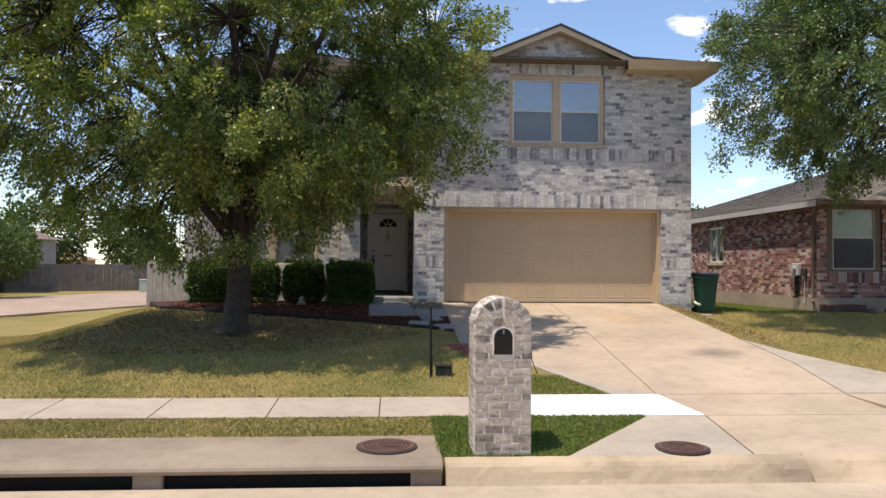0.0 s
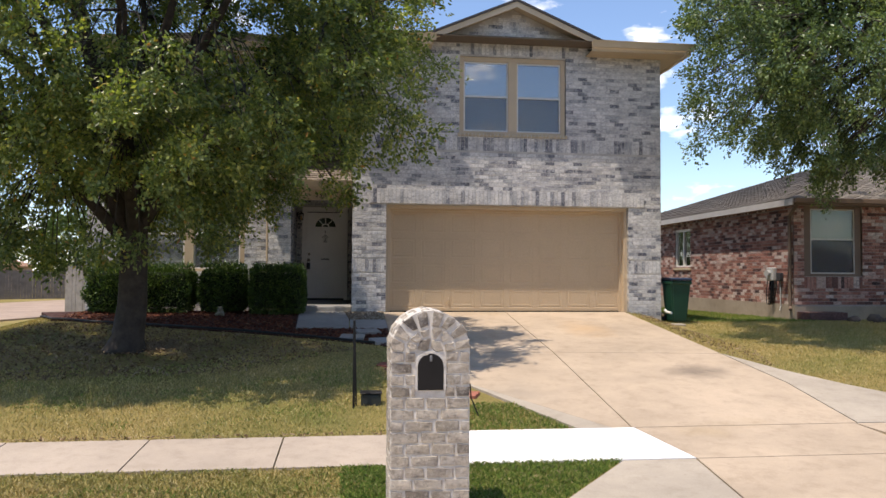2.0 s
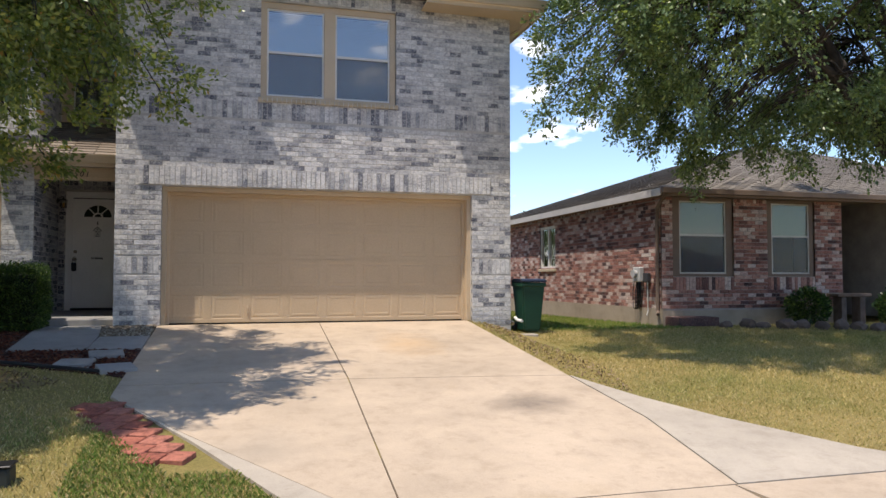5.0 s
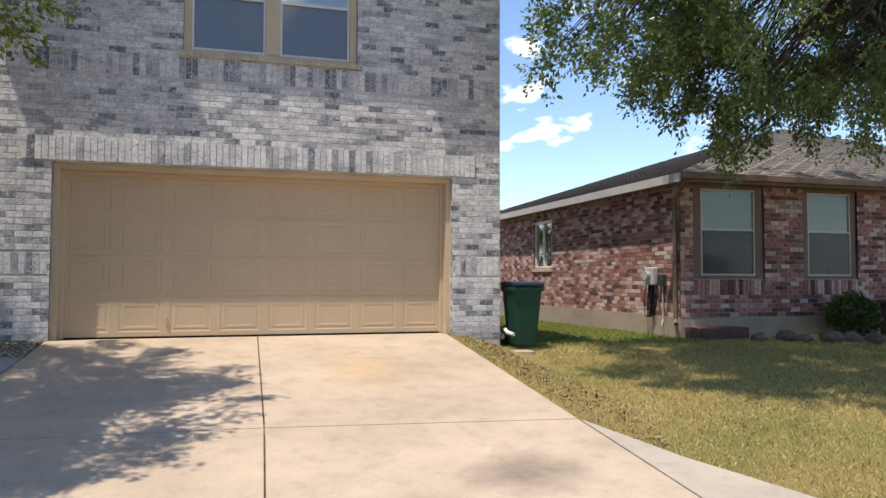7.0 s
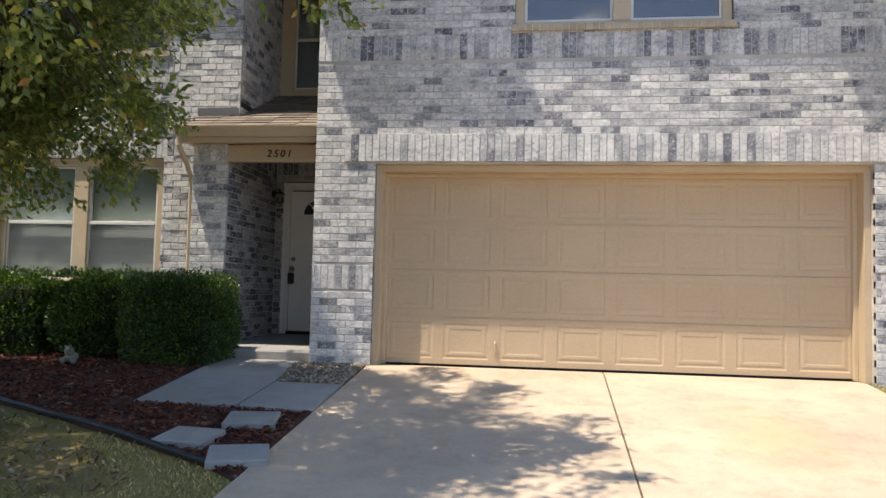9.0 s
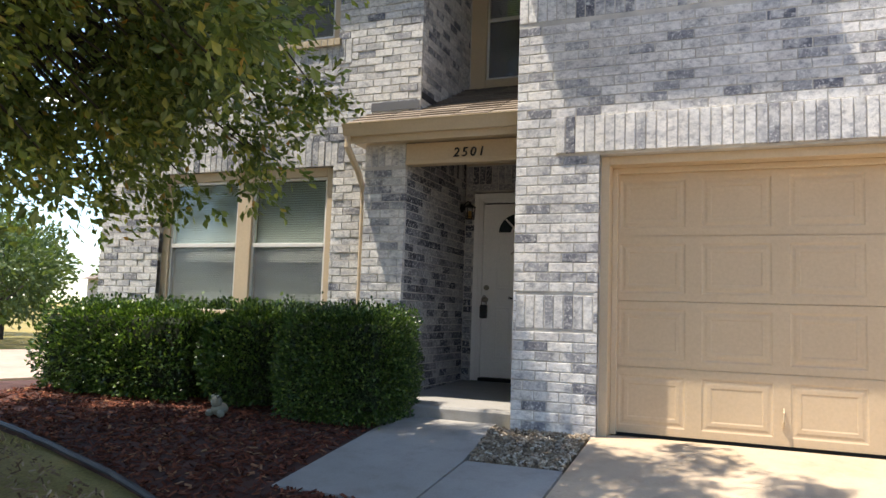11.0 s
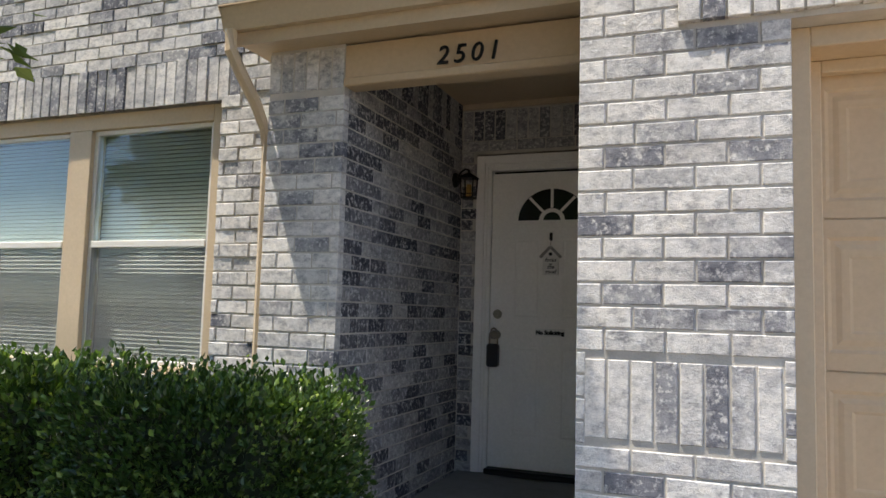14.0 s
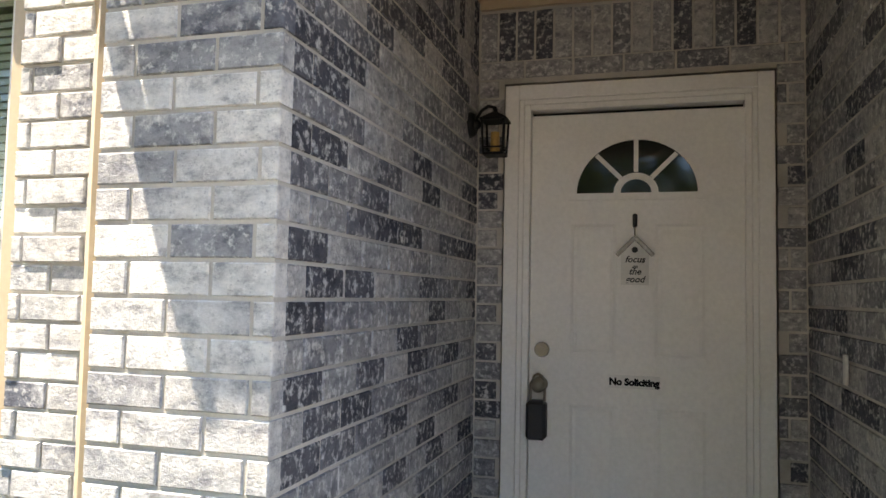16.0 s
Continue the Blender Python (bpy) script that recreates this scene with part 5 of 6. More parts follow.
# red brick pavers along the drive
RP = brick_material("red_paver", [(0, (0.26, 0.085, 0.06)), (0.5, (0.36, 0.125, 0.085)), (1, (0.42, 0.17, 0.12))], (0.40, 0.22, 0.17), 0.68, (0.18, 0.07, 0.05))
pav = thing("brick_pavers", "sunken red brick pavers between lawn and driveway", "pavers", "", "structure")
pv = random.Random(8)
for j in range(8):
    y = 12.45 - j * 0.225
    cx = 1.30 + 0.105 * j
    for i in range(2):
        bm = bmesh.new()
        box(bm, -0.105, 0.105, -0.105, 0.105, -0.03, 0.022, 0.006)
        p = part("paver", bm, RP, pav)
        p.matrix_basis = pose(cx - 0.36 + i * 0.22 + 0.05, y, height(cx, y) + pv.uniform(-0.005, 0.005) - 0.018, 6.5, pv.uniform(-1.5, 1.5), -27 + pv.uniform(-2, 2))
# frog ornament, splash block, bin
frog = bmesh.new()
bmesh.ops.create_uvsphere(frog, u_segments=16, v_segments=10, radius=0.07, matrix=pose(0, 0, 0.06) @ Matrix.Diagonal((1, 1.2, 0.8, 1)))
bmesh.ops.create_uvsphere(frog, u_segments=14, v_segments=8, radius=0.05, matrix=pose(0, -0.05, 0.13))
for sx in (-1, 1):
    bmesh.ops.create_uvsphere(frog, u_segments=8, v_segments=6, radius=0.016, matrix=pose(sx * 0.026, -0.07, 0.175))
    bmesh.ops.create_uvsphere(frog, u_segments=10, v_segments=6, radius=0.035, matrix=pose(sx * 0.06, -0.06, 0.03))
fo = mesh_object("garden_ornament", frog, plain("mossy_stone", (0.20, 0.20, 0.16), 0.9, vary=0.2, scale=12), smooth=True)
fo.location = (-2.02, 16.68, height(-2, 16.7))
tagged(fo, "small grey stone garden ornament in the mulch", "ornament")

BIN = plain("green_plastic", (0.008, 0.055, 0.032), 0.45, vary=0.1)
LID = plain("navy_plastic", (0.012, 0.016, 0.03), 0.4, vary=0.1)
bin_ = thing("wheelie_bin", "dark green wheeled rubbish bin with navy lid", "rubbish bin", at=(7.45, 17.18, height(7.45, 17.1) - 0.02))
bin_.scale = (0.78, 0.8, 0.92)
bb = bmesh.new()
r0 = [bb.verts.new(p) for p in ((-0.20, -0.26, 0.04), (0.20, -0.26, 0.04), (0.20, 0.22, 0.04), (-0.20, 0.22, 0.04))]
r1 = [bb.verts.new(p) for p in ((-0.28, -0.36, 0.98), (0.28, -0.36, 0.98), (0.28, 0.30, 0.98), (-0.28, 0.30, 0.98))]
bb.faces.new(r0[::-1])
bb.faces.new(r1)
for i in range(4):
    bb.faces.new((r0[i], r0[(i + 1) % 4], r1[(i + 1) % 4], r1[i]))
bmesh.ops.bevel(bb, geom=list(bb.edges), offset=0.035, segments=3, affect="EDGES")
box(bb, -0.30, 0.30, -0.38, 0.32, 0.90, 0.985, 0.02)
body_ = part("body", bb, BIN, bin_)
bb = bmesh.new()
prism(bb, [(-0.40, 0.99), (-0.40, 1.02), (-0.3, 1.055), (0.2, 1.06), (0.33, 1.02), (0.33, 0.99)], -0.31, 0.31, "x")
bmesh.ops.bevel(bb, geom=list(bb.edges), offset=0.012, segments=2, affect="EDGES")
part("lid", bb, LID, bin_, "dark navy hinged lid")
bb = bmesh.new()
tube(bb, [(-0.25, 0.37, 1.0), (0.25, 0.37, 1.0)], 0.016, 8)
part("handle", bb, LID, bin_)
for sx in (-0.24, 0.24):
    bb = bmesh.new()
    bmesh.ops.create_cone(bb, cap_ends=True, segments=20, radius1=0.10, radius2=0.10, depth=0.05, matrix=pose(sx, 0.24, 0.10, 0, 90))
    part("wheel", bb, BLACK, bin_)
splash = thing("splash_block", "small concrete splash block by the house corner", "splash block")
part("block", boxes((7.16, 7.42, 16.62, 16.86, height(7.3, 16.7) - 0.03, height(7.3, 16.7) + 0.03), bevel=0.01), GREY_CONC, splash)
vp = bmesh.new()
tube(vp, [(7.15, 17.05, 0.0), (7.16, 16.97, -0.04), (7.2, 16.84, -0.055)], 0.028, 8)
part("elbow", vp, VINYL, splash)


# ---- plants ----
def leaf_cloud(points, dirs, size, rnd, slim=0.55, lie=0.0):
    """Two-quad folded leaves at the points, lying roughly along the directions."""
    n = len(points)
    d = dirs + rnd.normal(0, 0.55, (n, 3))
    d /= np.linalg.norm(d, axis=1)[:, None] + 1e-9
    r = rnd.normal(0, 1, (n, 3)) + np.array((0, 0, lie))
    s = np.cross(d, r)
    s /= np.linalg.norm(s, axis=1)[:, None] + 1e-9
    nn = np.cross(d, s)
    L = (size * rnd.uniform(0.65, 1.35, n))[:, None]
    W = L * slim * 0.5
    base, mid, tip = points, points + d * L * 0.5, points + d * L
    v = np.stack([base, mid + s * W + nn * W * 0.35, tip, mid - s * W + nn * W * 0.35], axis=1)
    q = np.arange(n * 4).reshape(n, 4)
    return v.reshape(-1, 3), q


def tree(name, label, base, trunk_top, crown, radii, clumps, per, size, leaf_mat, seed, trunk_r=0.2, limbs=10, low=lambda x, y: -1.0, twig=0.5, droop=0.25, extra=(), gaps=0.1):
    """Tapered trunk, forked limbs, twigs out to clumps of leaves in an uneven crown."""
    rnd = np.random.RandomState(seed)
    t = thing(name, label, "tree", at=(0, 0, 0))
    bx, by, bz = base
    c, R = np.array(crown), np.array(radii)
    tb = bmesh.new()
    top = Vector((bx + trunk_top[0], by + trunk_top[1], bz + trunk_top[2]))
    pts = [Vector((bx, by, bz - 0.1))] + [Vector((bx, by, bz)).lerp(top, s) + Vector((0.04 * math.sin(5 * s), 0.03 * math.cos(4 * s), 0)) for s in (0.0, 0.08, 0.3, 0.6, 1.0)]
    tube(tb, pts, [trunk_r * 1.6, trunk_r * 1.45, trunk_r * 1.1, trunk_r, trunk_r * 0.92, trunk_r * 0.75], 14)
    part("trunk", tb, BARK, t, smooth=True)
    nodes = []
    for i in range(limbs):
        a = 2 * math.pi * (i * 0.382 + rnd.rand() * 0.05)
        el = rnd.uniform(0.05, 1.2)
        end = c + R * 0.78 * np.array((math.cos(a) * math.cos(el), math.sin(a) * math.cos(el), math.sin(el) * (1 if i % 4 else -0.15)))
        s0 = np.array(pts[3].lerp(pts[-1], rnd.uniform(0.35, 1.0)))
        line = []
        for s in np.linspace(0, 1, 9):
            p = s0 + (end - s0) * s + np.array((0, 0, 0.5 * math.sin(math.pi * s) * (0.6 + 0.6 * rnd.rand()))) + rnd.normal(0, 0.07, 3) * s
            line.append(p)
            if s > 0.2:
                nodes.append(p)
        r = trunk_r * rnd.uniform(0.32, 0.5)
        lm = bmesh.new()
        tube(lm, line, [r * (1 - 0.85 * k / 8) + 0.008 for k in range(9)], 7)
        part("limb", lm, BARK, t, smooth=True)
    nodes = np.array(nodes)
    lb_ = bmesh.new()
    cl = []
    while len(cl) < clumps:
        v = rnd.normal(0, 1, 3)
        v /= np.linalg.norm(v)
        rad = rnd.uniform(0.30, 1.0) ** 0.55
        u = v * rad
        lump = 1 + 0.22 * noise.noise((v[0] * 2.3 + seed, v[1] * 2.3, v[2] * 2.3))
        p = c + R * u * lump
        if p[2] < low(p[0], p[1]) + 0.35 * noise.noise((p[0], p[1], 7.0)):
            continue
        if noise.noise((p[0] * 0.75 + seed, p[1] * 0.75, p[2] * 0.95)) < -0.32 - gaps:
            continue
        cl.append(p)
    cl += [np.array(e) for e in extra]
    P, D = [], []
    for p in cl:
        k = nodes[np.argmin(np.linalg.norm(nodes - p, axis=1))]
        out = p - k
        ln = np.linalg.norm(out) + 1e-6
        if ln < 3.0:
            mid = (k + p) / 2 + np.array((0, 0, 0.12 * ln))
            tube(lb_, [k, mid, p], [0.016, 0.011, 0.006], 4, False)
        heading = (p - c) / R
        heading /= np.linalg.norm(heading) + 1e-6
        heading = heading + np.array((0, 0, -droop))
        m = 6
        for j in range(m):
            d = heading + rnd.normal(0, 0.62, 3)
            d /= np.linalg.norm(d)
            le = twig * rnd.uniform(0.5, 1.2)
            q = per // m
            s = rnd.uniform(0.0, 1.0, q)[:, None]
            pos = p + d * s * le + rnd.normal(0, 0.035 + 0.05 * (1 - s), (q, 3)) + np.array((0, 0, -droop * 0.35)) * le * s ** 2
            P.append(pos)
            D.append(np.repeat(d[None, :], q, 0))
    tagged(part("branchwork", lb_, BARK, t, smooth=True), kind="stuff")
    v, q = leaf_cloud(np.concatenate(P), np.concatenate(D), size, rnd, lie=1.1)
    raw_mesh("crown", v, q, leaf_mat, t, "", "stuff")
    return t


def oak_low(x, y):
    """The hanging edge of the crown: low by the street side, lifting over the drive and the porch."""
    return float(np.interp(x, [-6, -4, -3, -1.5, -0.2, 1.0, 1.8], [0.75, 0.85, 0.95, 1.2, 1.85, 2.4, 2.75])) + 0.6 * max(0.0, y - 13.9)


bough_rnd = random.Random(17)
OAK_BOUGHS = []
while len(OAK_BOUGHS) < 85:
    bx_, by_, bz_ = bough_rnd.uniform(-3.4, -0.3), bough_rnd.uniform(14.0, 15.9), bough_rnd.uniform(1.3, 4.2)
    if bz_ > float(np.interp(bx_, [-3, -1.5, -0.6, -0.3], [1.35, 1.6, 2.0, 2.5])) + 0.15:
        OAK_BOUGHS.append((bx_, by_, bz_))
# low outer sprays in front of the window
for k_ in range(36):
    bx_, by_ = bough_rnd.uniform(-2.6, -0.7), bough_rnd.uniform(14.4, 15.6)
    OAK_BOUGHS.append((bx_, by_, float(np.interp(bx_, [-2.6, -1.5, -0.7], [1.45, 1.75, 2.15])) + bough_rnd.uniform(0.15, 1.1)))
# high boughs reaching towards the house, that shade the path and the hedge
while len(OAK_BOUGHS) < 222:
    bx_, by_, bz_ = bough_rnd.uniform(-4.2, 0.7), bough_rnd.uniform(14.2, 15.9), bough_rnd.uniform(4.4, 7.0)
    if noise.noise((bx_ * 0.9, by_ * 0.9, bz_ * 0.9)) > 0.0:
        OAK_BOUGHS.append((bx_, by_, bz_))
tree("oak_tree", "large spreading shade tree with dense small olive-green leaves", (-2.85, 13.5, height(-2.85, 13.5)), (0.15, 0.1, 2.3),
     (-3.15, 12.85, 4.75), (4.9, 3.05, 3.9), 1680, 190, 0.066, OAK_LEAF, 11, 0.21, 13, low=oak_low, droop=0.12, twig=0.41, gaps=-0.16,
     extra=OAK_BOUGHS + [(1.5, 13.7, 2.85), (1.7, 13.8, 3.1), (1.3, 13.6, 3.2), (1.9, 13.85, 4.1), (1.6, 13.8, 4.3), (1.1, 13.6, 3.0), (1.4, 13.5, 3.6), (0.9, 13.8, 3.4)])
# boughs added out of view, to block skylight from the neighbour's front
ELM_SHADE_BOUGHS = []
while len(ELM_SHADE_BOUGHS) < 190:
    bx_, by_, bz_ = bough_rnd.uniform(12.2, 17.5), bough_rnd.uniform(13.0, 18.0), bough_rnd.uniform(3.7, 6.8)
    if ((bx_ - 13.6) / 4.0) ** 2 + ((by_ - 15.2) / 3.0) ** 2 + ((bz_ - 4.9) / 2.2) ** 2 < 1:
        ELM_SHADE_BOUGHS.append((bx_, by_, bz_))
tree("elm_tree", "broad green tree with fine drooping foliage beside the lawn", (12.9, 13.4, height(12.9, 13.4)), (-0.1, 0.0, 2.4),
     (10.7, 14.3, 5.15), (4.3, 3.1, 2.8), 1350, 165, 0.066, ELM_LEAF, 5, 0.2, 11, low=lambda x, y: 2.2 + 0.25 * abs(x - 9.5), droop=0.3, twig=0.42, gaps=-0.19,
     extra=ELM_SHADE_BOUGHS + [(6.7, 14.5, 3.2), (6.9, 14.6, 3.3), (7.3, 14.4, 3.3), (9.6, 15.4, 2.6), (9.9, 15.6, 2.45), (9.8, 15.3, 2.9)])


def hedge(label, x0, x1, y0, y1, top, count, size, seed, rounding=0.12, lumpy=0.06):
    """A clipped shrub: leaves on and just under an uneven rounded box, over stems and a near-black core for the shade
    inside.
    """
    rnd = np.random.RandomState(seed)
    h = thing("hedge", label, "hedge", "hedge along the house")
    c = np.array(((x0 + x1) / 2, (y0 + y1) / 2, (top + height((x0 + x1) / 2, y0)) / 2))
    zb = height(c[0], y0) + 0.02
    R = np.array(((x1 - x0) / 2, (y1 - y0) / 2, (top - zb) / 2))
    c[2] = (top + zb) / 2
    v = rnd.normal(0, 1, (count, 3))
    v /= np.abs(v).max(axis=1)[:, None] ** (1 - rounding) * np.linalg.norm(v, axis=1)[:, None] ** rounding
    depth = 1 - np.abs(rnd.normal(0, 0.09, count))
    lump = np.array([1 + lumpy * noise.noise((a * 4 * R[0] + seed, b * 4 * R[1], d * 4 * R[2])) for a, b, d in v])
    p = c + R * v * (depth * lump)[:, None]
    keep = p[:, 2] > zb
    p, v = p[keep], v[keep]
    # upright shoots on the top
    k = int(count * 0.06)
    sx = np.stack([rnd.uniform(x0 + 0.05, x1 - 0.05, k), rnd.uniform(y0 + 0.05, y1 - 0.05, k), top + np.abs(rnd.normal(0, 0.045, k)) - 0.01], 1)
    p = np.concatenate([p, sx])
    v = np.concatenate([v, np.tile((0, 0, 1.0), (k, 1))])
    w, q = leaf_cloud(p, v * 0.8 + np.array((0, 0, 0.35)), size, rnd, 0.62)
    raw_mesh("foliage", w, q, HEDGE_LEAF, h, "", "stuff")
    bm = bmesh.new()
    for i in range(9):
        a, b = rnd.uniform(x0 + 0.15, x1 - 0.15), rnd.uniform(y0 + 0.15, y1 - 0.15)
        tube(bm, [(a, b, zb - 0.1), (a + rnd.normal(0, 0.08), b + rnd.normal(0, 0.06), c[2]), (a + rnd.normal(0, 0.15), b + rnd.normal(0, 0.1), top - 0.12)], [0.014, 0.010, 0.004], 5, False)
    part("stems", bm, BARK, h)
    # near-black box in place of the shade deep in the foliage
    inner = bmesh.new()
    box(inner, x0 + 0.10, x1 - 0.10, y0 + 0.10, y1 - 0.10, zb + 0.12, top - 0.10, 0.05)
    part("inner_shade", inner, plain("hedge_shade", (0.012, 0.02, 0.008), 1.0, vary=0.4, scale=20), h)
    return h


hedge("clipped dark green boxy hedge beside the porch", -1.50, -0.42, 16.64, 17.50, 0.84, 31000, 0.031, 41)
hedge("clipped green rounded shrub under the window", -2.52, -1.58, 16.85, 17.6, 0.84, 13000, 0.043, 42, 0.35, 0.14)
hedge("dark green clipped shrub under the window", -4.65, -2.62, 16.85, 17.7, 0.83, 22000, 0.043, 43, 0.2, 0.1)


# ---- grass ----
def grass(name, x0, x1, y0, y1, count, tall, seed, mat, avoid, label):
    rnd = np.random.RandomState(seed)
    x, y = rnd.uniform(x0, x1, count), rnd.uniform(y0, y1, count)
    keep = np.array([not avoid(a, b) for a, b in zip(x, y)])
    x, y = x[keep], y[keep]
    z = np.array([height(a, b) for a, b in zip(x, y)]) - 0.02
    n = len(x)
    a = rnd.uniform(0, 6.28, n)
    h = tall * rnd.uniform(0.5, 1.4, n)
    lean = rnd.uniform(0.2, 1.1, n) * h
    w = 0.0022 + 0.0025 * rnd.rand(n)
    b = rnd.uniform(0, 6.28, n)
    dx, dy = np.cos(a) * w, np.sin(a) * w
    ex, ey = np.cos(b) * lean, np.sin(b) * lean
    v = np.stack([np.stack([x - dx, y - dy, z], 1), np.stack([x + dx, y + dy, z], 1), np.stack([x + dx * 0.6 + ex * 0.45, y + dy * 0.6 + ey * 0.45, z + h * 0.75], 1), np.stack([x + ex, y + ey, z + h], 1)], axis=1)
    return raw_mesh(name, v.reshape(-1, 3), np.arange(n * 4).reshape(n, 4), mat, None, label, "stuff")


def grass_blades(name, stops, patch):
    m, n, l, b = material(name, 0.8, 0, 0.2)
    r = own_random(n, l)
    c = ramp(n, l, r, stops)
    s = noise_at(n, l, 0.55, 6, 0.65)
    c = mixed(n, l, c, ramp(n, l, s, patch), 1.0, "MULTIPLY")
    l.new(c, b.inputs["Base Color"])
    return m


DRY = grass_blades("dry_grass", [(0.0, (0.20, 0.205, 0.055)), (0.4, (0.38, 0.32, 0.115)), (0.8, (0.53, 0.41, 0.18)), (1.0, (0.60, 0.50, 0.28))], [(0.3, (0.78, 0.92, 0.68)), (0.5, (1.02, 1, 0.95)), (0.7, (1.12, 1.02, 0.95))])
GREEN = grass_blades("green_grass", [(0.0, (0.09, 0.16, 0.03)), (0.6, (0.18, 0.26, 0.05)), (0.9, (0.31, 0.32, 0.10)), (1.0, (0.45, 0.38, 0.20))], [(0.3, (0.8, 0.9, 0.8)), (0.7, (1.1, 1.0, 1.0))])


def bed_y(x):
    return float(np.interp(-x, [-1.15, -0.9, 0.12, 1.5, 2.9, 4.2, 5.0, 5.5], [13.6, 13.8, 14.37, 15.0, 15.5, 15.9, 16.35, 18.2]))


def left_avoid(x, y):
    if y > bed_y(x) - 0.02 and x > -5.6:
        return True
    edge_x = float(np.interp(y, [9.5, 11.18, 11.95, 12.75, 17], [2.86, 2.04, 1.60, 1.14, 1.14]))
    if x > edge_x or (y > 10.5 and x > edge_x - 0.5 and x < edge_x and y < 12.6 and x > edge_x - 0.47):
        return True
    return math.hypot(x + 2.85, y - 13.5) < 0.3 or (math.hypot((x + 2.7) / 2.7, (y - 13.95) / 1.5) < 1 + 0.4 * noise.noise((x * 1.3, y * 1.3, 4)) and noise.noise((x * 2.5, y * 2.5, 0)) > -0.42)


grass("lawn_grass", -9.5, 2.9, 9.44, 18.0, 190000, 0.027, 61, DRY, left_avoid, "short dry straw and green lawn grass")
grass("lawn_grass", 1.2, 2.9, 9.52, 11.6, 14000, 0.036, 62, GREEN, left_avoid, "short green lawn grass by the driveway")
grass("verge_grass", -9.0, 0.7, 7.72, 8.44, 44000, 0.027, 63, DRY, lambda x, y: False, "dry grass verge between walk and street")
grass("verge_grass", -9.0, 0.7, 7.72, 8.44, 16000, 0.028, 67, GREEN, lambda x, y: noise.noise((x * 1.2, y * 2, 5)) < -0.05, "green tufts in the grass verge")
grass("lawn_grass", -7.0, 2.8, 9.46, 13.5, 24000, 0.028, 68, GREEN, lambda x, y: left_avoid(x, y) or noise.noise((x * 0.9, y * 1.4, 9)) < 0.08, "green tufts in the dry lawn")
grass("verge_grass", 0.45, 3.0, 6.93, 8.42, 42000, 0.036, 64, GREEN, lambda x, y: x > 2.92 - (8.4 - y) * 0.855 or (MX - 0.27 < x < MX + 0.27 and y > MYF and y < MYB), "lush green grass verge behind the mailbox")
grass("lawn_grass", 6.2, 16.5, 9.52, 18.3, 170000, 0.026, 65, DRY, lambda x, y: x < float(np.interp(y, [9.52, 10.03, 11.08, 11.9, 12.92, 17.2], [8.32, 7.74, 7.05, 6.64, 6.27, 6.31])), "short straw-coloured lawn grass")
grass("lawn_grass", 7.15, 10.9, 17.2, 27, 26000, 0.05, 66, GREEN, lambda x, y: False, "green grass strip between the houses")
LITTER, ln_, ll_, lb2_ = material("dead_leaf", 0.9, 0, 0.2)
ll_.new(ramp(ln_, ll_, own_random(ln_, ll_), [(0.0, (0.09, 0.055, 0.03)), (0.5, (0.20, 0.13, 0.07)), (1.0, (0.36, 0.27, 0.17))]), lb2_.inputs["Base Color"])
scatter_chips("leaf_litter", [(-6.0, 12.3), (-4.2, 11.6), (-1.0, 12.0), (0.6, 13.4), (-0.3, 14.3), (-2.9, 15.4), (-5.2, 16.0)], 6500, 0.024, LITTER, None, "dry fallen leaves under the tree", 9, 0.5, 0.012, 0.1)
scatter_chips("leaf_litter", [(6.32, 16.9), (6.9, 16.9), (7.0, 15.0), (6.9, 13.0), (6.62, 11.95), (6.32, 12.9)], 700, 0.020, LITTER, None, "dry fallen leaves along the driveway edge", 10, 0.5, 0.012, 0.1)
scatter_chips("leaf_litter", [(-8, 9.40), (1.3, 9.40), (1.3, 9.47), (-8, 9.47)], 500, 0.018, LITTER, None, "dry clippings along the sidewalk edge", 12, 0.5, 0.012, 0.1)

# ---- neighbouring house ----
NX, NY, NZ = 10.97, 18.40, -0.12
nhouse = thing("house_next_door", "single-storey red brick house with grey shingle roof", "house")
NFOUND = concrete("foundation_concrete", (0.40, 0.34, 0.27), (0.25, 0.22, 0.18))
nw_o, nx_o = (11.23, 12.74, 0.74, 2.47), (13.60, 14.86, 0.74, 2.47)
nf = wall_boxes(NX, 15.6, NZ - 0.1, 2.62, [nw_o, nx_o], NY + 0.012, NY + 0.28)
box(nf, 15.32, 15.6, NY + 0.28, NY + 3.0, NZ - 0.1, 2.62)
box(nf, 15.6, 17.4, NY + 3.0, NY + 3.28, NZ - 0.1, 2.62)
box(nf, 17.4, 22.5, NY + 0.012, NY + 0.28, NZ - 0.1, 2.62)
box(nf, 17.4, 17.68, NY + 0.28, NY + 3.0, NZ - 0.1, 2.62)
nfront = part("front_wall", nf, MORTAR_RED, nhouse)
brick_face(nfront, lay_bricks(NX, 15.6, 0.06, 2.60, [nw_o, nx_o], [(11.23, 12.74, 0.45, 0.735), (13.6, 14.86, 0.45, 0.735), (12.76, 13.58, 2.34, 2.60)], seed=51), (0, NY, 0), 0, RED_BRICK, seed=51)
sw_o = (-24.95, -23.85, 0.98, 2.2)
nside = part("side_wall", boxes((NX + 0.012, NX + 0.28, NY + 0.28, 23.85, NZ - 0.1, 2.62), (NX + 0.012, NX + 0.28, 24.95, 31.0, NZ - 0.1, 2.62), (NX + 0.012, NX + 0.28, 23.85, 24.95, NZ - 0.1, 0.98), (NX + 0.012, NX + 0.28, 23.85, 24.95, 2.2, 2.62)), MORTAR_RED, nhouse)
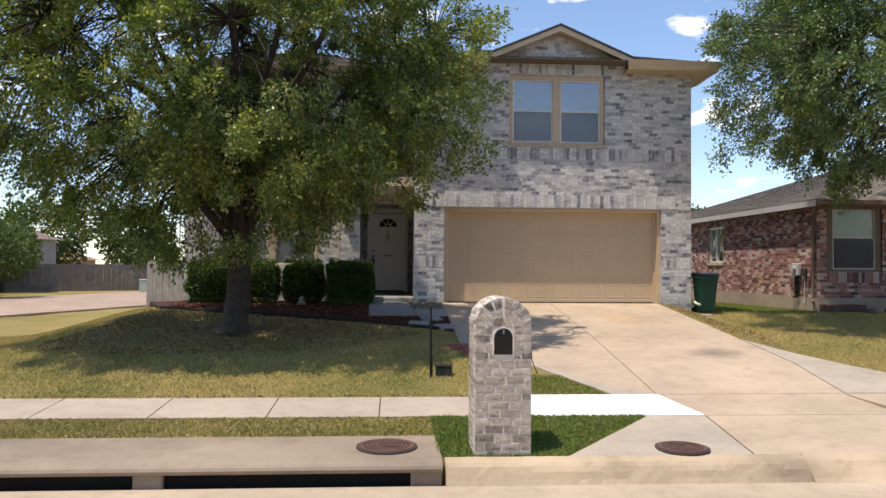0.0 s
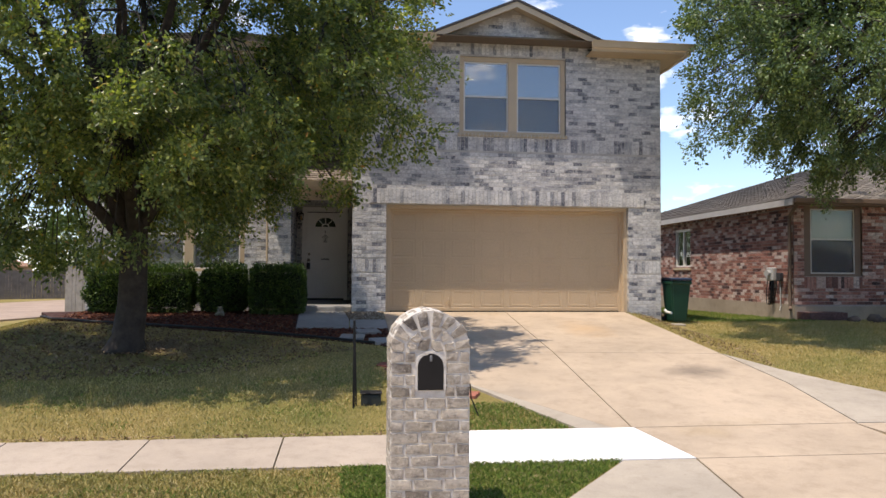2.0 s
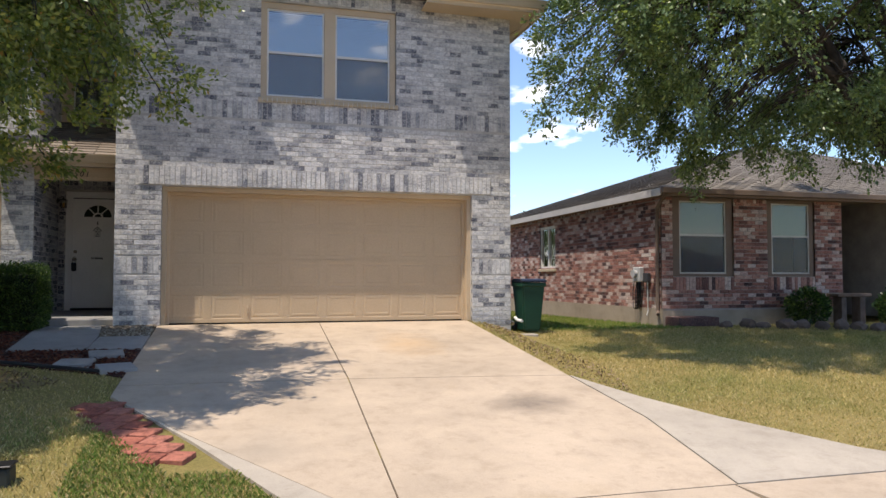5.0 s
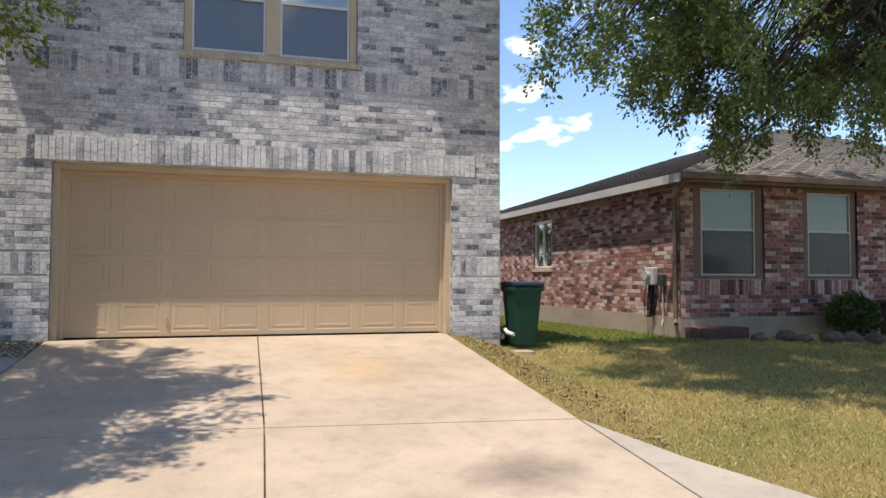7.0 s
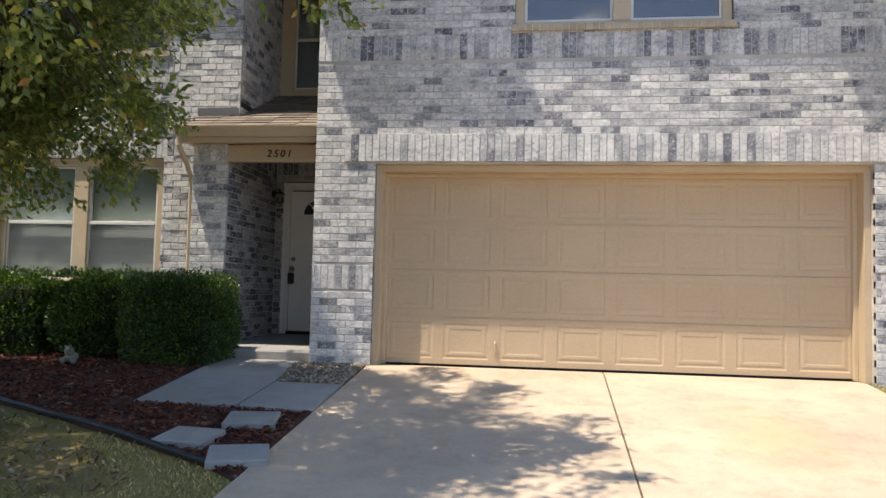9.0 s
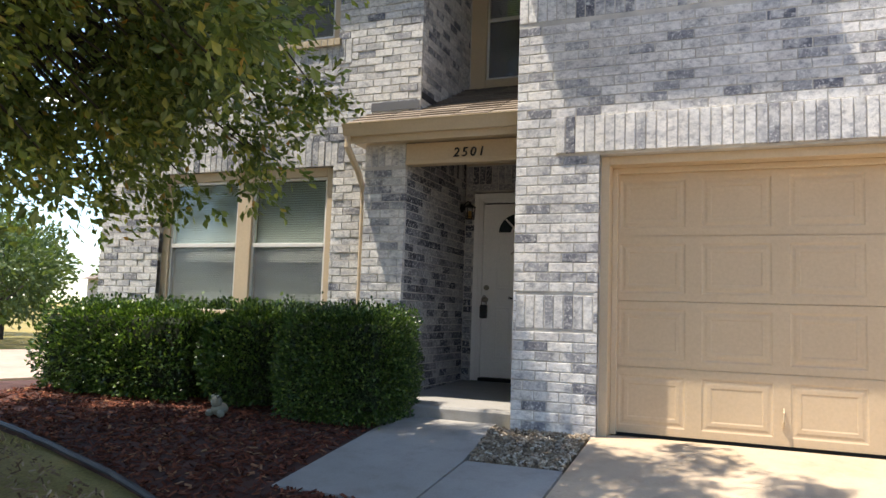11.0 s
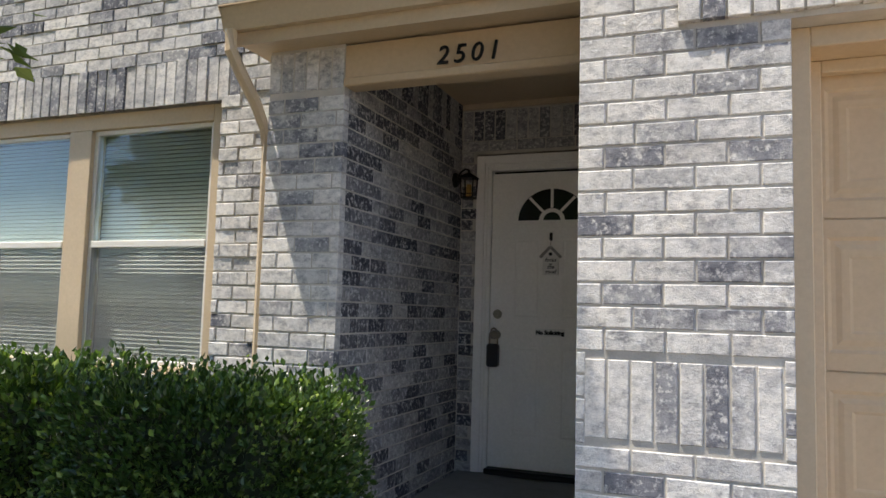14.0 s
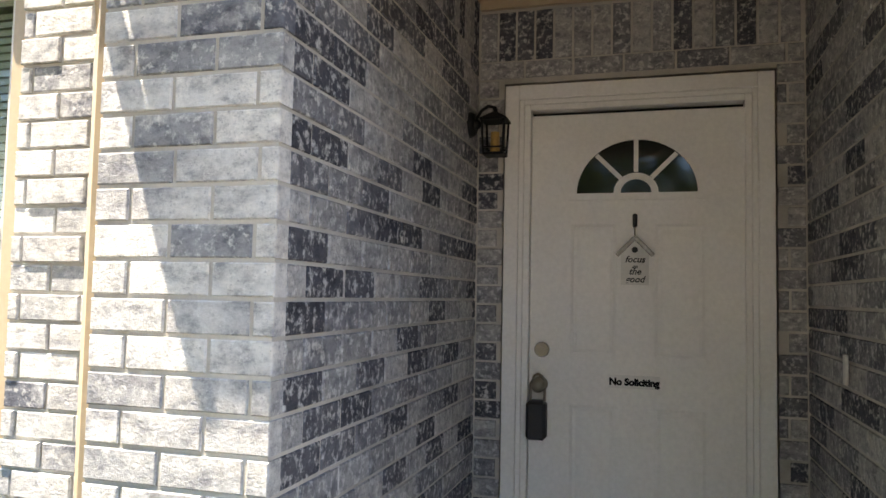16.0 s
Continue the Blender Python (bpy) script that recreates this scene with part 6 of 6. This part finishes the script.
brick_face(nside, lay_bricks(-31.0, -(NY + 0.04), 0.06, 2.62, [sw_o], [(-31.0, -(NY + 0.04), 2.38, 2.60)], seed=52), (NX, 0, 0), -90, RED_BRICK, seed=52)
part("foundation", boxes((NX - 0.02, NX + 0.011, NY - 0.01, 31.0, NZ - 0.4, 0.06), (NX - 0.02, 15.6, NY - 0.03, NY - 0.011, NZ - 0.4, 0.02)), NFOUND, nhouse)
part("back_wall", boxes((NX, 22.5, 31.0, 31.3, NZ - 0.1, 2.62), (22.5, 22.8, NY, 31.0, NZ - 0.1, 2.62)), MORTAR_RED, nhouse)
# near-black sheet in place of the unlit rooms behind the front panes
part("room_shade", boxes((NX + 0.3, 15.3, NY + 1.2, NY + 1.3, NZ, 2.6)), DARK, nhouse)
# roof
A, B_, C_, D_ = (10.66, 17.95, 2.56), (23.1, 17.95, 2.56), (23.1, 31.5, 2.56), (10.66, 31.5, 2.56)
R0_, R1_ = (16.8, 22.6, 4.56), (16.8, 27.2, 4.56)
rb = bmesh.new()
vv = [rb.verts.new(p) for p in (A, B_, C_, D_, R0_, R1_)]
for f in ((0, 1, 4), (1, 2, 5, 4), (2, 3, 5), (3, 0, 4, 5), (3, 2, 1, 0)):
    rb.faces.new([vv[i] for i in f])
bmesh.ops.recalc_face_normals(rb, faces=rb.faces)
NSH = shingle_material("weathered_shingle", [(0.0, (0.20, 0.178, 0.155)), (0.5, (0.225, 0.20, 0.173)), (1.0, (0.25, 0.222, 0.19))])
nroof = part("roof", rb, NSH, nhouse)
shingled(nroof, A, B_, R0_, R0_, NSH, 0.15, 0.4, 53)
shingled(nroof, D_, A, R0_, R1_, NSH, 0.15, 0.4, 54)
part("fascia", boxes((10.66, 10.69, 17.95, 31.5, 2.40, 2.553)), PALE_TRIM, nhouse, "pale painted fascia board")
part("fascia", boxes((10.691, 23.1, 17.95, 17.98, 2.40, 2.553)), BROWN_TRIM, nhouse, "brown painted fascia board")
part("soffit", boxes((10.691, NX + 0.02, 17.981, 31.3, 2.42, 2.44), (NX + 0.021, 23.0, 17.981, NY + 0.02, 2.42, 2.44)), BROWN_TRIM, nhouse)
part("gutter", boxes((10.68, 23.1, 17.84, 17.949, 2.44, 2.555), bevel=0.01), BROWN_TRIM, nhouse)
nd = bmesh.new()
tube(nd, [(10.76, 17.9, 2.42), (10.78, 18.1, 2.3), (10.90, 18.44, 2.2), (10.92, 18.5, 2.05), (10.92, 18.5, 0.02), (10.86, 18.4, -0.06)], 0.04, 6)
part("downspout", nd, BROWN_TRIM, nhouse)


SHADE = plain("pale_roller_shade", (0.46, 0.46, 0.38), 0.8, vary=0.05)


def house_window(parent, o, inner, y, light):
    x0, x1, z0, z1 = o
    a, b, c, d = inner
    w = part("window", boxes((x0, a, y + 0.04, y + 0.14, z0, z1), (b, x1, y + 0.04, y + 0.14, z0, z1), (a, b, y + 0.04, y + 0.14, d, z1), (a, b, y + 0.04, y + 0.14, z0, c), bevel=0.004), BROWN_TRIM, parent, "brown-trimmed window")
    zm = c + (d - c) * 0.53
    part("sash", boxes((a, a + 0.03, y + 0.05, y + 0.1, c, d), (b - 0.03, b, y + 0.05, y + 0.1, c, d), (a + 0.03, b - 0.03, y + 0.05, y + 0.1, d - 0.03, d), (a + 0.03, b - 0.03, y + 0.05, y + 0.1, c, c + 0.03), (a + 0.03, b - 0.03, y + 0.045, y + 0.1, zm - 0.02, zm + 0.02)), light, w)
    for e, f in ((c + 0.03, zm - 0.02), (zm + 0.02, d - 0.03)):
        p = part("pane", boxes((a + 0.03, b - 0.03, y + 0.07, y + 0.075, e, f)), CLEAR, w)
        p.visible_shadow = False
    part("shade", boxes((a + 0.01, b - 0.01, y + 0.12, y + 0.125, zm, d)), SHADE, w, "pale roller shade")
    part("screen", boxes((a + 0.03, b - 0.03, y + 0.06, y + 0.061, c + 0.03, zm - 0.02)), SCREEN, w)


NSASH = plain("dull_sash", (0.58, 0.55, 0.49), 0.5, vary=0.05)
house_window(nhouse, nw_o, (11.42, 12.57, 0.80, 2.36), NY, NSASH)
house_window(nhouse, nx_o, (13.74, 14.74, 0.80, 2.36), NY, NSASH)
sw = part("window", boxes((NX + 0.03, NX + 0.12, 23.85, 23.92, 0.98, 2.2), (NX + 0.03, NX + 0.12, 24.88, 24.95, 0.98, 2.2), (NX + 0.03, NX + 0.12, 23.92, 24.88, 2.13, 2.2), (NX + 0.03, NX + 0.12, 23.92, 24.88, 0.98, 1.05), (NX + 0.03, NX + 0.12, 24.36, 24.42, 1.05, 2.13)), VINYL, nhouse, "white side window")
p = part("pane", boxes((NX + 0.07, NX + 0.075, 23.92, 24.88, 1.05, 2.13)), GLASS, sw)
p.visible_shadow = False
# near-black sheet painted as the unlit room behind this pane
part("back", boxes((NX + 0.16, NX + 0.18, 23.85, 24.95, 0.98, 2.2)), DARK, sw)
part("sill", boxes((NX - 0.04, NX + 0.05, 23.8, 25.0, 0.90, 0.975), bevel=0.008), SILL, sw)
step = part("step", boxes((11.0, 11.95, 17.85, 18.36, NZ - 0.4, -0.10), bevel=0.012), RED_BRICK, nhouse, "low red brick step")
# front door recess
part("entry_door", boxes((15.8, 16.7, NY + 2.94, NY + 2.99, -0.05, 2.05)), plain("dark_red_door", (0.10, 0.035, 0.03), 0.5), nhouse, "dark red entry door in shade")

# meter, cables, hose
meter = thing("electric_meter", "grey electric meter box with coiled black cables", "electric meter", at=(NX - 0.008, 19.25, 0))
GREYBOX = plain("grey_enamel", (0.45, 0.45, 0.44), 0.5, vary=0.08)
bm = boxes((-0.12, 0.0, -0.15, 0.15, 0.62, 0.95), bevel=0.02)
part("box", bm, GREYBOX, meter)
bm = bmesh.new()
bmesh.ops.create_cone(bm, cap_ends=True, segments=18, radius1=0.09, radius2=0.075, depth=0.08, matrix=pose(-0.16, 0, 0.80, 0, 90))
part("dial", bm, GREYBOX, meter)
for i, dy in enumerate((-0.16, -0.10, -0.05, 0.0, 0.07, 0.13)):
    bm = bmesh.new()
    s = -0.04 - 0.02 * (i % 3)
    tube(bm, [(s, dy, 0.66), (s - 0.02, dy * 1.3, 0.40), (s - 0.03, dy * 0.9 + 0.03, 0.10 - 0.03 * (i % 2)), (s - 0.02, dy * 0.5 + 0.06, 0.02), (s, dy * 0.3 - 0.03, 0.15), (s, dy * 0.2, 0.62)], 0.010, 5)
    part("cable", bm, BLACK, meter)
bm = boxes((-0.09, 0, -0.42, -0.24, 0.62, 0.82), bevel=0.01)
part("junction_box", bm, plain("dark_box", (0.05, 0.05, 0.055), 0.5), meter)
bm = bmesh.new()
tube(bm, [(-0.03, -0.33, 0.63), (-0.03, -0.34, 0.0), (-0.10, -0.4, -0.1)], 0.014, 6)
part("conduit", bm, GREYBOX, meter)

# bed at the neighbour's front: rocks, shrub, small table
ROCK = plain("field_stone", (0.15, 0.11, 0.09), 0.95, vary=0.3, scale=6, bumpy=0.5)
rr = random.Random(4)
for i in range(12):
    bm = bmesh.new()
    bmesh.ops.create_icosphere(bm, subdivisions=2, radius=1)
    sx, sy, sz = rr.uniform(0.12, 0.24), rr.uniform(0.10, 0.18), rr.uniform(0.06, 0.14)
    for v in bm.verts:
        k = 1 + 0.25 * noise.noise((v.co.x * 1.7 + i * 9, v.co.y * 1.7, v.co.z * 1.7))
        v.co = Vector((v.co.x * sx * k, v.co.y * sy * k, v.co.z * sz * k))
    o = mesh_object("rock", bm, ROCK)
    o.location = (11.75 + i * 0.36 + rr.uniform(-0.08, 0.08), 17.35 - 0.10 * i + rr.uniform(-0.06, 0.06), height(12, 17.3 - 0.1 * i) + sz * 0.4)
    tagged(o, "rough brown field stone edging a flower bed", "rock", "rocks edging the bed")


def small_shrub(label, at, r, tall, count, size, mat, seed):
    rnd = np.random.RandomState(seed)
    s = thing("shrub", label, "shrub")
    v = rnd.normal(0, 1, (count, 3))
    v /= np.linalg.norm(v, axis=1)[:, None]
    rad = rnd.uniform(0.35, 1.0, count) ** 0.5
    lump = np.array([1 + 0.3 * noise.noise((a * 2 + seed, b * 2, c * 2)) for a, b, c in v])
    p = np.array(at) + np.array((0, 0, tall * 0.52)) + v * (rad * lump)[:, None] * np.array((r, r, tall * 0.5))
    w, q = leaf_cloud(p, v + np.array((0, 0, 0.4)), size, rnd)
    raw_mesh("foliage", w, q, mat, s, "", "stuff")
    bm = bmesh.new()
    for i in range(5):
        a = i * 1.25
        tube(bm, [(at[0], at[1], at[2] - 0.08), (at[0] + 0.3 * r * math.cos(a), at[1] + 0.3 * r * math.sin(a), at[2] + tall * 0.5)], [0.02, 0.006], 5, False)
    part("stems", bm, BARK, s)
    return s


small_shrub("dark green leafy shrub under a window", (14.1, 17.8, height(14.1, 17.8)), 0.42, 0.75, 2500, 0.07, HEDGE_LEAF, 71)
small_shrub("dark green leafy shrub by the entry", (16.3, 17.6, height(16.3, 17.6)), 0.45, 0.7, 2200, 0.07, HEDGE_LEAF, 72)
bench = thing("stone_bench", "weathered stone bench against the brick wall", "bench")
part("seat", boxes((14.85, 15.75, 17.75, 18.1, 0.30, 0.37), bevel=0.01), ROCK, bench)
for a in (14.98, 15.48):
    part("leg", boxes((a, a + 0.14, 17.8, 18.05, -0.4, 0.298), bevel=0.01), ROCK, bench)

# ---- beyond: side street, fences, far houses and trees ----
side = bmesh.new()
near_edge = [(-20, 5.5), (-16.2, 12), (-12.7, 24), (-10.2, 31), (-8.0, 60), (-6.0, 95)]
far_edge = [(-12.0, 95), (-13.5, 70), (-15.8, 47), (-19.2, 36), (-24.5, 24), (-30, 5.5)]
f = side.faces.new([side.verts.new((x, y, -0.88)) for x, y in near_edge + far_edge])
if f.normal.z < 0:
    f.normal_flip()
r = bmesh.ops.extrude_face_region(side, geom=[f])
bmesh.ops.translate(side, verts=[g for g in r["geom"] if isinstance(g, bmesh.types.BMVert)], vec=(0, 0, -0.3))
bmesh.ops.triangulate(side, faces=[q for q in side.faces if len(q.verts) > 4])
bmesh.ops.recalc_face_normals(side, faces=side.faces)
tagged(mesh_object("road_side", side, concrete("pale_street", (0.42, 0.315, 0.24), (0.34, 0.26, 0.20))), "pale concrete side street", "", "", "structure")

FENCE = plain("weathered_cedar", (0.27, 0.245, 0.22), 0.95, vary=0.2, scale=4, fine=30, bumpy=0.4)


def fence(label, a, b, z, tall, mat, board=0.14, seed=1):
    rnd = random.Random(seed)
    fn = thing("wood_fence", label, "fence")
    a, b = Vector(a), Vector(b)
    n = int((b - a).length / board)
    d = (b - a).normalized()
    ang = math.degrees(math.atan2(d.y, d.x))
    bm0 = boxes((0, board - 0.008, -0.009, 0.009, 0, tall), bevel=0.002)
    me = bpy.data.meshes.new("board")
    bm0.to_mesh(me)
    bm0.free()
    me.materials.append(mat)
    for i in range(n):
        p = a + d * i * board
        o = new("board", me)
        o.parent = fn
        o.matrix_basis = pose(p.x, p.y, z + rnd.uniform(-0.02, 0.01), 0, rnd.uniform(-0.6, 0.6), ang)
    bm = bmesh.new()
    for h in (0.3, tall * 0.55, tall - 0.25):
        box(bm, 0, (b - a).length, 0.012, 0.05, h, h + 0.09, 0, pose(a.x, a.y, z, 0, 0, ang))
    part("rail", bm, mat, fn)
    return fn


fence("weathered grey wooden privacy fence at the house back", (-9.4, 29.0), (-5.0, 27.2), -0.9, 1.85, FENCE, 0.15, 1)
fence("weathered grey wooden fence across the side street", (-28, 44), (-14.5, 52), -0.95, 1.75, plain("dark_cedar", (0.20, 0.17, 0.15), 0.95, vary=0.2, scale=3), 0.16, 2)
ub = thing("utility_box", "pale green utility cabinet on the grass verge", "utility box", at=(-15.0, 46, -0.9))
part("cabinet", boxes((-0.28, 0.28, -0.25, 0.25, 0, 0.75), bevel=0.04), plain("pale_green_enamel", (0.33, 0.40, 0.34), 0.5), ub)
part("cap", boxes((-0.3, 0.3, -0.27, 0.27, 0.752, 0.80), bevel=0.02), plain("pale_green_cap", (0.36, 0.43, 0.37), 0.5), ub)
ub2 = thing("utility_box", "white utility cabinet by the side street", "utility box", at=(-21.5, 34.5, -0.95))
part("cabinet", boxes((-0.45, 0.45, -0.35, 0.35, 0, 0.95), bevel=0.04), plain("white_enamel", (0.6, 0.6, 0.58), 0.5), ub2)
part("cap", boxes((-0.48, 0.48, -0.38, 0.38, 0.952, 1.0), bevel=0.02), plain("white_enamel_cap", (0.62, 0.62, 0.6), 0.5), ub2)
up = thing("utility_pole", "leaning dark timber pole by the side street", "utility pole")
bm = bmesh.new()
tube(bm, [(-23.8, 35.6, -1.0), (-22.0, 36.2, 7.0)], [0.15, 0.11], 10)
part("pole", bm, BARK, up)
bm = bmesh.new()
tube(bm, [(-22.9, 35.9, 3.2), (-23.9, 36.2, 5.5)], 0.04, 6)
part("brace", bm, BARK, up)


def far_house(label, x, y, w, d, wall_h, z, roof_c, wall_c, turn=0, garage_w=0.0):
    h = thing("far_house", label, "house", at=(x, y, z))
    h.rotation_euler = (0, 0, radians(turn))
    part("wall", boxes((0, w, 0, d, -0.3, wall_h)), plain("far_wall", wall_c, 0.9, vary=0.12), h)
    bm = bmesh.new()
    v = [bm.verts.new(p) for p in ((-0.4, -0.4, wall_h), (w + 0.4, -0.4, wall_h), (w + 0.4, d + 0.4, wall_h), (-0.4, d + 0.4, wall_h), (w * 0.3, d / 2, wall_h + d * 0.22), (w * 0.7, d / 2, wall_h + d * 0.22))]
    for q in ((0, 1, 5, 4), (1, 2, 5), (2, 3, 4, 5), (3, 0, 4), (3, 2, 1, 0)):
        bm.faces.new([v[i] for i in q])
    bmesh.ops.recalc_face_normals(bm, faces=bm.faces)
    part("roof", bm, plain("far_roof", roof_c, 0.95, vary=0.15), h)
    for i in range(3):
        a = w * (0.15 + 0.28 * i)
        part("window", boxes((a, a + w * 0.12, -0.03, -0.005, 0.9, 2.1)), plain("far_pane", (0.08, 0.09, 0.10), 0.2), h)
    if garage_w:
        part("garage_door", boxes((w - garage_w - 0.8, w - 0.8, -0.04, -0.005, 0, 2.1)), plain("grey_door", (0.38, 0.38, 0.38), 0.6), h)
    return h


far_house("distant tan house with an orange-brown roof", -46, 66, 17, 10, 2.6, -1.4, (0.36, 0.20, 0.12), (0.40, 0.28, 0.20), 8)
far_house("distant grey house with a garage", -37, 47, 12, 9, 3.4, -1.0, (0.22, 0.17, 0.14), (0.38, 0.34, 0.31), -20, 5.0)


def far_tree(label, x, y, z, r, tall, seed, count=5000, size=0.35):
    rnd = np.random.RandomState(seed)
    t = thing("far_tree", label, "tree", "distant trees")
    bm = bmesh.new()
    tube(bm, [(x, y, z - 0.2), (x + 0.1, y, z + tall * 0.3), (x - 0.1, y, z + tall * 0.7)], [0.22, 0.16, 0.05], 8)
    for i in range(5):
        a = i * 1.3
        tube(bm, [(x, y, z + tall * 0.28), (x + r * 0.6 * math.cos(a), y + r * 0.6 * math.sin(a), z + tall * 0.62)], [0.08, 0.02], 5, False)
    part("trunk", bm, BARK, t)
    v = rnd.normal(0, 1, (count, 3))
    v /= np.linalg.norm(v, axis=1)[:, None]
    lump = np.array([1 + 0.45 * noise.noise((a * 1.8 + seed, b * 1.8, c * 1.8)) for a, b, c in v])
    p = np.array((x, y, z + tall * 0.62)) + v * (rnd.uniform(0.3, 1, count) ** 0.5 * lump)[:, None] * np.array((r, r, tall * 0.40))
    w, q = leaf_cloud(p, v, size, rnd)
    raw_mesh("crown", w, q, FAR_LEAF, t, "", "stuff")


far_tree("distant leafy green tree behind a fence", -27.5, 60, -1.0, 3.4, 6.6, 81)
far_tree("distant leafy green tree behind a fence", -21.5, 64, -1.0, 3.2, 6.4, 82)
far_tree("distant leafy green tree behind a fence", -35, 63, -1.0, 3.6, 6.0, 83)
far_tree("distant leafy green tree beyond the roofs", -12, 75, -1.0, 4.0, 7.0, 84)
far_tree("distant leafy green tree beyond the roofs", 22, 62, -0.5, 3.5, 6.2, 85)
far_tree("distant leafy green tree beyond the roofs", 27, 64, -0.5, 3.2, 6.6, 86)
far_tree("low green tree by the side street", -20.0, 37.5, -1.0, 2.2, 3.6, 87, 5000, 0.22)
far_tree("low green tree by the side street", -24.5, 40.0, -1.0, 2.6, 5.0, 88, 5000, 0.24)

# across the street, seen only as reflections in the windows
far_house("brick house across the street", -14, -22, 14, 9, 2.8, -0.9, (0.16, 0.13, 0.11), (0.28, 0.17, 0.13), 0, 4.9)
far_house("brick house across the street", 4, -23, 14, 9, 5.2, -0.9, (0.16, 0.13, 0.11), (0.36, 0.30, 0.26), 0, 4.9)
far_house("brick house across the street", 22, -22, 14, 9, 2.8, -0.9, (0.16, 0.13, 0.11), (0.30, 0.20, 0.16), 0, 4.9)
for i, (fx, fy) in enumerate(((-9, -9), (1.5, -11), (13, -9.5), (-22, -10), (24, -11))):
    far_tree("leafy street tree across the road", fx, fy, -1.0, 3.2, 7.5, 91 + i, 6000, 0.22)
for i, (fx, fy, fr, ft) in enumerate(((-19, 27.5, 2.6, 4.6), (-23, 31, 3.0, 6.0), (-26, 26, 3.2, 6.5), (-30, 34, 3.4, 7.0), (-17.5, 42, 2.4, 4.4))):
    far_tree("leafy green tree beyond the side street", fx - 6, fy + 4, -1.0, fr, ft, 101 + i, 6000, 0.22)

# ---- single bricks of the nearest walls ----
for wall, me, at, turn in LOOSE:
    ob = new("brick", me)
    ob.parent = wall
    ob.location = at
    ob.rotation_euler = (0, 0, radians(turn))
